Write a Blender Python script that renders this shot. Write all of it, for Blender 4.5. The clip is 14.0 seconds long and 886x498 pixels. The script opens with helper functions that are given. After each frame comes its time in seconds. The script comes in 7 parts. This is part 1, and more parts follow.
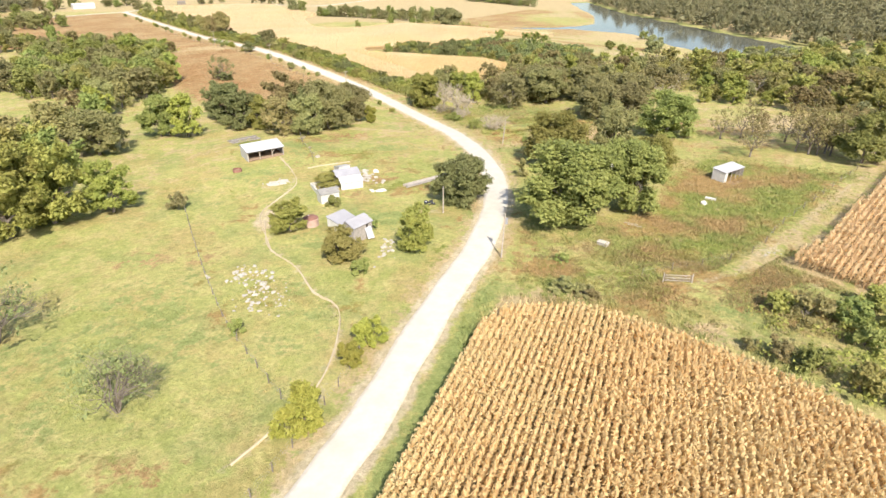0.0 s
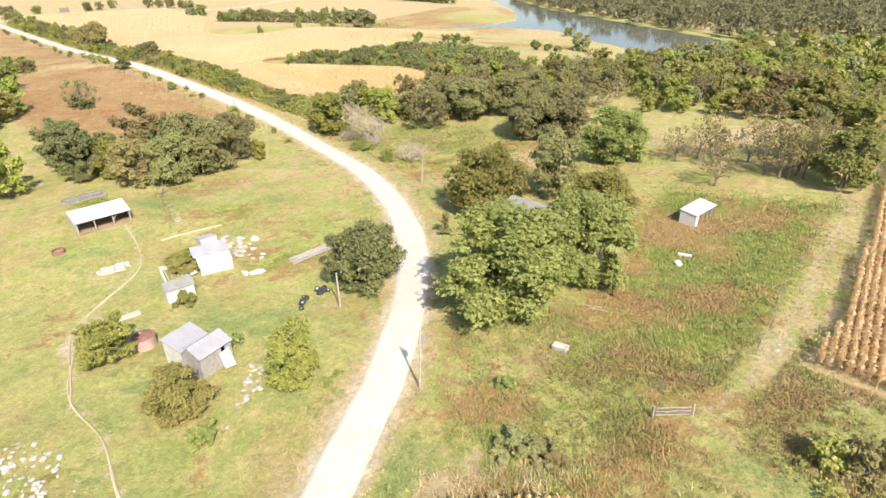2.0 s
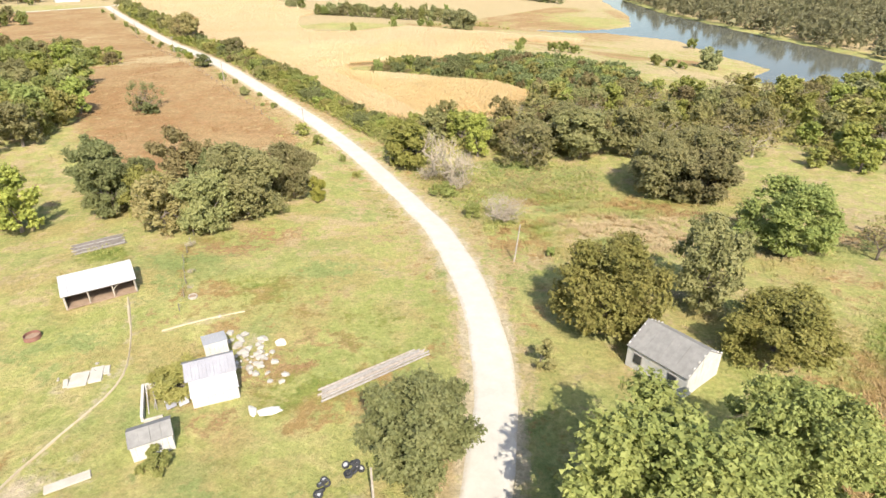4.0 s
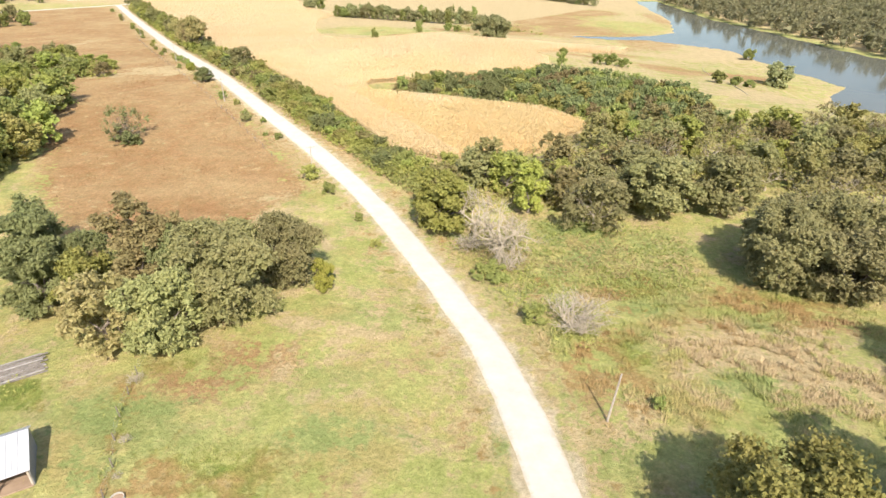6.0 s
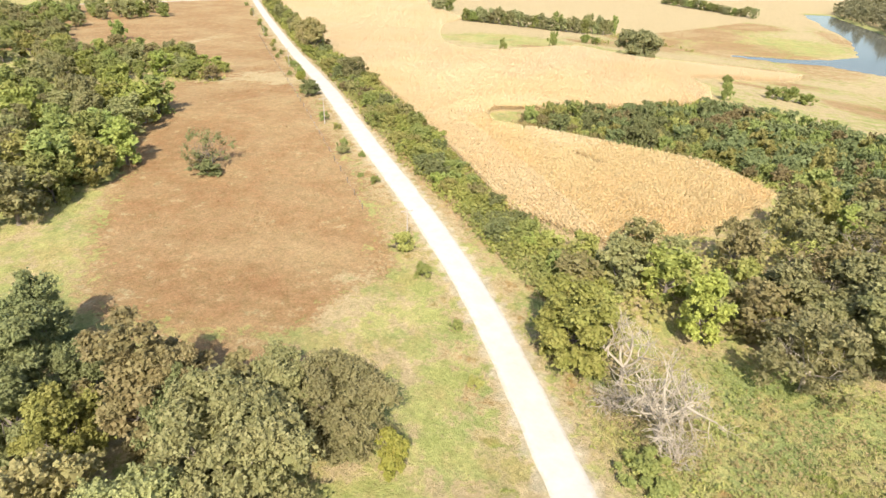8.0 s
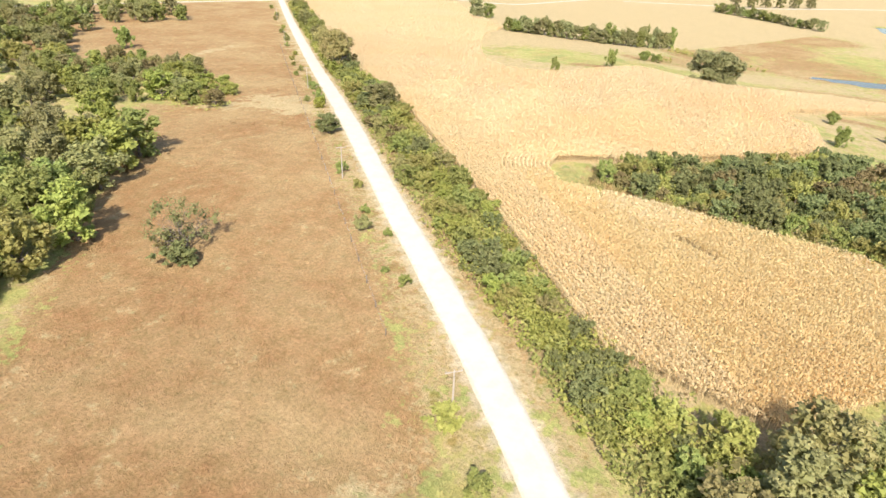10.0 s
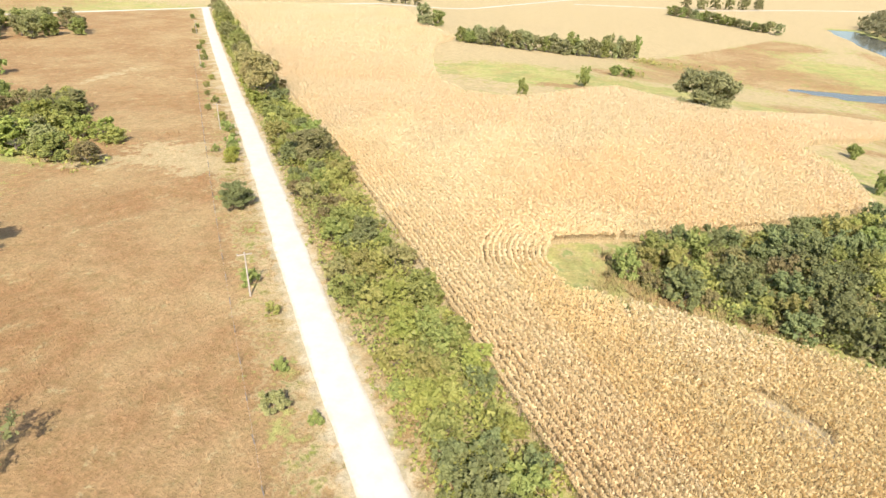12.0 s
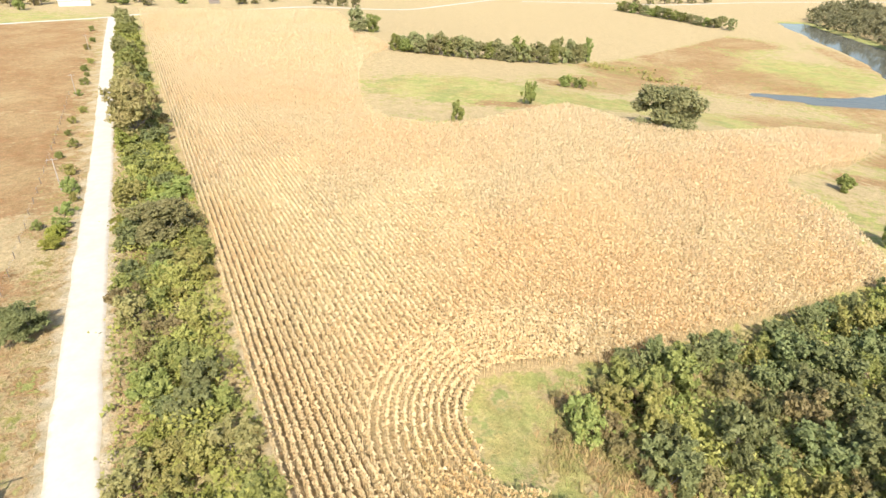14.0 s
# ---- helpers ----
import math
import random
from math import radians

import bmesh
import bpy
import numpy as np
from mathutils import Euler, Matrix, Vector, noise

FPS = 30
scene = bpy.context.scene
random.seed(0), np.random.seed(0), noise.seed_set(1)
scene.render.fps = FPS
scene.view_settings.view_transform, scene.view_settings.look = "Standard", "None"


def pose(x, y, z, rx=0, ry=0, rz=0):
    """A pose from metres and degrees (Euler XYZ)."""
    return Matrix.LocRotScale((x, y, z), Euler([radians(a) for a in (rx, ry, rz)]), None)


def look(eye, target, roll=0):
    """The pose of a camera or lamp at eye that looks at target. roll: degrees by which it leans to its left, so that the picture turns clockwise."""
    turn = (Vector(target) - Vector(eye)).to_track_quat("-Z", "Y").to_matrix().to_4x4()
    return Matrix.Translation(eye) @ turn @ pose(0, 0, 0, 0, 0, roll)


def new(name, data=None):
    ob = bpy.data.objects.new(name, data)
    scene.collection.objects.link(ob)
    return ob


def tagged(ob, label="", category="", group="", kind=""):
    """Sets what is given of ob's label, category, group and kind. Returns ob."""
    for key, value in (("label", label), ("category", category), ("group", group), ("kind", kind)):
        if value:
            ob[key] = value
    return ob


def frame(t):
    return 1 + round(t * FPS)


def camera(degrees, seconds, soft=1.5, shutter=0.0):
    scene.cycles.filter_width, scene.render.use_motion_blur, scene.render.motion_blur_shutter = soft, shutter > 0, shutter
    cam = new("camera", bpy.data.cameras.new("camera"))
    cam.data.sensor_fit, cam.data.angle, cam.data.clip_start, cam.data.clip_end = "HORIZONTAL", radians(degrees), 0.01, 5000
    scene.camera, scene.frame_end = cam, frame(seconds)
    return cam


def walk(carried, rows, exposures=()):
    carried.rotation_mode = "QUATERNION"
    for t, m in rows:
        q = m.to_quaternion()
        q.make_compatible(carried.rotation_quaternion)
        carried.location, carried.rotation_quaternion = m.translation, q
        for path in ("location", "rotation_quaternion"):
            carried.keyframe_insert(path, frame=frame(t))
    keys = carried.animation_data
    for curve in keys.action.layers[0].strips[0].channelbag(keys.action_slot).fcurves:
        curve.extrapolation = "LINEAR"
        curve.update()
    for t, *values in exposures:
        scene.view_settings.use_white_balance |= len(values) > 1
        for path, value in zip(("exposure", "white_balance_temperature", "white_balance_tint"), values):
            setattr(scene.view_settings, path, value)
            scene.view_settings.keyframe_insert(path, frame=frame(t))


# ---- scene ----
cam = camera(75.6, 14.0)
METRES, EYE, TILT, LEAN, TURN = 240.0, 38.9, -26.9, 0.5, 0.0
ROWS = [
    (0.0, 0.0, 0.0, 0.0, -0.0, 0.0, 0.0),
    (0.5, 0.0045, 0.0282, 0.0137, -4.07, -0.17, 2.68),
    (1.0, 0.0108, 0.0568, 0.0278, -6.78, -0.38, 4.4),
    (1.5, 0.0182, 0.0839, 0.0413, -6.12, -0.42, 4.15),
    (2.0, 0.025, 0.1128, 0.0567, -6.09, -0.52, 4.12),
    (2.5, 0.0311, 0.1409, 0.0732, -3.25, -0.54, 2.44),
    (3.0, 0.0337, 0.17, 0.0894, -0.15, -0.58, 0.44),
    (5.5, 0.0092, 0.3193, 0.1681, 2.7, -1.07, -2.06),
    (6.0, 0.0033, 0.3477, 0.1839, 3.47, -1.1, -2.57),
    (6.5, -0.0025, 0.3773, 0.2005, 4.82, -1.22, -3.41),
    (7.0, -0.009, 0.4057, 0.2164, 7.23, -1.44, -4.87),
    (7.5, -0.0174, 0.4356, 0.2331, 10.5, -1.84, -6.89),
    (8.0, -0.0273, 0.4645, 0.2492, 13.84, -2.34, -8.91),
    (8.5, -0.0397, 0.4958, 0.2663, 16.19, -2.79, -10.27),
    (9.0, -0.0543, 0.5259, 0.2828, 17.03, -2.95, -10.98),
    (11.5, -0.1386, 0.6934, 0.3694, 12.93, -2.24, -9.48),
    (12.0, -0.1455, 0.7282, 0.3873, 11.56, -2.0, -8.64),
    (12.5, -0.1456, 0.7599, 0.4041, 10.82, -1.89, -8.03),
    (13.0, -0.1412, 0.7919, 0.4205, 9.21, -1.7, -6.84),
    (13.5, -0.1385, 0.8221, 0.4371, 7.69, -1.66, -5.9),
    (14.0, -0.1373, 0.8526, 0.4551, 7.87, -1.87, -5.94),
]
walk(cam, [(t, pose(0, 0, EYE, TILT, LEAN, TURN) @ pose(METRES * x, METRES * y, METRES * z, 90 + pitch, roll, yaw)) for t, x, y, z, yaw, pitch, roll in ROWS])
SKY_STRENGTH, SUN_STRENGTH = 0.13, 4.0
scene.view_settings.exposure = 1.0

# ---- sky, sun ----
# The sun stands behind the first camera, a little to its right.
SUN_TO = Vector((0.276, -0.961, 0.966)).normalized()
world = bpy.data.worlds.new("sky")
scene.world = world
world.use_nodes = True
wn = world.node_tree
sky = wn.nodes.new("ShaderNodeTexSky")
sky.sky_type, sky.sun_disc = "NISHITA", False
sky.sun_elevation = math.asin(SUN_TO.z)
sky.sun_rotation = math.atan2(SUN_TO.x, SUN_TO.y)
sky.dust_density = 2.0
wn.links.new(sky.outputs[0], wn.nodes["Background"].inputs[0])
wn.nodes["Background"].inputs[1].default_value = SKY_STRENGTH
sun_data = bpy.data.lights.new("sun", "SUN")
sun_data.energy, sun_data.angle, sun_data.color = SUN_STRENGTH, radians(0.53), (1.0, 0.93, 0.82)
sun = new("sun", sun_data)
sun.matrix_world = look(SUN_TO * 300, (0, 0, 0))

rng = np.random.default_rng(7)


# ---- materials ----
def nodes_of(name):
    m = bpy.data.materials.new(name)
    m.use_nodes = True
    t = m.node_tree
    return m, t, t.nodes["Principled BSDF"]


def node(t, kind, **sets):
    n = t.nodes.new(kind)
    for key, value in sets.items():
        if key.startswith("in_"):
            n.inputs[int(key[3:])].default_value = value
        elif key == "operation":
            n.operation = value
        elif key == "blend":
            n.data_type, n.blend_type = "RGBA", value
        elif key == "attribute":
            n.attribute_name = value
    return n


def noise_at(t, scale, detail=4.0, rough=0.6, coords=None):
    n = t.nodes.new("ShaderNodeTexNoise")
    n.inputs["Scale"].default_value = scale
    n.inputs["Detail"].default_value = detail
    n.inputs["Roughness"].default_value = rough
    if coords is None:
        coords = t.nodes.new("ShaderNodeNewGeometry").outputs["Position"]
    t.links.new(coords, n.inputs["Vector"])
    return n.outputs["Fac"]


def spread(t, value, low, high, a=0.0, b=1.0):
    n = t.nodes.new("ShaderNodeMapRange")
    n.inputs["From Min"].default_value, n.inputs["From Max"].default_value = low, high
    n.inputs["To Min"].default_value, n.inputs["To Max"].default_value = a, b
    t.links.new(value, n.inputs["Value"])
    return n.outputs[0]


def put(t, socket, value):
    if isinstance(value, bpy.types.NodeSocket):
        t.links.new(value, socket)
    elif isinstance(value, tuple):
        socket.default_value = (*value[:3], 1.0)
    else:
        socket.default_value = value


def blend(t, fac, a, b, kind="MIX"):
    n = t.nodes.new("ShaderNodeMix")
    n.data_type, n.blend_type = "RGBA", kind
    put(t, n.inputs["Factor"], fac)
    put(t, n.inputs["A"], a)
    put(t, n.inputs["B"], b)
    return n.outputs["Result"]


def maths(t, op, a, b=0.0):
    n = t.nodes.new("ShaderNodeMath")
    n.operation = op
    put(t, n.inputs[0], a)
    put(t, n.inputs[1], b)
    return n.outputs[0]


def bump(t, shader, height, strength, distance):
    n = t.nodes.new("ShaderNodeBump")
    n.inputs["Strength"].default_value, n.inputs["Distance"].default_value = strength, distance
    t.links.new(height, n.inputs["Height"])
    t.links.new(n.outputs[0], shader.inputs["Normal"])


def weed_colour(t):
    patch, small = noise_at(t, 0.07, 7, 0.62), noise_at(t, 0.6, 6, 0.72)
    col = blend(t, spread(t, small, 0.35, 0.65), (0.165, 0.20, 0.048), (0.265, 0.262, 0.075))
    col = blend(t, spread(t, patch, 0.45, 0.56), col, blend(t, small, (0.255, 0.16, 0.064), (0.37, 0.26, 0.115)))
    return blend(t, spread(t, small, 0.57, 0.70), col, (0.34, 0.265, 0.135))


def cover_colour(t):
    """Colour of what grows on the ground: meadow, lush grass, russet grass, dry straw and bare earth, by the cover painted on it."""
    a = node(t, "ShaderNodeAttribute", attribute="cover")
    sep = t.nodes.new("ShaderNodeSeparateColor")
    t.links.new(a.outputs["Color"], sep.inputs[0])
    big, mid, fine = noise_at(t, 0.045), noise_at(t, 0.28, 5), noise_at(t, 2.2, 6, 0.75)
    small = noise_at(t, 0.9, 5, 0.7)
    meadow = blend(t, spread(t, big, 0.40, 0.60), MEADOW_A, MEADOW_B)
    meadow = blend(t, spread(t, mid, 0.45, 0.62), meadow, MEADOW_C)
    meadow = blend(t, maths(t, "MULTIPLY", spread(t, noise_at(t, 0.10, 6, 0.70), 0.48, 0.60), 0.6), meadow, MEADOW_D)
    green = maths(t, "MULTIPLY", spread(t, noise_at(t, 0.085, 6, 0.66), 0.52, 0.62), 0.6)
    meadow = blend(t, green, meadow, blend(t, spread(t, small, 0.3, 0.7), LUSH_A, LUSH_B))
    fleck = noise_at(t, 0.75, 8, 0.78)
    meadow = blend(t, maths(t, "MULTIPLY", spread(t, fleck, 0.53, 0.68), 0.5), meadow, (0.45, 0.36, 0.18))
    meadow = blend(t, maths(t, "MULTIPLY", spread(t, fleck, 0.46, 0.33), 0.4), meadow, (0.20, 0.215, 0.07))
    jitter = maths(t, "MULTIPLY", maths(t, "SUBTRACT", mid, 0.5), 1.5)
    jitter2 = maths(t, "MULTIPLY", maths(t, "SUBTRACT", small, 0.5), 1.4)
    both = maths(t, "ADD", jitter, jitter2)
    lush = blend(t, spread(t, small, 0.3, 0.7), LUSH_A, LUSH_B)
    straw = blend(t, spread(t, small, 0.32, 0.68), STRAW_A, STRAW_B)
    russet = blend(t, spread(t, mid, 0.35, 0.65), RUSSET_A, RUSSET_B)
    russet = blend(t, spread(t, big, 0.42, 0.66), russet, RUSSET_C)
    russet = blend(t, maths(t, "MULTIPLY", spread(t, fleck, 0.54, 0.68), 0.18), russet, (0.47, 0.36, 0.21))
    earth = blend(t, spread(t, small, 0.35, 0.65), EARTH_A, EARTH_B)
    col = meadow
    for channel, colour in (("Green", russet), ("Blue", straw), ("Red", lush)):
        fac = spread(t, maths(t, "ADD", sep.outputs[channel], both), 0.42, 0.62)
        has = spread(t, sep.outputs[channel], 0.02, 0.14)
        col = blend(t, maths(t, "MULTIPLY", fac, has), col, colour)
    weeds = node(t, "ShaderNodeAttribute", attribute="weeds").outputs["Fac"]
    fac = maths(t, "MULTIPLY", spread(t, maths(t, "ADD", weeds, both), 0.40, 0.65), spread(t, weeds, 0.02, 0.14))
    col = blend(t, fac, col, weed_colour(t))
    bare = maths(t, "ADD", a.outputs["Alpha"], maths(t, "MULTIPLY", jitter2, 0.6))
    fac = maths(t, "MULTIPLY", spread(t, bare, 0.35, 0.6), spread(t, a.outputs["Alpha"], 0.02, 0.14))
    col = blend(t, fac, col, earth)
    soil = node(t, "ShaderNodeAttribute", attribute="soil").outputs["Fac"]
    litter = spread(t, noise_at(t, 5.0, 4, 0.7), 0.48, 0.66)
    fac = maths(t, "MULTIPLY", soil, spread(t, litter, 0, 1, 1.0, 0.35))
    col = blend(t, fac, col, (0.20, 0.145, 0.085))
    return col, fine, small


# real-world base colours
MEADOW_A, MEADOW_B, MEADOW_C = (0.295, 0.305, 0.102), (0.36, 0.338, 0.130), (0.41, 0.345, 0.155)
MEADOW_D = (0.345, 0.255, 0.115)
LUSH_A, LUSH_B = (0.195, 0.235, 0.082), (0.27, 0.288, 0.108)
STRAW_A, STRAW_B = (0.465, 0.36, 0.213), (0.375, 0.288, 0.16)
RUSSET_A, RUSSET_B, RUSSET_C = (0.285, 0.163, 0.080), (0.318, 0.205, 0.102), (0.36, 0.250, 0.132)
EARTH_A, EARTH_B = (0.50, 0.42, 0.30), (0.42, 0.34, 0.235)


def ground_material():
    m, t, s = nodes_of("ground_cover")
    col, fine, small = cover_colour(t)
    col = blend(t, 1.0, col, blend(t, spread(t, fine, 0.25, 0.75), (0.70, 0.72, 0.68), (1.22, 1.21, 1.20)), "MULTIPLY")
    mottle = noise_at(t, 0.55, 7, 0.75)
    col = blend(t, 1.0, col, blend(t, spread(t, mottle, 0.33, 0.67), (0.80, 0.84, 0.76), (1.16, 1.13, 1.12)), "MULTIPLY")
    put(t, s.inputs["Base Color"], col)
    s.inputs["Roughness"].default_value = 0.95
    s.inputs["Specular IOR Level"].default_value = 0.1
    bump(t, s, fine, 0.9, 0.35)
    return m


def tuft_material(name, low, high):
    m, t, s = nodes_of(name)
    col, fine, small = cover_colour(t)
    island = t.nodes.new("ShaderNodeNewGeometry").outputs["Random Per Island"]
    col = blend(t, 1.0, col, blend(t, island, (low, low, low), (high, high * 0.98, high * 0.96)), "MULTIPLY")
    put(t, s.inputs["Base Color"], col)
    s.inputs["Roughness"].default_value = 0.9
    s.inputs["Specular IOR Level"].default_value = 0.05
    return m


def weed_material():
    """Green, rust-brown and straw weeds in patches."""
    m, t, s = nodes_of("field_weeds")
    island = t.nodes.new("ShaderNodeNewGeometry").outputs["Random Per Island"]
    col = blend(t, 1.0, weed_colour(t), blend(t, island, (0.75, 0.77, 0.75), (1.22, 1.2, 1.18)), "MULTIPLY")
    put(t, s.inputs["Base Color"], col)
    s.inputs["Roughness"].default_value = 0.8
    return m


def leaf_material(name, dark, light, thin=0.34, vary=1.0, ripe=None):
    """Leaves between two tones; ripe: a third tone in which wide stretches of a field stand."""
    m, t, s = nodes_of(name)
    geo = t.nodes.new("ShaderNodeNewGeometry")
    info = t.nodes.new("ShaderNodeObjectInfo")
    tone = node(t, "ShaderNodeAttribute", attribute="tone").outputs["Fac"]
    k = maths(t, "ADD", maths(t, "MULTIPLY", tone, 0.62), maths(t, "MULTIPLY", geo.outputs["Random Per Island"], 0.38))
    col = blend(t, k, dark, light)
    patch = spread(t, noise_at(t, 0.35, 3), 0.35, 0.65)
    col = blend(t, maths(t, "MULTIPLY", patch, 0.35), col, light)
    if ripe:
        col = blend(t, maths(t, "MULTIPLY", spread(t, noise_at(t, 0.022, 5, 0.6), 0.42, 0.60), 0.8), col, ripe)
    h = t.nodes.new("ShaderNodeHueSaturation")
    put(t, h.inputs["Color"], col)
    hue = maths(t, "ADD", spread(t, info.outputs["Random"], 0, 1, 0.5 - 0.02 * vary, 0.5 + 0.016 * vary), spread(t, tone, 0, 1, 0.010 * vary, -0.012 * vary))
    put(t, h.inputs["Hue"], hue)
    put(t, h.inputs["Value"], spread(t, info.outputs["Random"], 0, 1, 1 - 0.16 * vary, 1 + 0.18 * vary))
    put(t, s.inputs["Base Color"], h.outputs[0])
    s.inputs["Roughness"].default_value = 0.6
    s.inputs["Specular IOR Level"].default_value = 0.2
    tr = t.nodes.new("ShaderNodeBsdfTranslucent")
    put(t, tr.inputs[0], h.outputs[0])
    mix = t.nodes.new("ShaderNodeMixShader")
    mix.inputs[0].default_value = thin
    out = t.nodes["Material Output"]
    t.links.new(s.outputs[0], mix.inputs[1])
    t.links.new(tr.outputs[0], mix.inputs[2])
    t.links.new(mix.outputs[0], out.inputs[0])
    return m


def worn(name, a, b, scale, rough=0.8, metal=0.0, stain=None, grain=30.0, relief=0.02):
    """A plain worn surface: two tones, stains and grain."""
    m, t, s = nodes_of(name)
    col = blend(t, spread(t, noise_at(t, scale, 5), 0.35, 0.65), a, b)
    if stain:
        col = blend(t, spread(t, noise_at(t, scale * 0.35 + 0.11, 6, 0.7), 0.55, 0.72), col, stain)
    fine = noise_at(t, grain, 3)
    col = blend(t, 1.0, col, blend(t, fine, (0.85, 0.85, 0.85), (1.1, 1.1, 1.1)), "MULTIPLY")
    put(t, s.inputs["Base Color"], col)
    s.inputs["Roughness"].default_value, s.inputs["Metallic"].default_value = rough, metal
    bump(t, s, fine, 0.4, relief)
    return m


def road_material():
    m, t, s = nodes_of("gravel")
    a = node(t, "ShaderNodeAttribute", attribute="across")
    col = blend(t, spread(t, noise_at(t, 0.5, 6, 0.7), 0.35, 0.65), (0.43, 0.395, 0.33), (0.50, 0.465, 0.40))
    edge = maths(t, "ADD", a.outputs["Fac"], maths(t, "MULTIPLY", maths(t, "SUBTRACT", noise_at(t, 0.8, 6, 0.75), 0.5), 0.7))
    col = blend(t, spread(t, edge, 0.74, 1.0), col, (0.40, 0.33, 0.225))
    tracks = spread(t, noise_at(t, 3.0, 6, 0.8), 0.5, 0.75)
    col = blend(t, maths(t, "MULTIPLY", tracks, 0.35), col, (0.52, 0.47, 0.39))
    put(t, s.inputs["Base Color"], col)
    s.inputs["Roughness"].default_value = 0.9
    bump(t, s, noise_at(t, 9.0, 6, 0.8), 0.6, 0.05)
    return m


def water_material():
    m, t, s = nodes_of("lake_water")
    col = blend(t, spread(t, noise_at(t, 0.012, 4), 0.4, 0.6), (0.085, 0.088, 0.068), (0.115, 0.115, 0.092))
    put(t, s.inputs["Base Color"], col)
    s.inputs["Roughness"].default_value = 0.08
    s.inputs["IOR"].default_value = 1.25
    s.inputs["Specular IOR Level"].default_value = 0.15
    bump(t, s, noise_at(t, 0.7, 5), 0.16, 0.08)
    return m


M_PATH = worn("worn_earth", (0.46, 0.385, 0.27), (0.40, 0.32, 0.21), 0.8, 0.95, 0, (0.34, 0.29, 0.14))
M_GROUND, M_TUFT, M_ROAD, M_WATER = ground_material(), tuft_material("grass_tufts", 0.82, 1.08), road_material(), water_material()
M_WEED, M_REED = weed_material(), tuft_material("reeds", 0.9, 1.2)
M_FIELD = tuft_material("field_grass", 0.78, 1.12)
M_CORN = leaf_material("dry_corn", (0.66, 0.532, 0.322), (0.84, 0.702, 0.48), 0.45, 0.0, (0.75, 0.56, 0.335))
M_CORN_NEAR = leaf_material("tan_corn", (0.655, 0.515, 0.275), (0.845, 0.695, 0.405), 0.45, 0.0, (0.75, 0.55, 0.285))
M_CORN_PALE = leaf_material("pale_corn", (0.69, 0.565, 0.335), (0.87, 0.74, 0.49), 0.45, 0.0, (0.76, 0.575, 0.325))
M_CORN_RUST = leaf_material("rust_corn", (0.63, 0.46, 0.25), (0.84, 0.64, 0.39), 0.5, 0.0)
M_BARK = worn("bark", (0.13, 0.10, 0.075), (0.22, 0.185, 0.15), 2.0)
M_DEADWOOD = worn("dead_wood", (0.30, 0.25, 0.175), (0.43, 0.365, 0.275), 2.0)
LEAVES = {
    "green": leaf_material("leaf_green", (0.155, 0.182, 0.048), (0.352, 0.376, 0.118)),
    "yellow": leaf_material("leaf_yellow_green", (0.19, 0.212, 0.044), (0.395, 0.405, 0.11)),
    "gold": leaf_material("leaf_gold", (0.245, 0.25, 0.047), (0.44, 0.435, 0.11)),
    "grey": leaf_material("leaf_grey_green", (0.165, 0.163, 0.062), (0.37, 0.352, 0.15)),
    "olive": leaf_material("leaf_olive", (0.2, 0.195, 0.047), (0.43, 0.41, 0.13)),
    "dark": leaf_material("leaf_dark", (0.118, 0.138, 0.05), (0.275, 0.29, 0.12)),
    "brown": leaf_material("leaf_brown", (0.172, 0.148, 0.06), (0.34, 0.292, 0.122)),
    "lime": leaf_material("leaf_lime", (0.22, 0.225, 0.04), (0.37, 0.36, 0.08)),
    "dusk": leaf_material("leaf_dusky_green", (0.126, 0.145, 0.053), (0.318, 0.33, 0.137)),
    "far": leaf_material("leaf_far_oak", (0.126, 0.121, 0.057), (0.275, 0.258, 0.135)),
    "moss": leaf_material("leaf_moss", (0.151, 0.151, 0.036), (0.351, 0.333, 0.094)),
    "tan": leaf_material("leaf_tan", (0.225, 0.195, 0.075), (0.43, 0.365, 0.16)),
    "pale": leaf_material("leaf_pale", (0.183, 0.194, 0.081), (0.399, 0.4, 0.187)),
}
M_TIN = worn("white_metal_roofing", (0.41, 0.405, 0.41), (0.47, 0.465, 0.465), 0.6, 0.45, 0.0, (0.42, 0.38, 0.35))
M_PALE = worn("pale_metal_roofing", (0.29, 0.282, 0.295), (0.34, 0.332, 0.345), 0.6, 0.5, 0.0, (0.34, 0.31, 0.29))
M_GALV = worn("galvanised_roofing", (0.26, 0.26, 0.28), (0.31, 0.305, 0.32), 0.7, 0.45, 0.2, (0.36, 0.31, 0.28))
M_SHINGLE = worn("grey_shingles", (0.20, 0.19, 0.175), (0.25, 0.24, 0.22), 1.5, 0.9)
M_BOARD = worn("weathered_boards", (0.26, 0.235, 0.21), (0.36, 0.33, 0.30), 2.5, 0.85, 0, (0.24, 0.20, 0.17))
M_DARKBOARD = worn("dark_boards", (0.14, 0.12, 0.10), (0.23, 0.20, 0.17), 2.5, 0.9)
M_WHITE = worn("white_paint", (0.47, 0.45, 0.41), (0.57, 0.55, 0.51), 1.2, 0.7, 0, (0.55, 0.50, 0.42))
M_RUST = worn("rusty_steel", (0.19, 0.09, 0.065), (0.26, 0.13, 0.095), 1.6, 0.85, 0.1, (0.20, 0.09, 0.06))
M_TILE = worn("red_clay_tile", (0.38, 0.25, 0.20), (0.44, 0.32, 0.27), 1.4, 0.85, 0, (0.56, 0.44, 0.36))
M_STONE = worn("limestone", (0.33, 0.30, 0.25), (0.42, 0.39, 0.34), 1.0, 0.9, 0, (0.45, 0.40, 0.32))
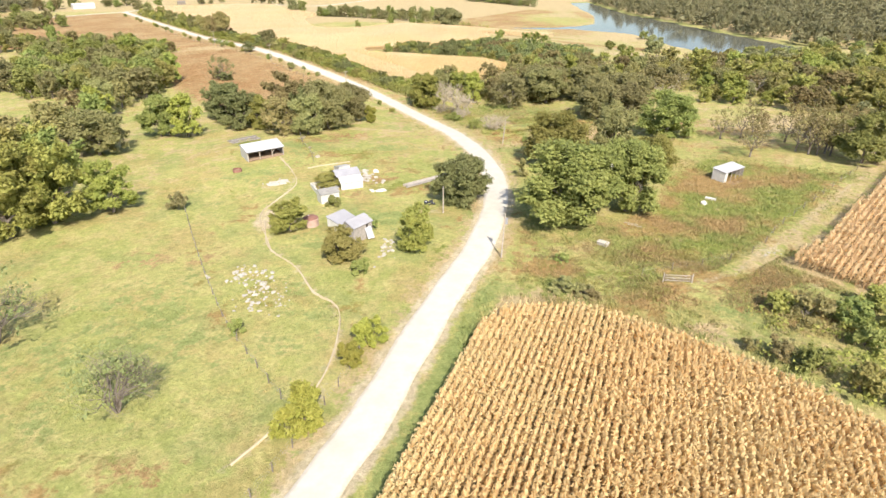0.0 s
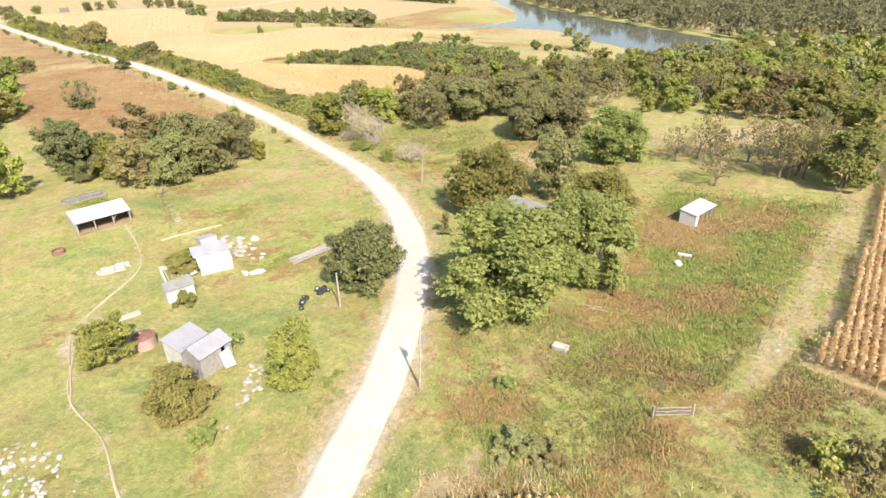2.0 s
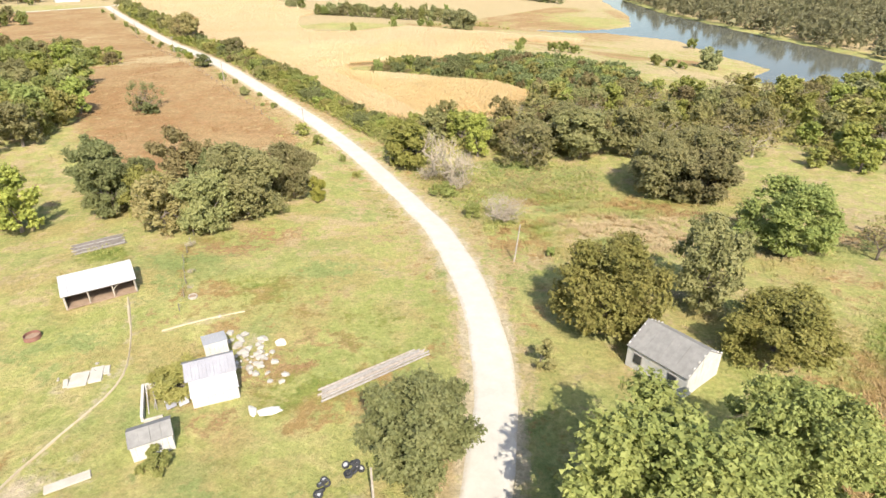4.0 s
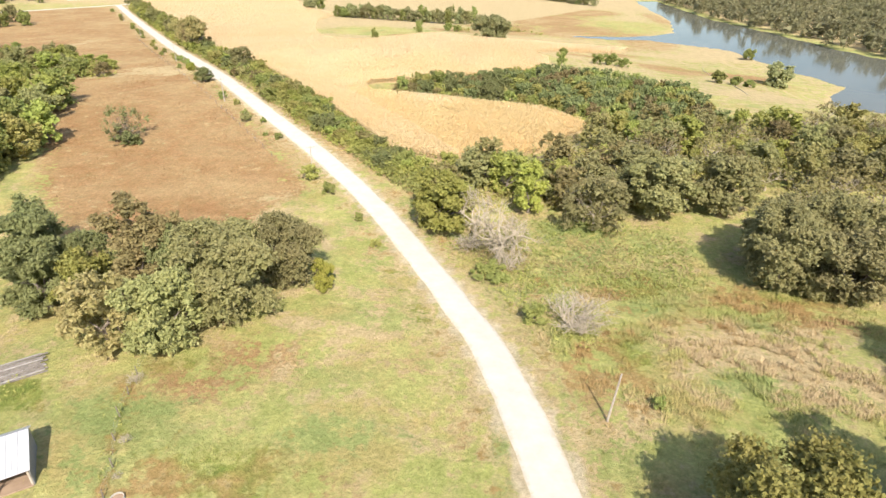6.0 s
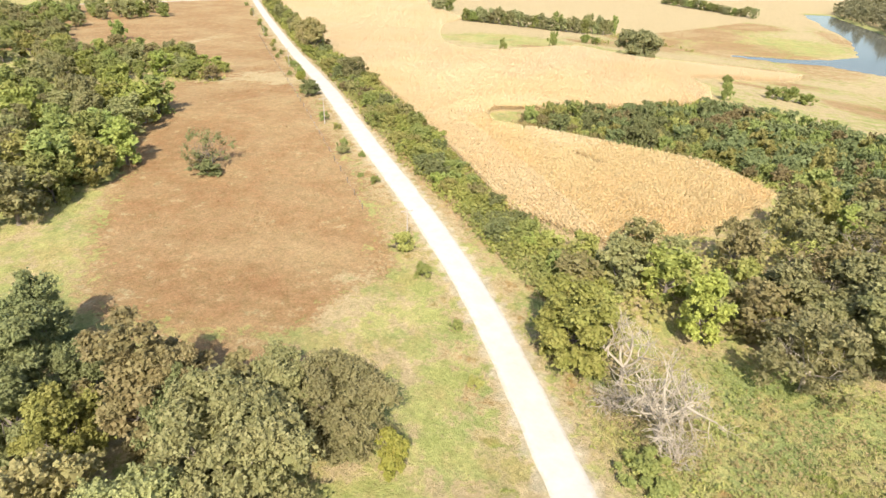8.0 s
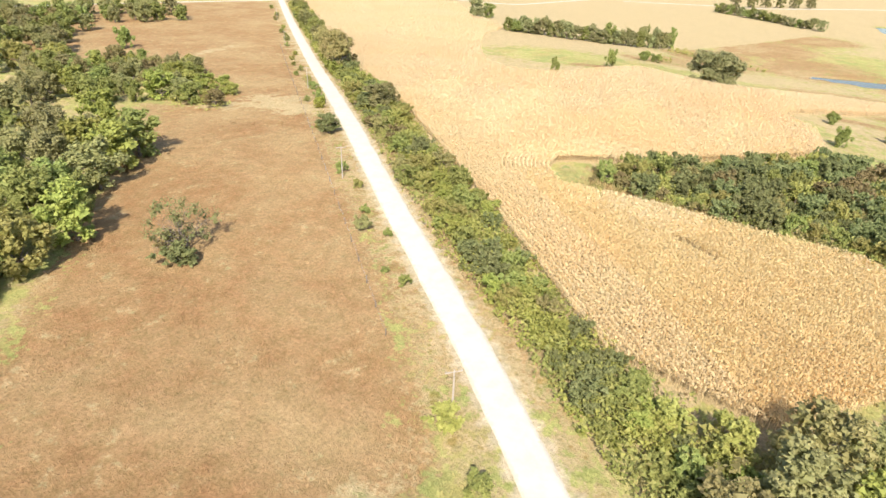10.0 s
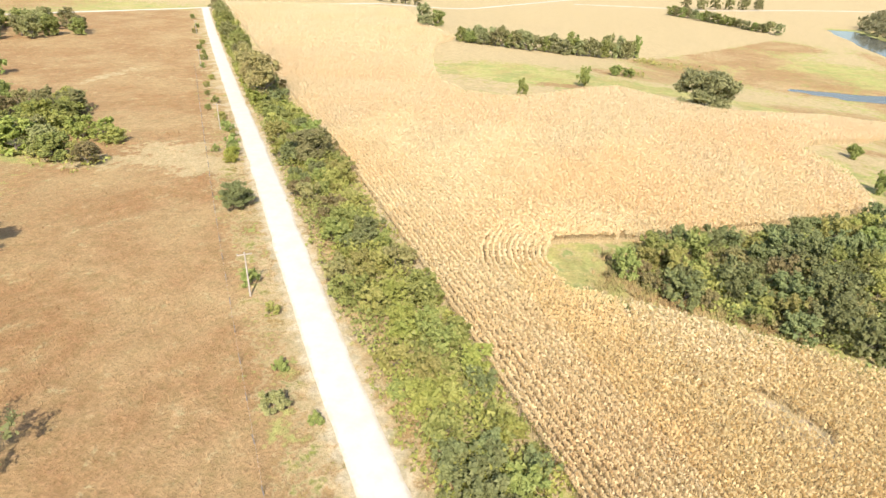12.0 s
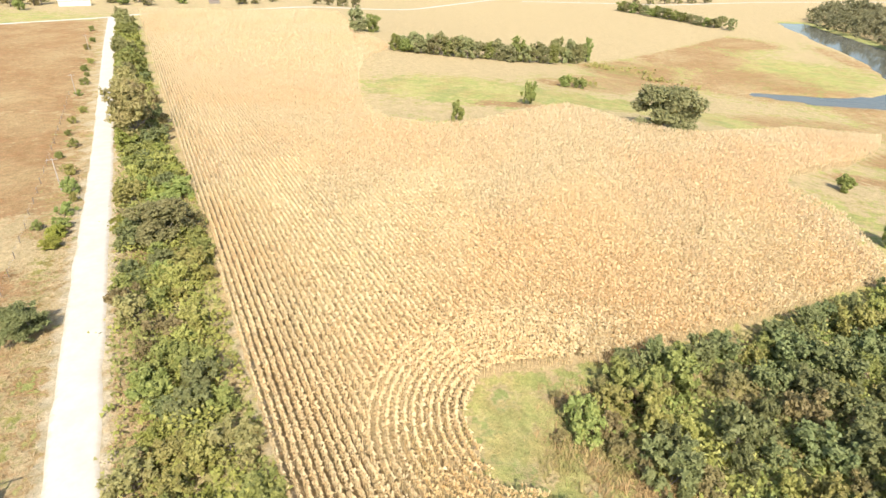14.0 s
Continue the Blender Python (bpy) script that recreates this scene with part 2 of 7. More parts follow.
M_CONCRETE = worn("concrete", (0.40, 0.365, 0.30), (0.48, 0.44, 0.37), 0.9, 0.9, 0, (0.42, 0.36, 0.27))
M_RUBBER = worn("tyre_rubber", (0.025, 0.025, 0.027), (0.05, 0.05, 0.05), 3.0, 0.8)
M_POLE = worn("pole_wood", (0.30, 0.25, 0.20), (0.42, 0.37, 0.31), 3.0, 0.9)
M_SOIL = worn("bare_soil", (0.24, 0.165, 0.11), (0.31, 0.22, 0.15), 1.0, 0.95)
M_GLASS = worn("dark_window_glass", (0.03, 0.035, 0.04), (0.05, 0.055, 0.06), 1.0, 0.1)


# ---- the lie of the land ----
LAKE = np.array([(50, 507), (57, 497), (78, 487), (104, 484), (120, 468), (138, 453), (145, 392), (153, 354), (135, 333),
                 (130, 318), (144, 308), (159, 306), (197, 339), (221, 372), (214, 421), (206, 460), (197, 540), (184, 620),
                 (186, 793), (160, 796), (150, 663), (147, 605), (129, 527), (108, 509), (85, 503)], float)
LAKE_LEVEL = -12.0


def poly_dist(x, y, poly):
    """Distance to a polygon's edge, negative inside."""
    x, y = np.asarray(x, float), np.asarray(y, float)
    poly = np.asarray(poly, float)
    d, inside = np.full(x.shape, 1e9), np.zeros(x.shape, bool)
    for (ax, ay), (bx, by) in zip(poly, np.roll(poly, -1, axis=0)):
        ex, ey = bx - ax, by - ay
        k = np.clip(((x - ax) * ex + (y - ay) * ey) / (ex * ex + ey * ey), 0, 1)
        d = np.minimum(d, np.hypot(x - ax - k * ex, y - ay - k * ey))
        if ey:
            inside ^= ((ay > y) != (by > y)) & (x < ex * (y - ay) / ey + ax)
    return np.where(inside, -d, d)


def line_dist(x, y, line):
    x, y = np.asarray(x, float), np.asarray(y, float)
    d = np.full(x.shape, 1e9)
    for (ax, ay), (bx, by) in zip(line[:-1], line[1:]):
        ex, ey = bx - ax, by - ay
        k = np.clip(((x - ax) * ex + (y - ay) * ey) / (ex * ex + ey * ey), 0, 1)
        d = np.minimum(d, np.hypot(x - ax - k * ex, y - ay - k * ey))
    return d


def smooth(v, a, b):
    k = np.clip((v - a) / (b - a), 0, 1)
    return k * k * (3 - 2 * k)


def terr(x, y):
    """Height of the ground."""
    x, y = np.asarray(x, float), np.asarray(y, float)
    z = -1.6 - 4.0 * np.exp(-((x - 30) / 50) ** 2 - ((y - 190) / 42) ** 2)
    z = z + 3.2 * np.exp(-((x + 70) / 70) ** 2 - ((y - 285) / 70) ** 2) + 2.2 * np.exp(-(x / 55) ** 2 - ((y - 380) / 40) ** 2)
    z = z + 1.3 * np.exp(-((x + 42) / 20) ** 2 - ((y - 128) / 17) ** 2)
    z = z - 10.2 * smooth((x - 60) * 0.62 + (y - 260) * 0.45, 0, 110)
    d = poly_dist(x, y, LAKE)
    w = 1 - smooth(d, 0, 28)
    return z * (1 - w) + w * (-11.6 - 2.0 * smooth(-d, 0, 6))


def height(x, y):
    return float(terr(np.array([x]), np.array([y]))[0])


def spline(points, step=1.5):
    """A smooth line through points (Catmull-Rom), cut in steps of about that many metres."""
    p = np.array(points, float)
    p = np.vstack([2 * p[0] - p[1], p, 2 * p[-1] - p[-2]])
    out = []
    for i in range(1, len(p) - 2):
        n = max(2, int(np.linalg.norm(p[i + 1] - p[i]) / step))
        for k in np.arange(n) / n:
            a, b, c, e = p[i - 1], p[i], p[i + 1], p[i + 2]
            out.append(0.5 * (2 * b + (c - a) * k + (2 * a - 5 * b + 4 * c - e) * k * k + (3 * b - a - 3 * c + e) * k ** 3))
    out.append(p[-2])
    return np.array(out)


ROAD = [(-34, -30), (-22, 5), (-11.4, 33.6), (-7.9, 42.3), (-3.4, 56.2), (1.2, 69.5), (5.0, 79.5), (8.0, 91.0), (9.9, 102), (10.3, 113), (9.0, 125),
        (6.8, 136), (2.2, 151), (-2.6, 161.5), (-9.3, 175), (-18.7, 191.5), (-33.6, 213), (-63, 251), (-90.8, 289), (-120, 329), (-174, 402), (-232, 481), (-290, 561.5)]
ROAD_LINE = spline(ROAD, 2.0)
CROSS_ROAD = [(-420, 380), (-345, 493), (-325, 519), (-309, 541), (-291, 567), (-283, 587), (-247, 620), (-193, 694), (-125, 832), (-40, 1010)]
FAR_ROAD = [(-60, 895), (-16, 905), (41, 915), (97, 925), (215, 1005), (400, 1090)]
CORN_NEAR = [(-14, 12), (-5.5, 33), (4, 57), (8, 61), (18, 60.5), (27, 54.5), (36, 46), (41, 39), (46, 10)]
CORN_RIGHT = [(50, 73.8), (58, 79.2), (92, 111.8), (116, 137), (124, 137), (124, 100), (98, 62), (60, 62), (54.5, 69), (51, 73)]
THICKET_GRASS = [(-37, 274), (-36, 281), (-30, 284), (-20, 288), (-7, 297), (4, 304), (23, 318), (46, 326), (75, 320), (70, 255), (32, 240), (26, 249), (17, 259), (-2, 263), (-20, 266), (-33, 267)]
CORN_BIG = [(-52, 263), (-38, 244), (-20, 220), (-2, 215), (14, 226), (27, 243), (40, 262), (50, 300), (24, 318), (26, 341), (20, 354), (24, 363), (47, 386), (69, 416), (80, 438), (49, 430), (12, 391),
            (4, 388), (-10, 397), (-24, 413), (-48, 384), (-60, 378), (-72, 382), (-84, 396), (-93, 420), (-102, 450), (-107, 475), (-105, 509), (-131, 549), (-175, 640), (-299, 600), (-214, 484), (-118, 353), (-81, 304)]
CORN_FAR = [(-125, 556), (-96, 512), (-55, 504), (-5, 550), (60, 640), (105, 706), (60, 800), (-40, 860), (-110, 800), (-172, 680)]
WEED_FIELD = [(27, 72), (47, 78), (60, 89), (86, 113), (60, 125), (45, 112), (40, 100), (30, 90)]
LANE = [(33, 67.5), (42, 72), (49, 77.5), (61, 88.5), (90, 115.5), (112, 140), (135, 160)]
WASHOUT = [(-11.2, 252.6), (-8.4, 250.6), (-5.8, 248.6)]
FIELD_EDGE = [(-22, 224.6), (-30.2, 236.6), (-40.2, 249.6), (-51.2, 263.6), (-68.2, 285.6)]
PATHS = [
    [(-27, 79), (-29.5, 85), (-31, 88), (-33, 94), (-32, 100), (-30, 108), (-32, 115), (-37, 124)],
    [(-31.5, 91), (-28, 81), (-22, 74), (-18, 67), (-14, 63), (-13, 54), (-14, 47), (-17, 41), (-19.5, 37)],
    [(-29.5, 117.6), (-25, 120.4), (-21.1, 122.5)],
    [(91, 300), (96, 330), (98, 362), (104, 385)],
]


# ---- meshes ----
def mesh_of(name, verts, faces, mat, smooth_shade=False):
    """A mesh from arrays: faces all triangles or all quads."""
    me = bpy.data.meshes.new(name)
    verts, faces = np.asarray(verts, np.float32), np.asarray(faces, np.int32)
    n, k = faces.shape
    me.vertices.add(len(verts))
    me.vertices.foreach_set("co", verts.ravel())
    me.loops.add(n * k)
    me.loops.foreach_set("vertex_index", faces.ravel())
    me.polygons.add(n)
    me.polygons.foreach_set("loop_start", np.arange(0, n * k, k, dtype=np.int32))
    me.polygons.foreach_set("loop_total", np.full(n, k, np.int32))
    me.polygons.foreach_set("use_smooth", np.full(n, smooth_shade))
    me.update(calc_edges=True)
    me.materials.append(mat)
    return me


def part(name, bm, mat, parent, label=""):
    """One bmesh as one mesh object under a thing or a part (or on its own)."""
    me = bpy.data.meshes.new(name)
    bm.to_mesh(me)
    bm.free()
    me.materials.append(mat)
    ob = new(name, me)
    ob.parent = parent
    return tagged(ob, label)


def mesh_part(name, me, parent, label=""):
    ob = new(name, me)
    ob.parent = parent
    return tagged(ob, label)


def thing(name, label, category, x=0.0, y=0.0, turn=0.0, lift=0.0, group="", z=None):
    ob = new(name)
    ob.empty_display_size = 0.3
    ob.matrix_basis = pose(x, y, (height(x, y) if z is None else z) + lift, 0, 0, turn)
    return tagged(ob, label, category, group)


def box(bm, size, at=(0, 0, 0), turn=(0, 0, 0), bevel=0.0):
    """A box of that size whose centre is at, with its edges bevelled."""
    made = bmesh.ops.create_cube(bm, size=1.0)["verts"]
    bmesh.ops.scale(bm, vec=size, verts=made)
    if bevel:
        edges = list({e for v in made for e in v.link_edges})
        made = list({v for f in bmesh.ops.bevel(bm, geom=edges, offset=bevel, segments=1, affect="EDGES")["faces"] for v in f.verts} | {v for v in made if v.is_valid})
    bmesh.ops.transform(bm, matrix=pose(*at, *turn), verts=made)
    return bm


def tube(bm, a, b, ra, rb, sides=7):
    """A tapered round bar from a to b."""
    a, b = Vector(a), Vector(b)
    q = (b - a).to_track_quat("Z", "Y")
    rings = []
    for p, r in ((a, ra), (b, rb)):
        rings.append([bm.verts.new(p + q @ Vector((r * math.cos(2 * math.pi * i / sides), r * math.sin(2 * math.pi * i / sides), 0))) for i in range(sides)])
    for i in range(sides):
        bm.faces.new((rings[0][i], rings[0][(i + 1) % sides], rings[1][(i + 1) % sides], rings[1][i]))
    bm.faces.new(rings[0][::-1]), bm.faces.new(rings[1])
    return bm


def slab(bm, corners, thick):
    """A sheet with four corners and a thickness, going down from them."""
    top = [bm.verts.new(c) for c in corners]
    low = [bm.verts.new(Vector(c) - Vector((0, 0, thick))) for c in corners]
    bm.faces.new(top), bm.faces.new(low[::-1])
    for i in range(4):
        j = (i + 1) % 4
        bm.faces.new((top[j], top[i], low[i], low[j]))
    bmesh.ops.recalc_face_normals(bm, faces=bm.faces)
    return bm


# ---- ground ----
def axis(fine_from, fine_to, step, mid_from, mid_to, wide_step, reach):
    """Grid lines: close together in the middle, wider apart round it, then growing out to the horizon."""
    mid = np.arange(fine_from, fine_to + step / 2, step)
    left, right = np.arange(fine_from - wide_step, mid_from, -wide_step)[::-1], np.arange(fine_to + wide_step, mid_to, wide_step)
    grow = np.cumsum(wide_step * 1.3 ** np.arange(1, 30))
    grow = grow[grow < reach]
    return np.concatenate([mid_from - grow[::-1], left, mid, right, mid_to + grow])


def cover_at(x, y):
    """What covers the ground: lush, russet, straw and bare, each from 0 to 1."""
    n = len(x)
    road = line_dist(x, y, ROAD_LINE)
    near_road = (y < 600) * (road < 400)
    lush = 0.2 - 0.12 * smooth(y, 95, 140)
    for cx, cy, sx, sy, k in LUSH_SPOTS:
        lush = np.maximum(lush, k * np.exp(-((x - cx) / sx) ** 2 - ((y - cy) / sy) ** 2))
    russet = 1.05 * (1 - smooth(poly_dist(x, y, RUSSET_FIELD), -9, 7))
    over_road = smooth(x, 12, 22) * (1 - smooth(y, 130, 150))
    russet = np.maximum(russet, 0.18 * over_road)
    for cx, cy, sx, sy, k in RUSSET_SPOTS:
        russet = np.maximum(russet, k * np.exp(-((x - cx) / sx) ** 2 - ((y - cy) / sy) ** 2))
    straw = np.maximum(0.62 * (1 - smooth(road, 3.6, 7.0)), 0.2 + 0.16 * over_road + 0.2 * np.where(x < 8, smooth(y, 95, 140), smooth(y, 130, 165)))
    straw = np.where(road > 7, straw * (1 - 0.45 * np.clip(russet, 0, 1)), straw)
    lane = line_dist(x, y, LANE)
    straw = np.maximum(straw, 0.6 * (1 - smooth(lane, 0.8, 2.6)))
    for cx, cy, sx, sy, k in STRAW_SPOTS:
        straw = np.maximum(straw, k * np.exp(-((x - cx) / sx) ** 2 - ((y - cy) / sy) ** 2))
    bare = np.maximum(0.72 * (1 - smooth(road, 2.7, 4.1)), 0.42 * (1 - smooth(lane, 0.4, 1.6)))
    for line in PATHS:
        bare = np.maximum(bare, 0.5 * (1 - smooth(line_dist(x, y, line), 0.3, 1.6)))
    for cx, cy, sx, sy, k in BARE_SPOTS:
        bare = np.maximum(bare, k * np.exp(-((x - cx) / sx) ** 2 - ((y - cy) / sy) ** 2))
    verge = (1 - smooth(road, 6, 12)) * smooth(y, 105, 140)
    straw, russet = np.maximum(straw, 0.55 * verge), np.maximum(russet, 0.75 * verge * smooth(y, 186, 215))
    lush = lush * (1 - 0.9 * (1 - smooth(road, 8, 14)) * smooth(y, 176, 200))
    far = smooth(y, 330, 420) * smooth(x, -150, -110)
    far = np.maximum(far, 0.8 * smooth(y, 520, 600))
    straw = np.maximum(straw, 0.95 * np.maximum(far * (1 - 0.45 * smooth(x, 50, 75) * (1 - smooth(y, 395, 430))), 0.55 * smooth(y, 282, 312) * smooth(x, 36, 60)))
    for cx, cy, sx, sy in FAR_PASTURE:
        straw = straw * (1 - 0.8 * np.clip(1.7 * np.exp(-((x - cx) / sx) ** 2 - ((y - cy) / sy) ** 2), 0, 1))
    for cx, cy, sx, sy in FAR_BROWN:
        k = np.clip(1.7 * np.exp(-((x - cx) / sx) ** 2 - ((y - cy) / sy) ** 2), 0, 1)
        straw, russet = straw * (1 - 0.5 * k), np.maximum(russet, 0.8 * k)
    for field in (CORN_NEAR, CORN_RIGHT, CORN_BIG, CORN_FAR):
        inside = (1 - smooth(poly_dist(x, y, field), -1.5, 0.8)) * smooth(poly_dist(x, y, THICKET_GRASS), -0.5, 1.5)
        straw, bare = np.maximum(straw, 0.95 * inside), bare * (1 - inside)
        lush, russet = lush * (1 - inside), russet * (1 - inside)
        edge = np.exp(-((poly_dist(x, y, field) - 1.2) / 2.0) ** 2)
        straw = np.maximum(straw, 0.62 * edge)
    bare = np.maximum(bare, 0.95 * (1 - smooth(line_dist(x, y, WASHOUT), 1.2, 2.8)))
    bare = np.maximum(bare, 0.62 * (1 - smooth(line_dist(x, y, FIELD_EDGE), 0.5, 2.0)))
    shore = np.exp(-(poly_dist(x, y, LAKE) / 7) ** 2) * (1 - smooth(x, 140, 175))
    straw, russet = np.maximum(straw, 0.5 * shore), np.maximum(russet, 0.5 * shore)
    other_shore = np.exp(-(poly_dist(x, y, LAKE) / 12) ** 2) * smooth(x, 150, 172)
    straw, lush = straw * (1 - 0.8 * other_shore), np.maximum(lush, 0.45 * other_shore)
    east = line_dist(x + 3.0, y, ROAD_LINE) > road
    lush = np.maximum(lush, 0.85 * np.exp(-((road - 5.2) / 1.9) ** 2) * (1 - smooth(y, 62, 80)) * east)
    straw = straw * (1 - 0.6 * np.exp(-((road - 5.2) / 1.9) ** 2) * (1 - smooth(y, 62, 80)) * east)
    lush = lush * (1 - 0.85 * smooth(straw, 0.3, 0.7) * smooth(y, 240, 290))
    return np.stack([lush, russet, straw, bare], axis=1)


def soil_at(x, y):
    """How much dark soil shows between the rows of the nearer corn."""
    s = 0 * x
    by_hedge = 0.10 + 0.46 * (1 - smooth(line_dist(x, y, ROAD_LINE), 24, 32))
    for field, k in ((CORN_NEAR, 0.12), (CORN_RIGHT, 0.45), (CORN_BIG, by_hedge)):
        s = np.maximum(s, k * (1 - smooth(poly_dist(x, y, field), -2.0, -0.6)))
    return s * smooth(poly_dist(x, y, THICKET_GRASS), 0, 1.5) * (1 - smooth(y, 300, 350))


def weeds_at(x, y):
    """How weedy the ground is, from 0 to 1."""
    w = 0.95 * (1 - smooth(poly_dist(x, y, WEED_FIELD), -5, 4))
    for cx, cy, sx, sy, k in WEED_SPOTS:
        w = np.maximum(w, k * np.exp(-((x - cx) / sx) ** 2 - ((y - cy) / sy) ** 2))
    road = line_dist(x, y, ROAD_LINE)
    return np.maximum(w, 0.42 * np.exp(-((road - 6.0) / 2.8) ** 2) * smooth(y, 50, 80) * (1 - smooth(y, 310, 370)))


FAR_PASTURE = [(92, 555, 42, 36), (-58, 432, 34, 20), (-8, 432, 24, 12), (36, 430, 16, 12), (70, 650, 30, 40)]
FAR_BROWN = [(62, 445, 28, 16), (54, 402, 22, 12), (2, 487, 30, 16), (64, 520, 30, 40), (100, 480, 20, 40), (8, 535, 28, 34), (46, 590, 34, 44), (88, 655, 34, 30), (-16, 466, 22, 12), (20, 505, 24, 10), (112, 355, 18, 16), (82, 360, 16, 18), (140, 610, 9, 50), (50, 372, 20, 6), (60, 410, 24, 6), (-40, 412, 16, 4)]
WEED_SPOTS = [(62, 445, 30, 18, 0.45), (54, 402, 24, 14, 0.45), (2, 487, 30, 16, 0.45), (80, 510, 40, 60, 0.42), (30, 70, 16, 8, 0.72), (24, 170, 12, 8, 0.7), (42, 166, 12, 8, 0.75), (19, 150, 5, 9, 0.75), (-30, 125, 1.2, 4, 0.8), (-33, 132, 1.4, 4, 0.8), (-35.5, 139, 1.4, 5, 0.8), (-47, 136, 5, 4, 0.9), (-45, 92, 1.2, 4, 0.7), (-39, 80, 1.2, 4, 0.7), (-34, 71, 1.2, 4, 0.7), (-29, 62, 1.2, 4, 0.7), (8, 535, 30, 30, 0.6), (-8, 108, 8, 6, 0.8), (-22, 128, 10, 6, 0.75), (-2, 112, 4, 6, 0.7), (-11, 468, 14, 6, 0.6),
              (22, 62, 12, 4, 0.75), (40, 70, 8, 3, 0.7), (112, 352, 14, 8, 0.6), (86, 365, 14, 10, 0.6), (-8, 200, 8, 10, 0.5),
              (16, 73, 9, 6, 0.75), (30, 66, 8, 4, 0.55), (-21, 122, 12, 6, 0.55), (-6, 121, 8, 8, 0.5), (14, 146, 6, 12, 0.6), (30, 162, 16, 10, 0.45), (72, 132, 20, 8, 0.55),
              (-13, 66, 4, 10, 0.45), (-26, 66, 7, 8, 0.5), (-36, 92, 5, 14, 0.4), (-40, 34, 14, 6, 0.5), (-33, 143, 8, 5, 0.5), (12, 168, 7, 6, 0.5)]
RUSSET_FIELD = [(-36, 178), (-50, 172), (-70, 174), (-86, 192), (-104, 217), (-128, 250), (-142, 285), (-170, 318), (-215, 318), (-300, 300), (-380, 350), (-400, 420), (-345, 500),
                (-300, 548), (-290, 552), (-236, 478), (-178, 399), (-124, 325), (-97, 288), (-70, 252), (-44, 216), (-33, 198)]
LUSH_SPOTS = [(38, 62, 9, 4, 0.62), (30, 68, 9, 3, 0.5), (44, 68, 6, 3, 0.55), (-40, 52, 28, 22, 0.5), (-18, 62, 8, 14, 0.5), (-20, 84, 10, 8, 0.5), (24, 163, 6, 5, 0.75), (31, 147, 6, 4, 0.7), (38, 160, 4, 5, 0.65), (17, 178, 6, 5, 0.7), (18, 190, 9, 5, 0.75), (28, 172, 9, 5, 0.6), (-34, 134, 9, 6, 0.7), (-14, 134, 9, 5, 0.62), (-12, 92, 12, 7, 0.62), (-40, 114, 9, 7, 0.55), (-32, 128, 8, 7, 0.55), (44, 82, 9, 5, 0.62), (60, 107, 10, 5, 0.7), (52, 101, 5, 6, 0.6), (70, 104, 8, 4, 0.6), (-40, 95, 9, 8, 0.45),
              (22, 186, 14, 9, 0.62), (12, 172, 6, 8, 0.6), (-38, 62, 12, 16, 0.5), (-20, 68, 9, 9, 0.5), 
              (-33, 274, 5, 8, 0.5), (4, 128, 3, 30, 0.5), (14, 101, 5, 14, 0.6), (-6, 45, 2.5, 22, 0.55), (-25, 265, 12, 4, 0.6)]
RUSSET_SPOTS = [(-400, 520, 70, 70, 0.7), (-330, 640, 60, 40, 0.6), (34, 62, 10, 4, 0.35), (14, 142, 4, 12, 0.7), (12, 130, 3, 8, 0.6), (-8, 148, 12, 10, 0.5), (-16, 128, 10, 6, 0.5), (-11.4, 113, 2.4, 1.5, 1.0), (-145, 280, 14, 12, 0.8), (-104, 196, 8, 8, 0.5), (-14, 112, 9, 5, 0.65), (-30, 140, 10, 5, 0.7), (82, 150, 22, 8, 0.75), (100, 160, 16, 8, 0.7), (70, 160, 10, 8, 0.6), (-37, 77, 3, 3, 0.6), (-34, 71, 2, 3, 0.6), (12, 545, 36, 60, 0.6), (66, 630, 40, 60, 0.6), (105, 362, 22, 22, 0.5), (-24, 146, 10, 7, 0.62), (-12, 160, 6, 8, 0.5), (-30, 120, 7, 5, 0.5), (-18, 104, 6, 5, 0.45), (-46, 76, 8, 6, 0.5), (-28, 36, 9, 4, 0.5), (140, 600, 10, 40, 0.7), (70, 360, 24, 9, 0.5), (100, 320, 26, 26, 0.62), (84, 345, 20, 20, 0.55), (112, 350, 16, 14, 0.6), (10, 480, 40, 10, 0.55), (75, 600, 40, 12, 0.55), (40, 545, 30, 9, 0.5), (90, 640, 50, 9, 0.5), (60, 335, 20, 8, 0.4), (40, 89, 6, 9, 0.8), (62, 98, 6, 7, 0.75), (52, 90, 8, 4, 0.6), (-20, 122, 14, 9, 0.5), (-8, 118, 9, 7, 0.5), (-42, 170, 14, 6, 0.95), (-60, 182, 16, 14, 1.0), (-42, 30, 16, 9, 0.5), (48, 160, 6, 3, 0.7)]
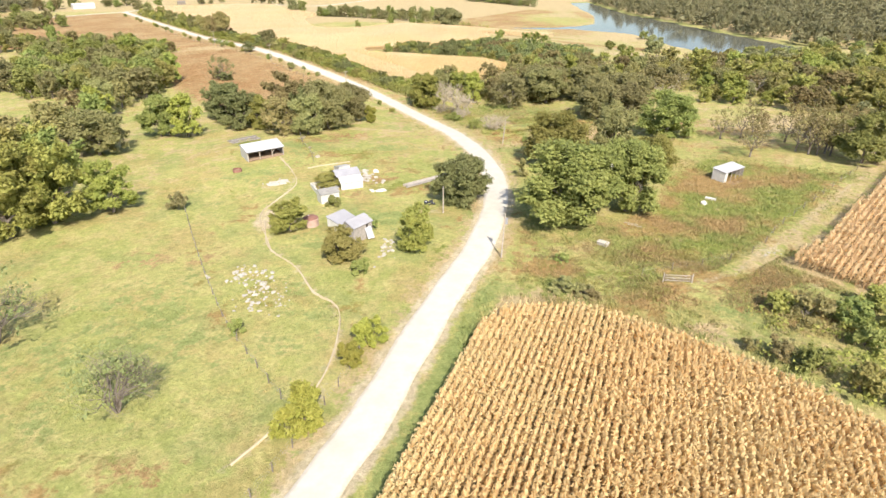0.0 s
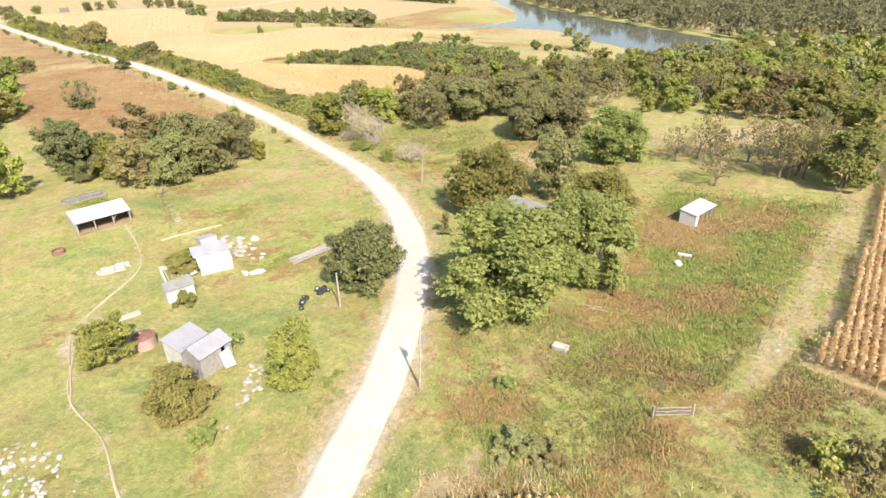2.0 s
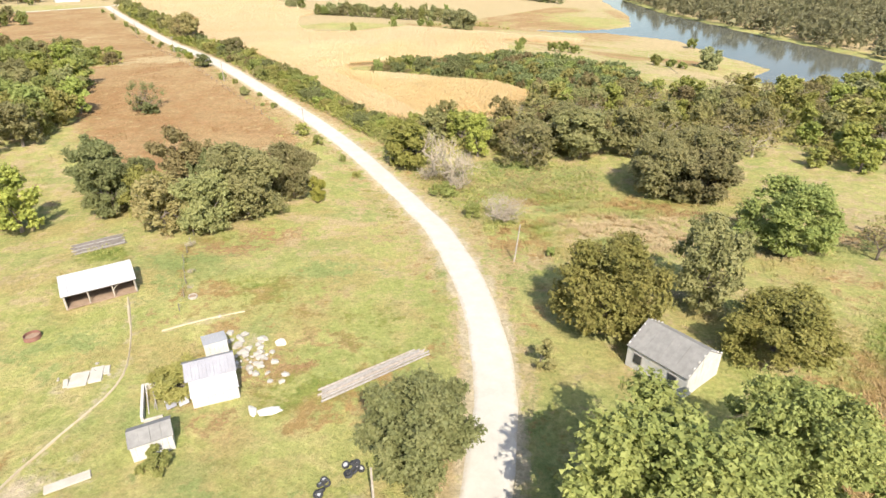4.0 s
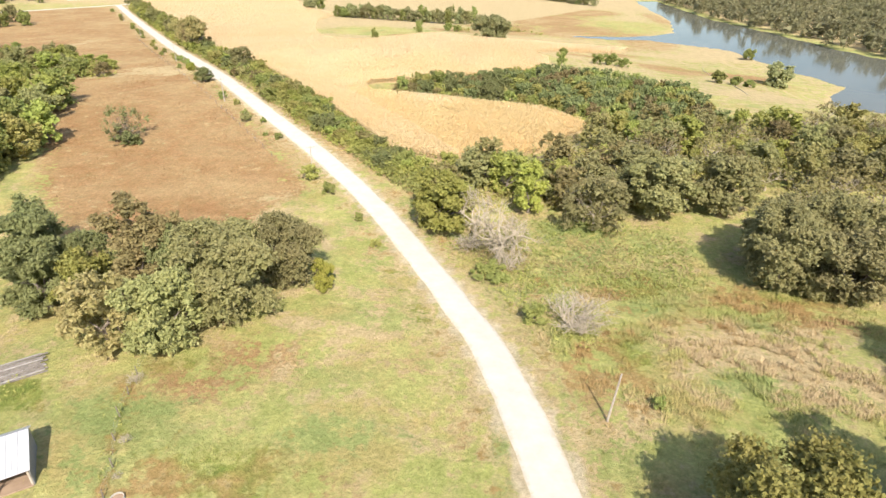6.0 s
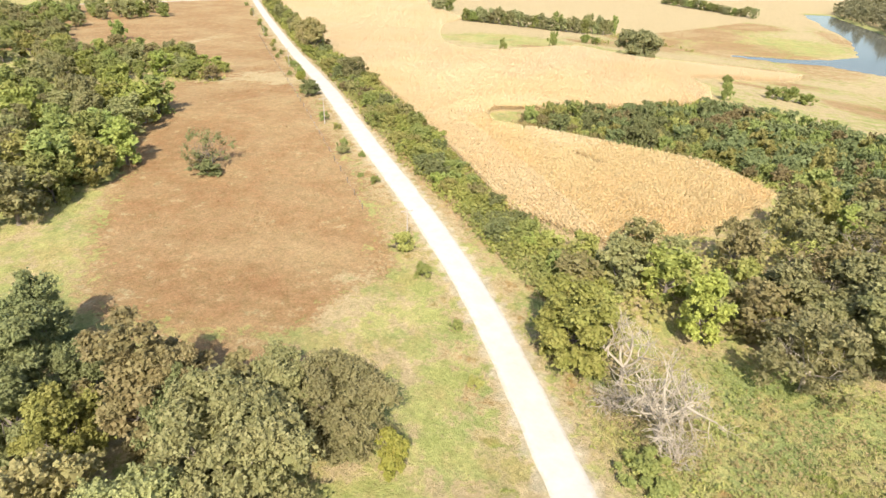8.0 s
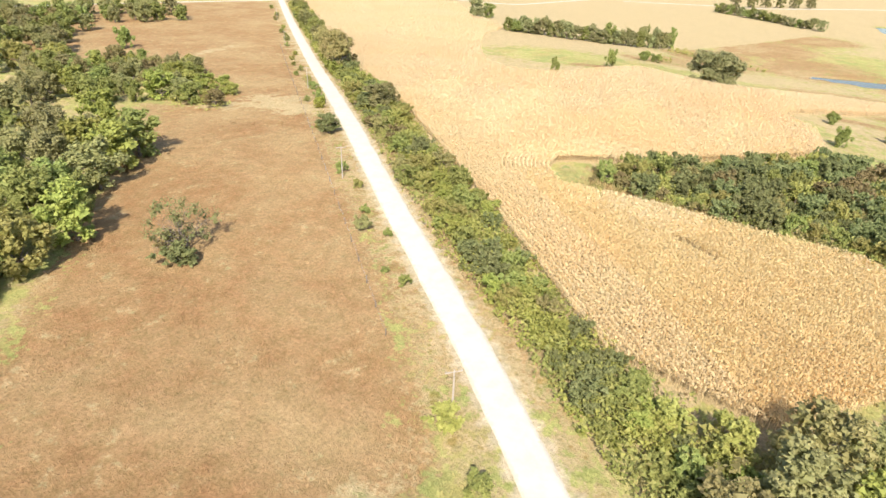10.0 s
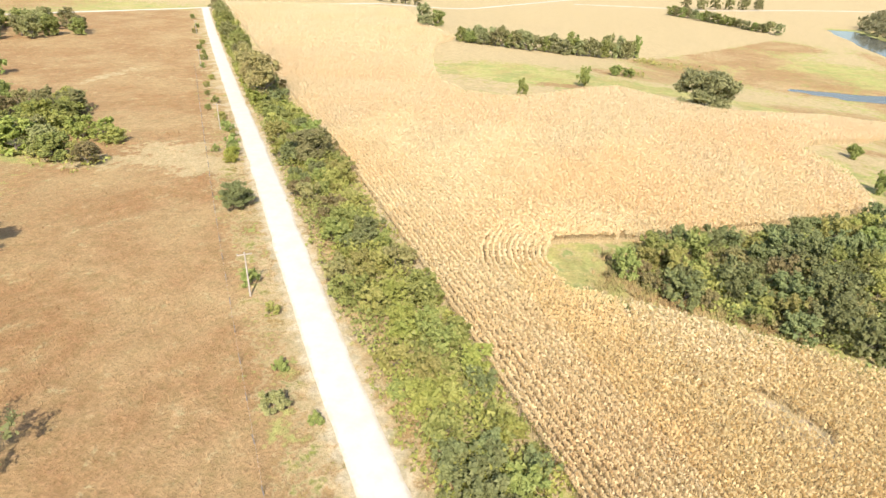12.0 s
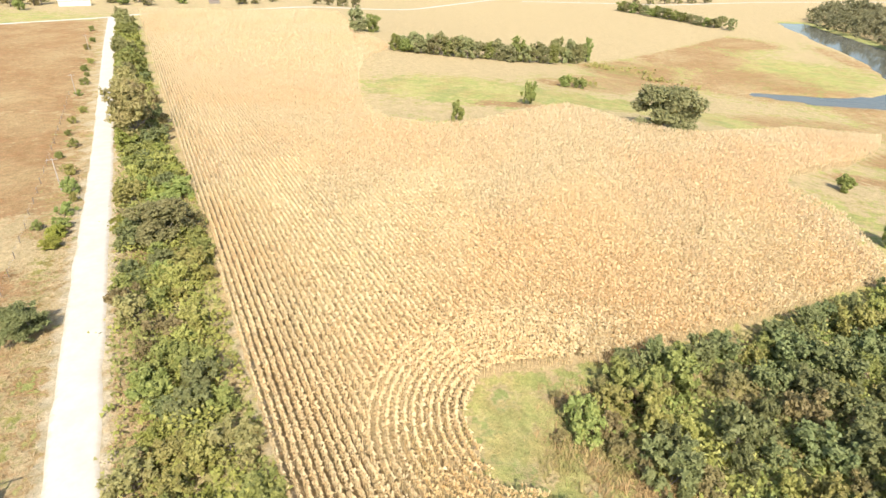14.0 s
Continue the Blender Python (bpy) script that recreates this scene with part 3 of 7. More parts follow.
STRAW_SPOTS = [(-36, 184, 7, 14, 0.62), (-26, 176, 8, 10, 0.55), (-116, 296, 14, 4.5, 1.1), (-194, 368, 5, 20, 0.7), (-14, 150, 13, 24, 0.5), (-46, 136, 10, 8, 0.5), (95, 300, 30, 22, 0.85), (14, 63.5, 14, 3.0, 0.95), (30, 57, 6, 4, 0.8), (95, 155, 30, 14, 0.85), (100, 345, 30, 30, 0.9), (70, 380, 40, 30, 0.9), (38, 365, 26, 24, 0.85), (-133, 291, 14, 6, 0.85), (-108, 295, 12, 8, 0.9), (-122, 303, 14, 8, 0.8), (-175, 372, 16, 3, 0.7), (50, 395, 30, 14, 0.8), (-22, 152, 6, 4, 0.6), (-40, 58, 5, 5, 0.5), (12, 66, 18, 4.5, 0.6), (34, 66, 10, 4, 0.5), (36, 152, 18, 13, 0.78), (25, 168, 14, 6, 0.6), (16, 140, 6, 14, 0.6), (48, 80, 5, 3, 0.7),
               (70, 96, 8, 5, 0.5), (-120, 300, 16, 7, 0.8), (-92, 190, 14, 10, 0.4), (-3, 66, 4, 10, 0.6), (90, 330, 40, 28, 0.6), (60, 345, 40, 22, 0.75), (75, 135, 26, 9, 0.6), (-62, 110, 14, 14, 0.4)]
BARE_SPOTS = [(-31.6, 94, 2.6, 3.4, 0.62), (-32.2, 90.5, 1.6, 3.0, 0.7), (-27.5, 95.8, 3.4, 1.4, 0.6), (-35.5, 107.5, 3.0, 2.2, 0.5), (-18.5, 116.5, 2.4, 2.6, 0.55), (-25.5, 120, 3.0, 0.8, 0.5), (-30.5, 90, 1.6, 3.2, 0.8), (-29, 92.5, 2.6, 1.2, 0.6), (-31, 88, 1.8, 4.0, 0.5), (-29, 99, 3.0, 2.0, 0.45), (-45, 275, 3.0, 5.0, 0.5), (-31.5, 94, 2.2, 4.0, 0.75), (-26.5, 97, 3.0, 0.8, 0.7), (-17, 113, 3.5, 2.5, 0.5), (-8.8, 80, 1.6, 3.0, 0.55), (50, 78, 3.5, 1.2, 0.6), (-13, 46, 2.0, 3.0, 0.45), (-3, 95, 5, 2.0, 0.5), (22, 82, 6, 1.5, 0.45), (-34, 110, 2.5, 1.5, 0.45)]

gx, gy = axis(-110, 80, 1.8, -420, 270, 5.0, 3500), axis(-10, 320, 1.8, -60, 900, 5.0, 3500)
GX, GY = np.meshgrid(gx, gy)
px, py = GX.ravel(), GY.ravel()
pz = terr(px, py)
roughness = np.array([noise.noise((a * 0.12, b * 0.12, 0.0)) for a, b in zip(px, py)]) * 0.22
pz = pz + roughness * np.clip((line_dist(px, py, ROAD_LINE) - 3) / 6, 0, 1)
nx, ny = len(gx), len(gy)
q = (np.arange(ny - 1)[:, None] * nx + np.arange(nx - 1)[None, :]).ravel()
ground_mesh = mesh_of("ground", np.stack([px, py, pz], 1), np.stack([q, q + 1, q + nx + 1, q + nx], 1), M_GROUND, True)
ground_mesh.attributes.new("cover", "FLOAT_COLOR", "POINT").data.foreach_set("color", cover_at(px, py).astype(np.float32).ravel())
ground_mesh.attributes.new("weeds", "FLOAT", "POINT").data.foreach_set("value", weeds_at(px, py).astype(np.float32))
ground_mesh.attributes.new("soil", "FLOAT", "POINT").data.foreach_set("value", soil_at(px, py).astype(np.float32))
ground = tagged(new("ground", ground_mesh), "yellow-green autumn pasture with dry and russet patches", "ground", kind="structure")


def strip(name, points, half, lift, mat, label, category, ragged=0.25, rows=6):
    """A road along a line, slightly crowned, with uneven edges."""
    line = spline(points, 1.5)
    way = np.gradient(line, axis=0)
    way /= np.linalg.norm(way, axis=1)[:, None]
    side = np.stack([way[:, 1], -way[:, 0]], 1)
    n = len(line)
    wob = np.array([[noise.noise((i * 0.21, s * 17.0, 3.1)) + 0.5 * noise.noise((i * 0.9, s * 9.0, 7.7)) for s in (0, 1)] for i in range(n)])
    across = np.linspace(-1, 1, rows)
    V, A = [], []
    for k, u in enumerate(across):
        w = half + ragged * (wob[:, 0] if u < 0 else wob[:, 1])
        xy = line + side * (u * w)[:, None]
        z = terr(xy[:, 0], xy[:, 1]) + lift + 0.10 * (1 - u * u) - (0.22 if abs(u) == 1 else 0)
        V.append(np.column_stack([xy, z]))
        A.append(np.full(n, abs(u)))
    V, A = np.stack(V, 1).reshape(-1, 3), np.stack(A, 1).ravel()
    q = (np.arange(n - 1)[:, None] * rows + np.arange(rows - 1)[None, :]).ravel()
    me = mesh_of(name, V, np.stack([q, q + 1, q + rows + 1, q + rows], 1), mat, True)
    me.attributes.new("across", "FLOAT", "POINT").data.foreach_set("value", A.astype(np.float32))
    return tagged(new(name, me), label, category, kind="structure")


strip("road", ROAD, 2.5, 0.10, M_ROAD, "pale crushed-limestone gravel farm road", "road", ragged=0.26, rows=12)
strip("road_crossing", CROSS_ROAD, 2.6, 0.10, M_ROAD, "pale gravel crossroad past the far farm", "road")
strip("road_far", FAR_ROAD, 2.6, 0.15, M_ROAD, "pale gravel road beyond the far field", "road")

for line in PATHS:
    strip("path", line, 0.14, 0.10, M_PATH, "pale worn dirt path through the grass", "path", 0.20, 5)

lake_x, lake_y = np.meshgrid(np.linspace(20, 260, 25), np.linspace(280, 830, 40))
q = (np.arange(39)[:, None] * 25 + np.arange(24)[None, :]).ravel()
lake_mesh = mesh_of("water", np.column_stack([lake_x.ravel(), lake_y.ravel(), np.full(lake_x.size, LAKE_LEVEL)]), np.stack([q, q + 1, q + 26, q + 25], 1), M_WATER)
tagged(new("water", lake_mesh), "blue-grey lake water with soft ripples", "lake", kind="structure")


# ---- grass tufts ----
def tufts(name, x, y, tall, wide, blades, label, category, mat=None):
    """Clumps of grass blades: thin triangles that lean out from their foot."""
    n = len(x)
    z = terr(x, y)
    a = rng.uniform(0, 2 * math.pi, (n, blades))
    lean = rng.uniform(0.3, 1.4, (n, blades)) * tall[:, None]
    top = rng.uniform(0.55, 1.1, (n, blades)) * tall[:, None]
    w = wide[:, None] * rng.uniform(0.5, 1.2, (n, blades))
    fx, fy = x[:, None] + rng.normal(0, 0.14, (n, blades)) , y[:, None] + rng.normal(0, 0.14, (n, blades))
    ca, sa = np.cos(a), np.sin(a)
    base = z[:, None] - 0.12
    V = np.empty((n, blades, 3, 3))
    V[..., 0, 0], V[..., 0, 1], V[..., 0, 2] = fx - sa * w, fy + ca * w, base
    V[..., 1, 0], V[..., 1, 1], V[..., 1, 2] = fx + sa * w, fy - ca * w, base
    V[..., 2, 0], V[..., 2, 1], V[..., 2, 2] = fx + ca * lean, fy + sa * lean, z[:, None] + top
    me = mesh_of(name, V.reshape(-1, 3), np.arange(n * blades * 3).reshape(-1, 3), mat or M_TUFT)
    me.attributes.new("cover", "FLOAT_COLOR", "POINT").data.foreach_set("color", np.repeat(cover_at(x, y), blades * 3, axis=0).astype(np.float32).ravel())
    me.attributes.new("weeds", "FLOAT", "POINT").data.foreach_set("value", np.repeat(weeds_at(x, y), blades * 3).astype(np.float32))
    return tagged(new(name, me), label, category, kind="stuff")


def clear_of_fields(x, y, margin=0.3):
    ok = line_dist(x, y, ROAD_LINE) > 3.0
    for field in (CORN_NEAR, CORN_RIGHT, CORN_BIG):
        ok &= poly_dist(x, y, field) > margin
    return ok & (poly_dist(x, y, LAKE) > 2)


def scatter(n, x0, x1, y0, y1):
    return rng.uniform(x0, x1, n), rng.uniform(y0, y1, n)


dx, dy = scatter(9000, -34, 4, 262, 292)
ok = poly_dist(dx, dy, [(-30, 270), (-20, 267.5), (-6, 264.5), (0, 268), (-12, 276), (-10, 290), (-20, 286), (-29, 281)]) < rng.normal(-0.8, 1.2, len(dx))
dx, dy = dx[ok], dy[ok]
tufts("dead_weeds", dx, dy, rng.uniform(0.3, 0.95, len(dx)), rng.uniform(0.04, 0.08, len(dx)), 5, "tan dead weeds at the thicket's tip", "weeds", M_WEED)
dx, dy = scatter(9000, 2, 46, 48, 74)
edge = poly_dist(dx, dy, CORN_NEAR)
ok = clear_of_fields(dx, dy) & (edge < np.abs(rng.normal(0, 3.6, len(dx)))) & (edge > 0.3)
dx, dy = dx[ok], dy[ok]
tufts("dry_grass", dx, dy, rng.uniform(0.3, 0.8, len(dx)), rng.uniform(0.04, 0.09, len(dx)), 6, "tall pale dry grass along the corn's headland", "grass", M_REED)
gx1, gy1 = scatter(44000, -75, 75, 28, 215)
ok = clear_of_fields(gx1, gy1)
gx1, gy1 = gx1[ok], gy1[ok]
tufts("meadow_grass", gx1, gy1, rng.uniform(0.10, 0.30, len(gx1)), rng.uniform(0.03, 0.07, len(gx1)), 4, "uneven yellow-green meadow grass with dry stems", "grass")
gx2, gy2 = scatter(27000, -135, -30, 165, 335)
ok = clear_of_fields(gx2, gy2)
gx2, gy2 = gx2[ok], gy2[ok]
tufts("field_grass", gx2, gy2, rng.uniform(0.16, 0.48, len(gx2)), rng.uniform(0.03, 0.07, len(gx2)), 4, "russet and tan dry field grass", "grass", M_FIELD)
vi = rng.integers(0, len(ROAD_LINE), 16000)
vx, vy = ROAD_LINE[vi, 0] + rng.normal(0, 5.5, 16000), ROAD_LINE[vi, 1] + rng.normal(0, 4.0, 16000)
vd = line_dist(vx, vy, ROAD_LINE)
ok = clear_of_fields(vx, vy) & (vd > 3.2) & (vd < 11) & (vy > 60) & (vy < 360)
ok &= np.array([noise.noise((a * 0.22, b * 0.22, 6.0)) for a, b in zip(vx, vy)]) > -0.12
vx, vy = vx[ok], vy[ok]
tufts("verge_weeds", vx, vy, rng.uniform(0.15, 0.5, len(vx)), rng.uniform(0.03, 0.075, len(vx)), 6, "tall tan and olive weeds on the road verge", "weeds")
# coarse clumps that stand out of the grass
kx, ky = scatter(40000, -70, 78, 30, 212)
clump = np.array([noise.noise((a * 0.09, b * 0.09, 8.0)) + 0.7 * noise.noise((a * 0.35, b * 0.35, 2.0)) for a, b in zip(kx, ky)])
ok = clear_of_fields(kx, ky, 1.0) & (clump > 0.16 - 0.4 * weeds_at(kx, ky))
kx, ky = kx[ok], ky[ok]
tufts("coarse_grass", kx, ky, rng.uniform(0.08, 0.24, len(kx)), rng.uniform(0.04, 0.08, len(kx)), 5, "coarse clumps of tall grass and dry stalks", "grass")
wx, wy = scatter(46000, 24, 90, 68, 130)
ok = clear_of_fields(wx, wy) & (poly_dist(wx, wy, WEED_FIELD) < rng.normal(-3, 3.5, len(wx)))
wx, wy = wx[ok], wy[ok]
tufts("weed_patch", wx, wy, rng.uniform(0.2, 0.55, len(wx)), rng.uniform(0.05, 0.10, len(wx)), 4, "tall green and rust-brown weeds in an old field", "weeds", M_WEED)
wx, wy = scatter(30000, 10, 54, 56, 92)
rank = np.array([noise.noise((a * 0.16, b * 0.16, 17.0)) + 0.6 * noise.noise((a * 0.6, b * 0.6, 3.0)) for a, b in zip(wx, wy)])
ok = clear_of_fields(wx, wy, 0.8) & (rank > -0.15) & (line_dist(wx, wy, LANE) > 1.8) & (line_dist(wx, wy, ROAD_LINE) > 6)
wx, wy, rank = wx[ok], wy[ok], rank[ok]
tufts("rank_weeds", wx, wy, rng.uniform(0.15, 0.4, len(wx)) * (1 + np.clip(rank, 0, 1)), rng.uniform(0.04, 0.08, len(wx)), 4, "rank olive and brown weeds east of the road", "weeds", M_WEED)
mx, my = rng.normal(35, 14, 24000), rng.normal(155, 11, 24000)
ok = clear_of_fields(mx, my) & (np.array([noise.noise((a * 0.22, b * 0.22, 4.0)) + 0.8 * noise.noise((a * 0.7, b * 0.7, 2.0)) for a, b in zip(mx, my)]) > -0.02) & (line_dist(mx, my, ROAD_LINE) > 7)
mx, my = mx[ok], my[ok]
tufts("marsh_grass", mx, my, rng.uniform(0.30, 0.75, len(mx)), rng.uniform(0.03, 0.065, len(mx)), 6, "tall pale marsh grass and reeds", "grass", M_REED)


# ---- corn ----
def corn(name, x, y, tall, leaves, wide, label, mat, low=0.5, reach_to=0.50, hang=0.45):
    """Dry maize plants: stalks with arching leaves."""
    n = len(x)
    z = terr(x, y)
    a = rng.uniform(0, 2 * math.pi, (n, leaves))
    h = rng.uniform(low, 1.0, (n, leaves)) * tall[:, None]
    reach = rng.uniform(0.16, reach_to, (n, leaves))
    w = wide * rng.uniform(0.6, 1.3, (n, leaves))
    ca, sa = np.cos(a), np.sin(a)
    foot = np.stack([x, y, z], 1)[:, None, :]
    V = np.empty((n, leaves + 1, 3, 3))
    out = np.stack([ca, sa, 0 * a], -1)
    across = np.stack([-sa, ca, 0 * a], -1)
    up = np.zeros((n, leaves, 3)); up[..., 2] = 1
    s = foot + up * h[..., None]
    V[:, 1:, 0] = s - across * w[..., None] * 0.7 - up * 0.10
    V[:, 1:, 1] = s + out * reach[..., None] * 0.45 + up * rng.uniform(0.05, 0.28, (n, leaves))[..., None] + across * w[..., None] * 1.3
    V[:, 1:, 2] = s + out * reach[..., None] - up * rng.uniform(0.0, hang, (n, leaves))[..., None]
    b = rng.uniform(0, math.pi, n)
    thick = np.stack([np.cos(b), np.sin(b), 0 * b], 1) * (wide * 0.45)
    tip = np.stack([x + rng.normal(0, 0.08, n), y + rng.normal(0, 0.08, n), z + tall * 1.08], 1)
    foot = foot[:, 0] - [0, 0, 0.15]
    V[:, 0, 0], V[:, 0, 1], V[:, 0, 2] = foot - thick, foot + thick, tip
    me = mesh_of(name, V.reshape(-1, 3), np.arange(n * (leaves + 1) * 3).reshape(-1, 3), mat)
    return tagged(new(name, me), label, "corn", kind="stuff")


def rows_in(field, way, row, step, jitter=0.08):
    """Places along straight rows inside a field."""
    f = np.array(field, float)
    way = np.array(way, float) / np.hypot(*way)
    side = np.array([way[1], -way[0]])
    u, v = f @ way, f @ side
    us, vs = np.arange(u.min(), u.max(), step), np.arange(v.min(), v.max(), row)
    U, W = np.meshgrid(us, vs)
    U = U.ravel() + rng.uniform(-0.4, 0.4, U.size) * step
    W = W.ravel() + rng.normal(0, jitter, W.size)
    x, y = U * way[0] + W * side[0], U * way[1] + W * side[1]
    ok = poly_dist(x, y, field) < 0
    return x[ok], y[ok]


ROAD_WAY = (-0.591, 0.807)
cx, cy = rows_in(CORN_NEAR, (0.365, 0.931), 0.76, 0.13, 0.04)
blown = 0.15 * smooth(cx * 0.931 - cy * 0.365, -10, 4)
cx = cx + rng.normal(0, 1, len(cx)) * blown
thin = np.array([noise.noise((a * 0.25, b * 0.25, 2.0)) for a, b in zip(cx, cy)])
ok = rng.uniform(0, 1, len(cx)) > 0.04 + 0.2 * (thin < -0.4)
cx, cy = cx[ok], cy[ok]
corn("corn_field", cx, cy, rng.uniform(2.0, 2.45, len(cx)), 12, 0.034, "ripe dry tan maize standing in rows", M_CORN_NEAR, 0.45, 0.44, 0.34)
cx, cy = rows_in(CORN_RIGHT, (0.70, 0.714), 0.88, 0.24, 0.05)
corn("corn_field", cx, cy, rng.uniform(1.9, 2.4, len(cx)), 8, 0.06, "ripe orange-tan maize in rows beside a lane", M_CORN_RUST, 0.45, 0.55, 0.3)

# the big field: rows along the road, and a headland that bends round the thicket's grassy tip
cx, cy = rows_in(CORN_BIG, ROAD_WAY, 0.80, 0.22, 0.05)
tip = np.array([-29.0, 275.5])
r = np.hypot(cx - tip[0], cy - tip[1])
headland = (r < 18) & (cx < tip[0] + 4)
ok = ~headland & (poly_dist(cx, cy, THICKET_GRASS) > 0.4) & (line_dist(cx, cy, WASHOUT) > rng.uniform(0.8, 1.5, len(cx)))
cx, cy = cx[ok], cy[ok]
ring = [(tip[0] + rad * math.cos(a), tip[1] + rad * math.sin(a)) for rad in np.arange(8.3, 18, 0.85) for a in np.arange(1.3, 5.0, 0.21 / rad)]
ring = np.array(ring) + rng.normal(0, 0.05, (len(ring), 2))
ring = ring[(poly_dist(ring[:, 0], ring[:, 1], CORN_BIG) < 0) & (poly_dist(ring[:, 0], ring[:, 1], THICKET_GRASS) > 0.3) & (ring[:, 0] < tip[0] + 4)]
cx, cy = np.concatenate([cx, ring[:, 0]]), np.concatenate([cy, ring[:, 1]])
near = cy < 330 + 14 * np.sin(cx * 0.21) + rng.normal(0, 8, len(cx))
patchy_rows = np.sin(cx * 0.17 + 1.1) + rng.normal(0, 0.5, len(cx))
outer = near & (line_dist(cx, cy, ROAD_LINE) < 27)
corn("corn_field", cx[outer], cy[outer], rng.uniform(2.0, 2.3, outer.sum()), 7, 0.050, "ripe dry pale maize in rows beside the hedge", M_CORN_PALE, 0.70, 0.40, 0.20)
near &= ~outer
south = near & (cy < 264 + 8 * patchy_rows)
corn("corn_field", cx[south], cy[south], rng.uniform(2.0, 2.3, south.sum()), 7, 0.050, "ripe dry rust-tan maize south of the thicket", M_CORN_NEAR, 0.62, 0.42, 0.26)
near &= ~south
corn("corn_field", cx[near], cy[near], rng.uniform(2.0, 2.3, near.sum()), 7, 0.054, "ripe dry golden maize in close rows round the thicket", M_CORN_PALE, 0.70, 0.54, 0.22)
middle = ~near & ~outer & ~south & (cy < 440) & (rng.uniform(0, 1, len(cx)) < 0.6)
corn("corn_field", cx[middle], cy[middle], rng.uniform(2.0, 2.3, middle.sum()), 4, 0.085, "ripe golden maize over the low hill", M_CORN, 0.75, 0.40, 0.22)
last = (cy >= 440) & (rng.uniform(0, 1, len(cx)) < 0.34)
corn("corn_field", cx[last], cy[last], rng.uniform(1.9, 2.5, last.sum()), 2, 0.15, "ripe golden maize at the far end", M_CORN)


# ---- trees and shrubs ----
def leaf_mesh(name, V, tone, mat):
    """Leaves as single triangles, each with the tone of the spray that it grows on."""
    me = mesh_of(name, V.reshape(-1, 3), np.arange(len(V) * 3).reshape(-1, 3), mat)
    me.attributes.new("tone", "FLOAT", "POINT").data.foreach_set("value", np.repeat(tone, 3).astype(np.float32))
    return me


def leaf_blades(r, p, nor, size):
    """A triangle for each leaf, at p, facing about nor."""
    n = len(p)
    nor = nor / np.linalg.norm(nor, axis=1)[:, None]
    t1 = np.cross(nor, r.normal(size=(n, 3)))
    t1 /= np.linalg.norm(t1, axis=1)[:, None]
    t2 = np.cross(nor, t1)
    s = (size * r.uniform(0.55, 1.45, n))[:, None]
    return np.stack([p - t1 * s * 0.62 - t2 * s * 0.30, p + t2 * s * 0.62, p + t1 * s * 0.68 - t2 * s * 0.26 - nor * s * 0.1], 1)


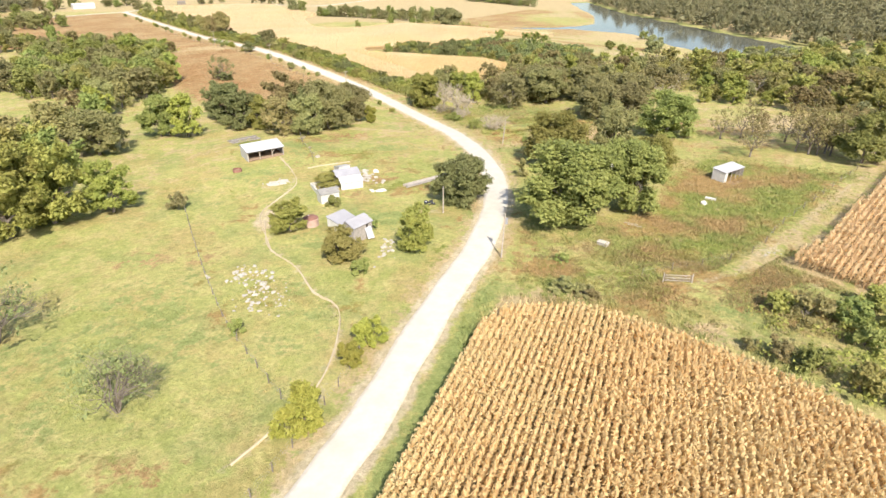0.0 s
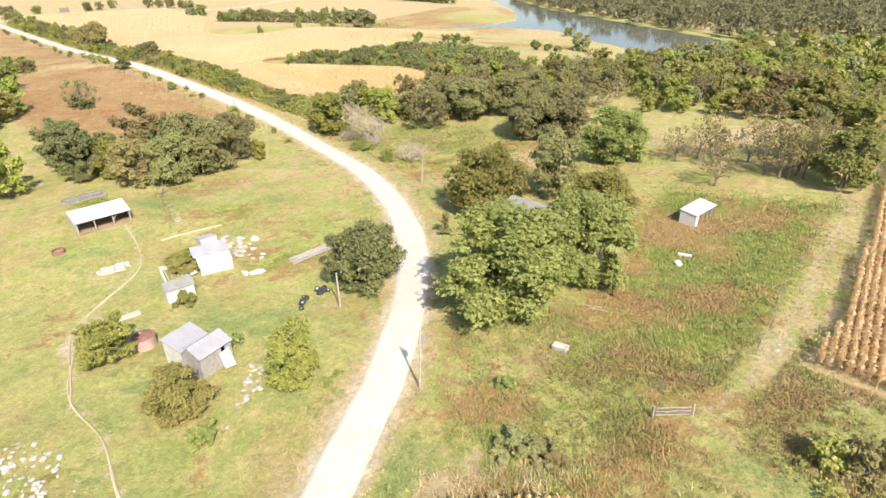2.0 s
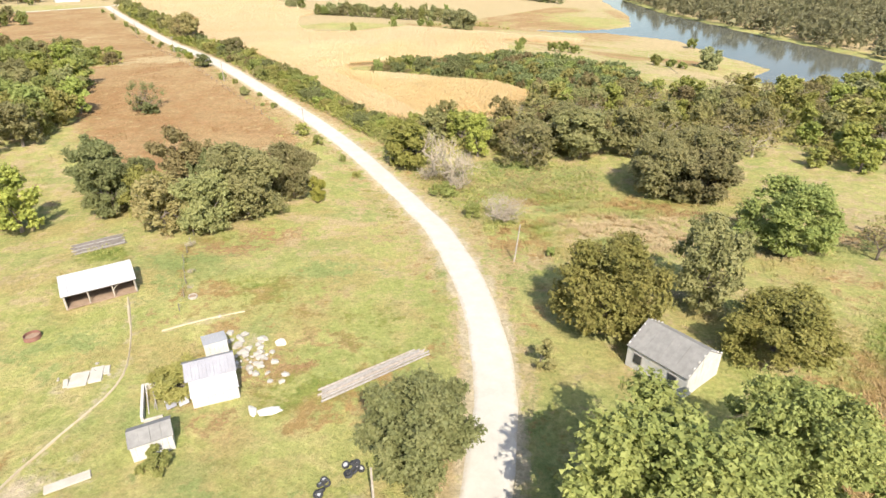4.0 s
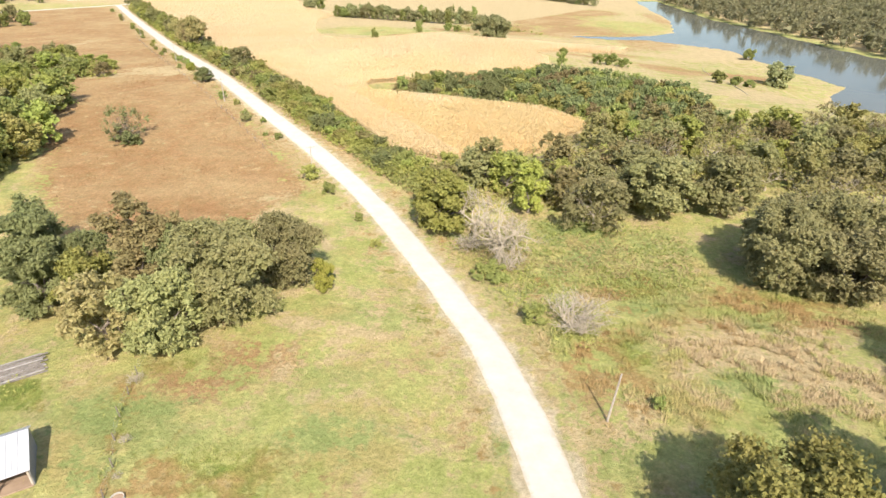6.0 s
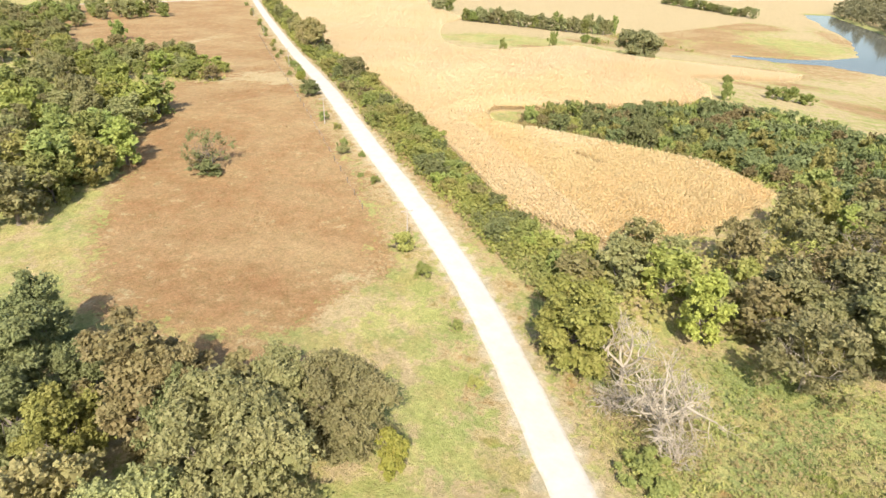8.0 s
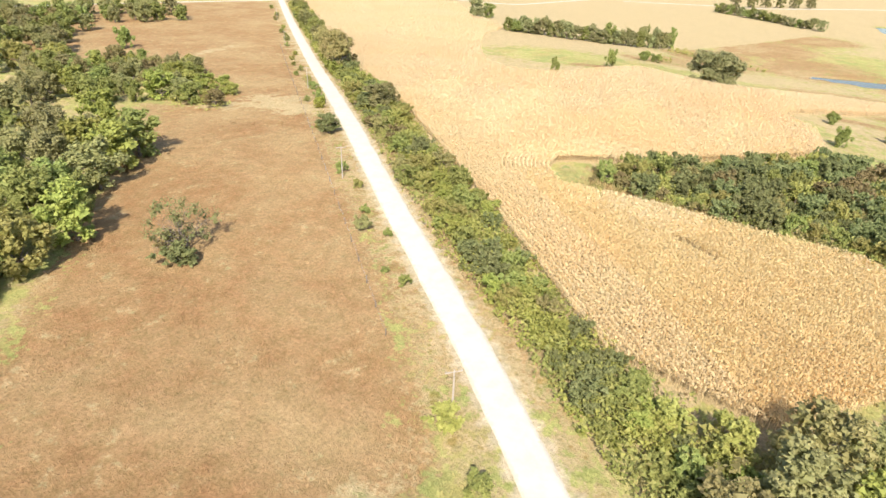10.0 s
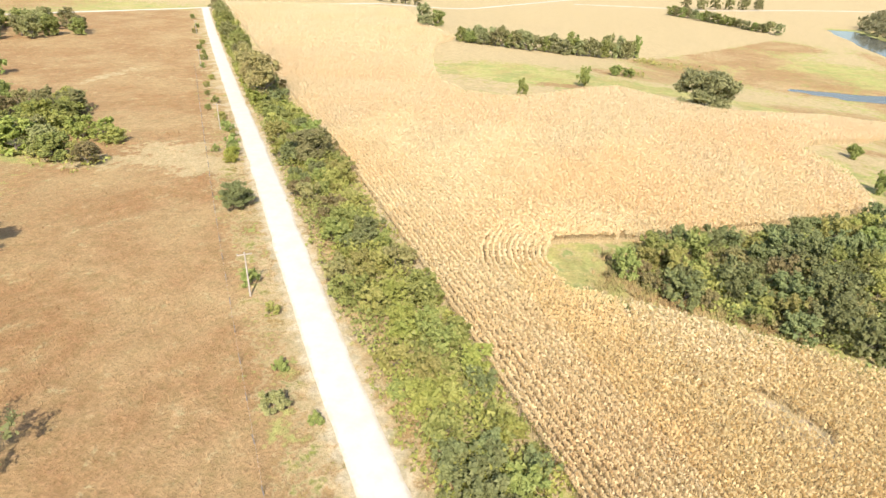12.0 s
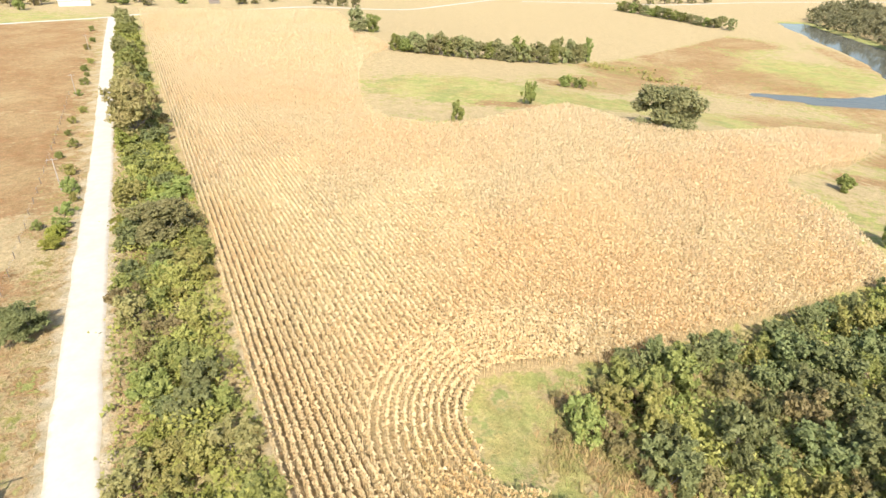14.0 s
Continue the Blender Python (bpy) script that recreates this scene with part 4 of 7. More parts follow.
def crown_mesh(name, seed, wide, tall, base, lobes, leaves, size, mat, droop=0.0, ragged=1.0):
    """A crown of leafy sprays that grow out and up from uneven boughs, with dark gaps between them."""
    r = np.random.default_rng(seed)
    half, hh, zc = wide / 2, (tall - base) / 2, (tall + base) / 2
    c, rad = [], []
    ph = r.uniform(0, 2 * math.pi, 4)
    for i in range(int(lobes * 1.25)):
        a, f, u = r.uniform(0, 2 * math.pi), math.sqrt(r.uniform(0.12, 1)) * 0.84, r.uniform(-1.0, 0.80)
        reach = math.sqrt(max(0.12, 1 - u * u)) if u > 0 else 1 - 0.22 * u * u
        uneven = 1 + 0.12 * math.sin(2 * a + ph[0]) + 0.10 * math.sin(3 * a + ph[1]) + 0.06 * math.sin(5 * a + ph[2]) + r.normal(0, 0.06)
        lift = 1 + 0.12 * math.sin(a + ph[3]) + 0.09 * math.sin(3 * a + ph[0])
        c.append((math.cos(a) * f * half * reach * uneven, math.sin(a) * f * half * reach * uneven, zc + u * hh * 0.84 * (lift if u > 0 else 1)))
        rad.append(r.uniform(0.15, 0.30) * min(half, hh * 1.3) * (1.1 - 0.25 * f))
    c.append((0, 0, zc)); rad.append(0.45 * min(half, hh))
    c.append((half * 0.1, 0, zc + hh * 0.60)); rad.append(0.28 * min(half, hh))
    c, rad = np.array(c), np.array(rad)
    lobe_tone = r.uniform(0, 1, len(rad))
    # sprays: each starts in a bough and grows out and up
    per = 9 if leaves > 1500 else 6
    count = max(12, int(leaves * 1.5 / per))
    own = r.choice(len(rad), size=count, p=rad ** 2 / (rad ** 2).sum())
    d = r.normal(size=(count, 3))
    d /= np.linalg.norm(d, axis=1)[:, None]
    d[:, 2] = np.where(d[:, 2] < -0.5, -d[:, 2], d[:, 2])
    away = c[own] - [0, 0, zc - hh * 0.5]
    away /= np.linalg.norm(away, axis=1)[:, None] + 1e-6
    d = d + 0.30 * away + [0, 0, 0.18]
    d /= np.linalg.norm(d, axis=1)[:, None]
    far = rad[own] * (r.uniform(0.75, 1.12, count) + np.abs(r.normal(0, 0.20 * ragged, count)))
    deep = np.zeros(count)
    tip = c[own] + d * far[:, None]
    for j in range(len(rad)):
        deep = np.maximum(deep, np.where(own == j, 0, 1 - np.linalg.norm(tip - c[j], axis=1) / rad[j]))
    keep = deep < r.uniform(0.10, 0.42, count)
    own, d, far, tip = own[keep], d[keep], far[keep], tip[keep]
    spray_tone = np.clip(0.15 + 0.40 * lobe_tone[own] + 0.35 * r.uniform(0, 1, len(own)), 0, 1)
    along = r.uniform(0.0, 1.0, (len(own), per)) ** 0.8
    length = np.clip(far * r.uniform(0.35, 0.65, len(own)), size * 1.2, None)
    p = tip[:, None, :] - d[:, None, :] * (length[:, None] * (1 - along))[..., None]
    wide_at = (size * 0.45 + 0.20 * length[:, None] * (1.1 - along))[..., None]
    p = p + r.normal(0, 0.55, p.shape) * wide_at
    p[..., 2] -= droop * along * length[:, None]
    tone = np.clip(np.repeat(spray_tone, per) + r.normal(0, 0.08, p.shape[0] * per), 0, 1)
    nor = (d[:, None, :] * 0.45 + r.normal(size=p.shape) * 0.5 + [0, 0, 0.5]).reshape(-1, 3)
    p = p.reshape(-1, 3)
    ok = p[:, 2] > 0.05
    p, nor, tone = p[ok], nor[ok], tone[ok]
    some = r.permutation(len(p))[:int(leaves * 0.88)]
    blades, tone = leaf_blades(r, p[some], nor[some], size), tone[some]
    # larger foliage deep inside the boughs, its shade painted in by a low tone
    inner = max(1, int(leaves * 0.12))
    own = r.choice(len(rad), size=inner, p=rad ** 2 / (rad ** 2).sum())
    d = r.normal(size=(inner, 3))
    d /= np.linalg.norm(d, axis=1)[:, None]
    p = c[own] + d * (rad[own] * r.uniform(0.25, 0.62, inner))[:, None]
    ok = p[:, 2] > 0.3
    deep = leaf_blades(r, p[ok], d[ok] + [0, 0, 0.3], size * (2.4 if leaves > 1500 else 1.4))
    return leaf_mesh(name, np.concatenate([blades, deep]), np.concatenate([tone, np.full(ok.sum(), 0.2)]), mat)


def limb(bm, r, a, way, length, radius, depth, spread_by, up):
    """A branch that bends, tapers and forks."""
    p, way = Vector(a), Vector(way).normalized()
    for k in range(2):
        b = p + way * length * 0.5
        tube(bm, p, b, radius * (1 - 0.25 * k), radius * (0.75 - 0.2 * k), 5 if depth > 1 else 3)
        p = b
        way = (way + Vector(r.normal(0, 0.22, 3)) + Vector((0, 0, up * 0.1))).normalized()
    if depth:
        for k in range(int(r.integers(3, 6) if spread_by > 0.6 else r.integers(2, 5))):
            turn = (way + Vector(r.normal(0, spread_by, 3)) + Vector((0, 0, up))).normalized()
            start = p - way * length * r.uniform(0, 0.45)
            limb(bm, r, start, turn, length * r.uniform(0.6, 0.85), radius * (0.54 if spread_by > 0.6 else 0.46), depth - 1, spread_by, up)


def trunk_mesh(name, seed, tall, base, wide, mat, stems=1, depth=1, bare_limbs=False):
    """A tapered trunk, or several stems, with limbs that reach into the crown."""
    r = np.random.default_rng(seed)
    bm = bmesh.new()
    for k in range(stems):
        a = r.uniform(0, 2 * math.pi)
        foot = Vector((0, 0, -0.3))
        lean = Vector((math.cos(a), math.sin(a), 0)) * (0.05 if stems == 1 else 0.38)
        rad = max(0.05, tall * (0.024 if bare_limbs else 0.028) / (1 if stems == 1 else 1.8))
        fork = foot + (Vector((0, 0, 1)) + lean) * (max(base, 0.25 * tall) + 0.3)
        sides = 8 if stems == 1 else 4
        tube(bm, foot, foot.lerp(fork, 0.12), rad * 1.5, rad * 1.05, sides)
        tube(bm, foot.lerp(fork, 0.12), fork, rad * 1.05, rad * 0.8, sides)
        for j in range(5 if stems == 1 else 3):
            b = 2 * math.pi * (j + r.uniform(-0.3, 0.3)) / 5
            way = Vector((math.cos(b), math.sin(b), r.uniform(0.5, 1.5))) + lean
            limb(bm, r, foot.lerp(fork, r.uniform(0.7, 1.0)), way, tall * 0.26 if bare_limbs else min(wide * 0.26, tall * 0.3), rad * (0.62 if bare_limbs else 0.5), depth, 0.65 if bare_limbs else 0.5, 0.2)
    me = bpy.data.meshes.new(name)
    bm.to_mesh(me)
    bm.free()
    me.materials.append(mat)
    return me


# kind: name, label, leaf, width, height, crown's foot, lobes, leaves, leaf size, stems, limbs' depth, variants
KINDS = {
    "maple": ("maple_tree", "broad leafy green maple beside the road", "green", 13, 15, 0.0, 70, 40300, 0.251, 1, 1, 2),
    "maple_g": ("maple_tree", "rounded bright green maple at a wood's edge", "green", 11, 12, 0.1, 46, 18600, 0.267, 1, 1, 1),
    "maple_y": ("maple_tree", "yellow-green leafy tree in autumn colour", "yellow", 10, 12, 0.0, 46, 18600, 0.267, 1, 1, 2),
    "gold": ("ash_tree", "bright yellow autumn ash tree", "gold", 8, 10, 0.5, 30, 5580, 0.298, 1, 1, 1),
    "oak": ("oak_tree", "grey-green spreading oak with full crown", "grey", 12, 13, 0.5, 54, 17050, 0.282, 1, 1, 2),
    "oak_wide": ("oak_tree", "wide grey-green oak with pale limbs showing", "grey", 15, 13, 0.5, 70, 31000, 0.267, 1, 2, 2),
    "oak_grey": ("oak_tree", "thin grey-leaved oak with bare lower limbs", "grey", 13, 11, 0.8, 44, 5580, 0.298, 1, 2, 1),
    "oak_b": ("oak_tree", "narrow oak turning brown-green", "brown", 8, 13, 0.4, 40, 13950, 0.259, 1, 1, 2),
    "oak_tan": ("oak_tree", "half-bare tan-leaved oak turning brown", "tan", 10, 10, 0.4, 44, 7000, 0.28, 1, 2, 1),
    "elm": ("elm_tree", "dusky green elm in rough grass", "dark", 10, 11, 0.2, 44, 14000, 0.25, 1, 1, 2),
    "olive": ("locust_tree", "olive-yellow feathery tree behind the house", "moss", 14, 11, 0.0, 60, 31000, 0.235, 1, 1, 2),
    "cedar": ("juniper_tree", "dense dark green juniper by the road", "dark", 10, 9.5, 0.1, 60, 31000, 0.22, 1, 1, 1),
    "hackberry": ("hackberry_tree", "dull olive-green small tree", "moss", 7, 7.5, 0.2, 36, 13950, 0.212, 1, 1, 2),
    "mulberry": ("mulberry_tree", "rounded olive-green tree beside the sheds", "olive", 7, 6, 0.3, 34, 15500, 0.196, 1, 1, 1),
    "bush_y": ("bush", "yellow-green leafy roadside bush", "lime", 5, 4, 0.0, 26, 10850, 0.188, 3, 1, 2),
    "bush_g": ("bush", "dense green bush in rough grass", "green", 5, 3.5, 0.0, 14, 4650, 0.22, 3, 1, 2),
    "shrub": ("bush", "grey-green shrub with fine twigs", "grey", 5, 3, 0.0, 14, 2945, 0.22, 4, 1, 1),
    "bush_brown": ("bush", "narrow reddish-brown dying bush", "brown", 3, 5, 0.0, 10, 2170, 0.251, 2, 1, 1),
    "bush_far": ("bush", "dense green bush in open grass", "green", 7, 6, 0.0, 24, 2400, 0.426, 3, 1, 2),
    "sapling": ("sapling", "small green sapling beside a shed", "green", 2, 2, 0.0, 6, 350, 0.28, 1, 0, 1),
    "willow": ("willow_tree", "rounded pale green willow on the slope", "pale", 18, 13, 0.0, 60, 21700, 0.392, 3, 1, 1),
    "willow_s": ("willow_tree", "pale green willow near the shore", "pale", 10, 9, 0.0, 30, 3500, 0.504, 3, 1, 1),
    "lone": ("thorn_tree", "half-bare thorn tree alone in the field", "dusk", 11, 7.5, 1.0, 26, 2600, 0.17, 4, 3, 1),
    "thin": ("locust_tree", "thin brown-leaved tree with dark trunk", "brown", 10.5, 10, 2.2, 22, 900, 0.314, 1, 3, 2),
    "bare": ("thorn_tree", "grey half-dead multi-stemmed tree in the pasture", "dusk", 10, 7.5, 1.6, 30, 1700, 0.14, 8, 3, 2),
    "dead": ("dead_tree", "bare pale grey dead tree", "", 9, 14, 3.0, 0, 0, 0, 1, 3, 3),
    "dead_bush": ("dead_bush", "tangle of bare grey brush", "", 4.6, 4.5, 0.2, 0, 0, 0.0, 9, 2, 2),
    # woods
    "w_oak": ("oak_tree", "grey-green oak in the woods", "grey", 11, 12, 0.2, 38, 3750, 0.419, 1, 0, 3),
    "w_green": ("elm_tree", "green elm in the woods", "green", 10, 11, 0.1, 38, 3625, 0.419, 1, 0, 2),
    "w_olive": ("elm_tree", "yellowing olive-green tree in the woods", "olive", 9, 10, 0.1, 34, 3250, 0.402, 1, 0, 2),
    "w_brown": ("oak_tree", "brownish thinning tree in the woods", "brown", 10, 11, 0.2, 34, 2375, 0.402, 1, 1, 2),
    "w_yellow": ("ash_tree", "yellow-green tree in the woods", "yellow", 8, 9, 0.1, 28, 2500, 0.402, 1, 0, 1),
    "w_pale": ("elm_tree", "pale green tree in a windbreak", "pale", 9, 10, 0.0, 30, 2500, 0.455, 1, 0, 2),
    "w_thin": ("hackberry_tree", "thin grey-brown tree with bare pale branches", "brown", 10, 10, 1.0, 26, 1000, 0.349, 1, 3, 2),
    "hedge_tree": ("poplar_tree", "tall yellow-tan tree in the roadside hedge", "tan", 10, 13, 0.0, 44, 7750, 0.329, 1, 1, 2),
    "h_green": ("bush", "leafy green hedgerow bush beside the road", "green", 5.5, 4, 0.0, 28, 2125, 0.262, 2, 0, 3),
    "h_dark": ("bush", "dark grey-green hedgerow bush beside the road", "dark", 5.5, 4.2, 0.0, 28, 2200, 0.258, 2, 0, 2),
    "h_lime": ("bush", "fresh yellow-green thicket bush with upright shoots", "yellow", 5, 4.4, 0.0, 26, 2000, 0.24, 2, 0, 2),
    "h_olive": ("bush", "olive and yellow hedgerow bush beside the road", "olive", 5, 3.6, 0.0, 26, 1875, 0.244, 2, 0, 2),
    "h_brown": ("bush", "brownish twiggy hedgerow bush beside the road", "brown", 4.5, 3.2, 0.0, 22, 1375, 0.244, 4, 1, 1),
}
made_kinds = {}


def plant(kind, x, y, tall, wide, group="", turn=None):
    """Set a tree or bush of a kind at a place, scaled to its height and width."""
    name, label, leaf, w, h, base, lobes, leaves, size, stems, depth, variants = KINDS[kind]
    v = int(rng.integers(variants))
    if (kind, v) not in made_kinds:
        seed = 100 + 7 * list(KINDS).index(kind) + v
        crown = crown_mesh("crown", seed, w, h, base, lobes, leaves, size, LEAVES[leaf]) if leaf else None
        pale = M_DEADWOOD if kind in ("dead", "dead_bush", "oak_wide", "oak_grey", "w_thin") else M_BARK
        made_kinds[kind, v] = (crown, trunk_mesh("trunk", seed, h, base if leaf else h * 0.3, w, pale, stems, depth, not leaf))
    crown, trunk = made_kinds[kind, v]
    ob = new(name)
    ob.empty_display_size = 0.3
    s = wide / w
    ob.matrix_basis = pose(x, y, height(x, y) - 0.05, 0, 0, rng.uniform(0, 360) if turn is None else turn) @ Matrix.Diagonal((s, s, tall / h, 1))
    tagged(ob, label, "bush" if "bush" in name else "tree", group)
    mesh_part("trunk", trunk, ob)
    if crown:
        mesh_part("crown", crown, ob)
    return ob


joined_bushes = []


def leaves_of(crown, every):
    """A crown's leaves and their tones, thinned out."""
    v, k = np.empty(len(crown.vertices) * 3, np.float32), np.empty(len(crown.vertices), np.float32)
    crown.vertices.foreach_get("co", v)
    crown.attributes["tone"].data.foreach_get("value", k)
    return v.reshape(-1, 3, 3)[::every], k[::3][::every]


def set_leaves(v, grow, a, s, up, x, y):
    """Leaves grown, turned, scaled and set on the ground."""
    centre = v.mean(axis=1, keepdims=True)
    rot = np.array([[math.cos(a) * s, -math.sin(a) * s, 0], [math.sin(a) * s, math.cos(a) * s, 0], [0, 0, up]])
    return (centre + (v - centre) * grow) @ rot.T + [x, y, height(x, y)]


def plant_joined(kind, x, y, tall, wide):
    """A bush too far off to pick apart: its crown goes into one joined mesh."""
    name, label, leaf, w, h, base, lobes, leaves, size, stems, depth, variants = KINDS[kind]
    if (kind, 0) not in made_kinds:
        return
    v, k = leaves_of(made_kinds[kind, 0][0], 2)
    joined_bushes.append((leaf, set_leaves(v, 1.35, rng.uniform(0, 6.28), wide / w, tall / h, x, y), np.clip(k + rng.normal(0, 0.15), 0, 1)))


def flush_joined(name, label):
    for leaf in sorted({k for k, v, tone in joined_bushes}):
        V = np.concatenate([v for k, v, tone in joined_bushes if k == leaf])
        tones = np.concatenate([tone for k, v, tone in joined_bushes if k == leaf])
        tagged(new(name, leaf_mesh(name, V, tones, LEAVES[leaf])), label, "bushes", kind="stuff")
    joined_bushes.clear()


FARM_TREES = [
    ("hackberry", -26.0, 87.0, 5.7, 6.6), ("mulberry", -15.8, 77.2, 4.9, 6.8), ("maple_y", -4.7, 79.4, 8.0, 6.4), ("cedar", 3.2, 99.3, 9.5, 10.6),
    ("bush_y", -14.0, 41.6, 4.5, 5.5), ("bush_y", -10.5, 51.3, 3.2, 3.1), ("bush_y", -9.2, 55.2, 3.3, 4.2), ("bush_g", -12.2, 72.5, 2.3, 3.7),
    ("mulberry", -23.0, 108.4, 2.8, 6.4), ("bush_g", -20.6, 98.0, 1.9, 3.6), ("shrub", -48.7, 96.5, 3.6, 4.6), ("bush_g", -25.6, 57.5, 2.0, 2.6), ("bare", -33.2, 44.0, 8.2, 10.2),
    ("bare", -53.4, 55.5, 10.0, 13.0), ("shrub", -55.0, 52.0, 5.0, 7.0), ("sapling", -12.2, 87.8, 1.9, 1.9),
]
HOUSE_TREES = [
    ("maple", 20.8, 90.2, 14.6, 17.4), ("maple", 32.4, 94.6, 13.9, 12.0), ("olive", 24.3, 122.0, 12.0, 14.9), ("oak", 38.2, 127.3, 12.9, 10.2),
    ("olive", 43.0, 117.5, 7.4, 14.0), ("maple", 57.1, 144.6, 12.1, 14.4), ("oak_wide", 46.0, 172.0, 12.3, 13.5), ("oak_wide", 55.5, 176.5, 13.1, 14.5), ("oak", 53.5, 167.5, 11.0, 12.0), ("oak", 47.5, 180.0, 11.5, 12.0), ("bush_brown", 16.0, 113.3, 4.6, 2.8), ("shrub", 16.1, 67.2, 1.9, 5.2), ("shrub", 18.4, 66.2, 1.5, 4.0), ("bush_brown", 19.6, 65.0, 1.5, 2.6), ("bush_g", 17.4, 75.4, 1.6, 2.4), ("bush_g", 20.4, 141.6, 1.6, 1.8),
    ("maple_g", 90.9, 119.7, 11.4, 12.4), ("thin", 69.5, 141.1, 7.9, 7.8), ("thin", 69.2, 125.1, 8.7, 8.1), ("thin", 83.3, 136.7, 9.7, 10.1),
    ("thin", 83.4, 126.7, 10.8, 9.4), ("thin", 87.6, 125.5, 10.2, 8.2), ("thin", 90.3, 140.3, 7.9, 9.1), ("thin", 95.0, 131.0, 9.5, 9.0),
]
GROVE_TREES = [
    ("maple_y", -71.4, 85.0, 16.4, 14.2), ("maple_y", -68.1, 91.0, 16.0, 12.8), ("maple_y", -60.2, 95.8, 10.2, 8.8), ("oak", -80.9, 129.7, 11.4, 13.4),
    ("gold", -99.7, 164.5, 9.7, 9.5), ("maple_g", -73.5, 145.8, 11.1, 10.3), ("gold", -66.0, 144.5, 11.4, 9.6), ("oak_b", -44.0, 157.2, 15.6, 10.6),
    ("oak_b", -40.0, 158.2, 13.2, 6.6), ("oak_tan", -42.4, 145.8, 10.2, 10.0), ("oak", -35.4, 146.0, 10.6, 9.6), ("oak_wide", -31.6, 153.8, 12.6, 13.6),
    ("oak_wide", -25.8, 163.0, 10.6, 9.6), ("elm", -59.5, 158.6, 11.6, 10.4), ("elm", -55.0, 153.0, 10.4, 9.6), ("oak_b", -36.4, 161.4, 10.2, 6.4),
    ("oak", -32.5, 163.6, 9.8, 8.6), ("hackberry", -49.0, 152.5, 9.4, 7.6), ("elm", -38.6, 156.0, 11.0, 7.0), ("elm", -64.5, 164.0, 10.5, 9.5), ("elm", -52.5, 159.5, 8.6, 7.0), ("bush_y", -20.8, 161.8, 4.6, 3.6),
]
CREEK_TREES = [
    ("maple_y", -6.1, 185.8, 11.6, 11.9), ("dead", 4.1, 175.1, 13.4, 8.8), ("dead", 0.0, 182.2, 11.2, 8.4), ("gold", 9.8, 196.0, 10.6, 7.8),
    ("oak_grey", 21.5, 190.3, 10.7, 13.3), ("oak", 34.9, 198.2, 12.3, 15.3), ("oak", 46.3, 200.0, 12.1, 13.1), ("dead_bush", 13.2, 156.8, 5.2, 10.5), ("dead_bush", 14.0, 155.0, 3.4, 6.0), ("dead_bush", 5.5, 172.5, 3.6, 6.5), ("dead_bush", -0.5, 178.5, 4.0, 7.0), ("dead_bush", 3.0, 178.5, 3.0, 6.0), ("dead", 6.5, 178.0, 8.0, 6.0), ("w_thin", 60.0, 196.0, 9.0, 12.0), ("w_thin", 68.0, 200.0, 9.5, 12.0), ("w_thin", 74.0, 194.0, 8.5, 11.0), ("w_thin", 26.0, 212.0, 9.0, 10.0),
    ("bush_g", 8.1, 157.5, 2.8, 4.1), ("bush_g", 2.7, 169.4, 2.5, 6.5), ("oak", 31.7, 205.0, 11.1, 13.4),
]
FIELD_TREES = [
    ("lone", -83.0, 220.5, 8.6, 12.0), ("h_dark", -81.0, 217.5, 2.8, 6.5), ("h_brown", -84.5, 219.5, 3.2, 6.0), ("willow", 2.6, 395.0, 12.7, 18.9), ("bush_far", -54.7, 388.0, 5.8, 4.1),
    ("bush_far", -35.5, 414.5, 7.5, 5.0), ("hedge_tree", -126.5, 351.0, 16.0, 11.5), ("bush_far", -176.5, 419.0, 9.2, 9.4), ("bush_far", -228.1, 352.9, 9.2, 7.3),
    ("elm", -90.0, 277.4, 5.0, 6.2), ("oak", -88.6, 303.0, 7.6, 9.5), ("bush_y", -106.8, 302.0, 2.2, 3.6), ("bush_y", -104.5, 298.5, 1.8, 3.4), ("hedge_tree", -133.0, 361.0, 13.5, 9.5), ("hedge_tree", -140.5, 369.0, 12.5, 9.0), ("hedge_tree", -147.0, 377.0, 11.0, 8.0), ("hedge_tree", -154.0, 386.5, 11.6, 8.5), ("bush_brown", -126.5, 361.5, 5.5, 4.4), ("w_oak", -165.0, 402.0, 9.5, 8.5), ("w_green", -180.0, 423.0, 10.0, 9.5), ("w_oak", -196.5, 444.0, 10.5, 10.2), ("w_green", -218.0, 474.0, 11.0, 10.0), ("w_oak", -243.0, 508.0, 12.0, 10.0), ("w_oak", -262.0, 533.0, 10.0, 9.0), ("shrub", -60.7, 236.6, 2.7, 4.0), ("bush_far", 34.3, 360.1, 3.8, 4.4), ("w_pale", -135.0, 556.0, 14.0, 13.0), ("w_green", -128.5, 561.0, 10.0, 11.0), ("w_pale", -131.0, 546.0, 8.0, 9.0),
    ("bush_far", -23.0, 458.8, 4.6, 6.5), ("bush_far", -17.5, 460.0, 4.0, 6.0), ("bush_g", -108.5, 305.0, 2.2, 3.4),
]
SHORE_TREES = [
    ("bush_far", 90.5, 328.1, 4.7, 6.5), ("bush_far", 96.7, 325.8, 3.6, 5.5), ("bush_far", 101.0, 324.0, 3.0, 5.0), ("willow_s", 119.8, 342.3, 9.9, 12.1), ("bush_far", 137.4, 416.9, 6.0, 6.7),
    ("bush_far", 47.5, 347.5, 4.4, 6.0), ("bush_far", 53.0, 349.0, 5.2, 7.0), ("bush_far", 58.0, 347.5, 4.0, 6.0), ("bush_far", 30.1, 331.9, 5.9, 4.2),
]
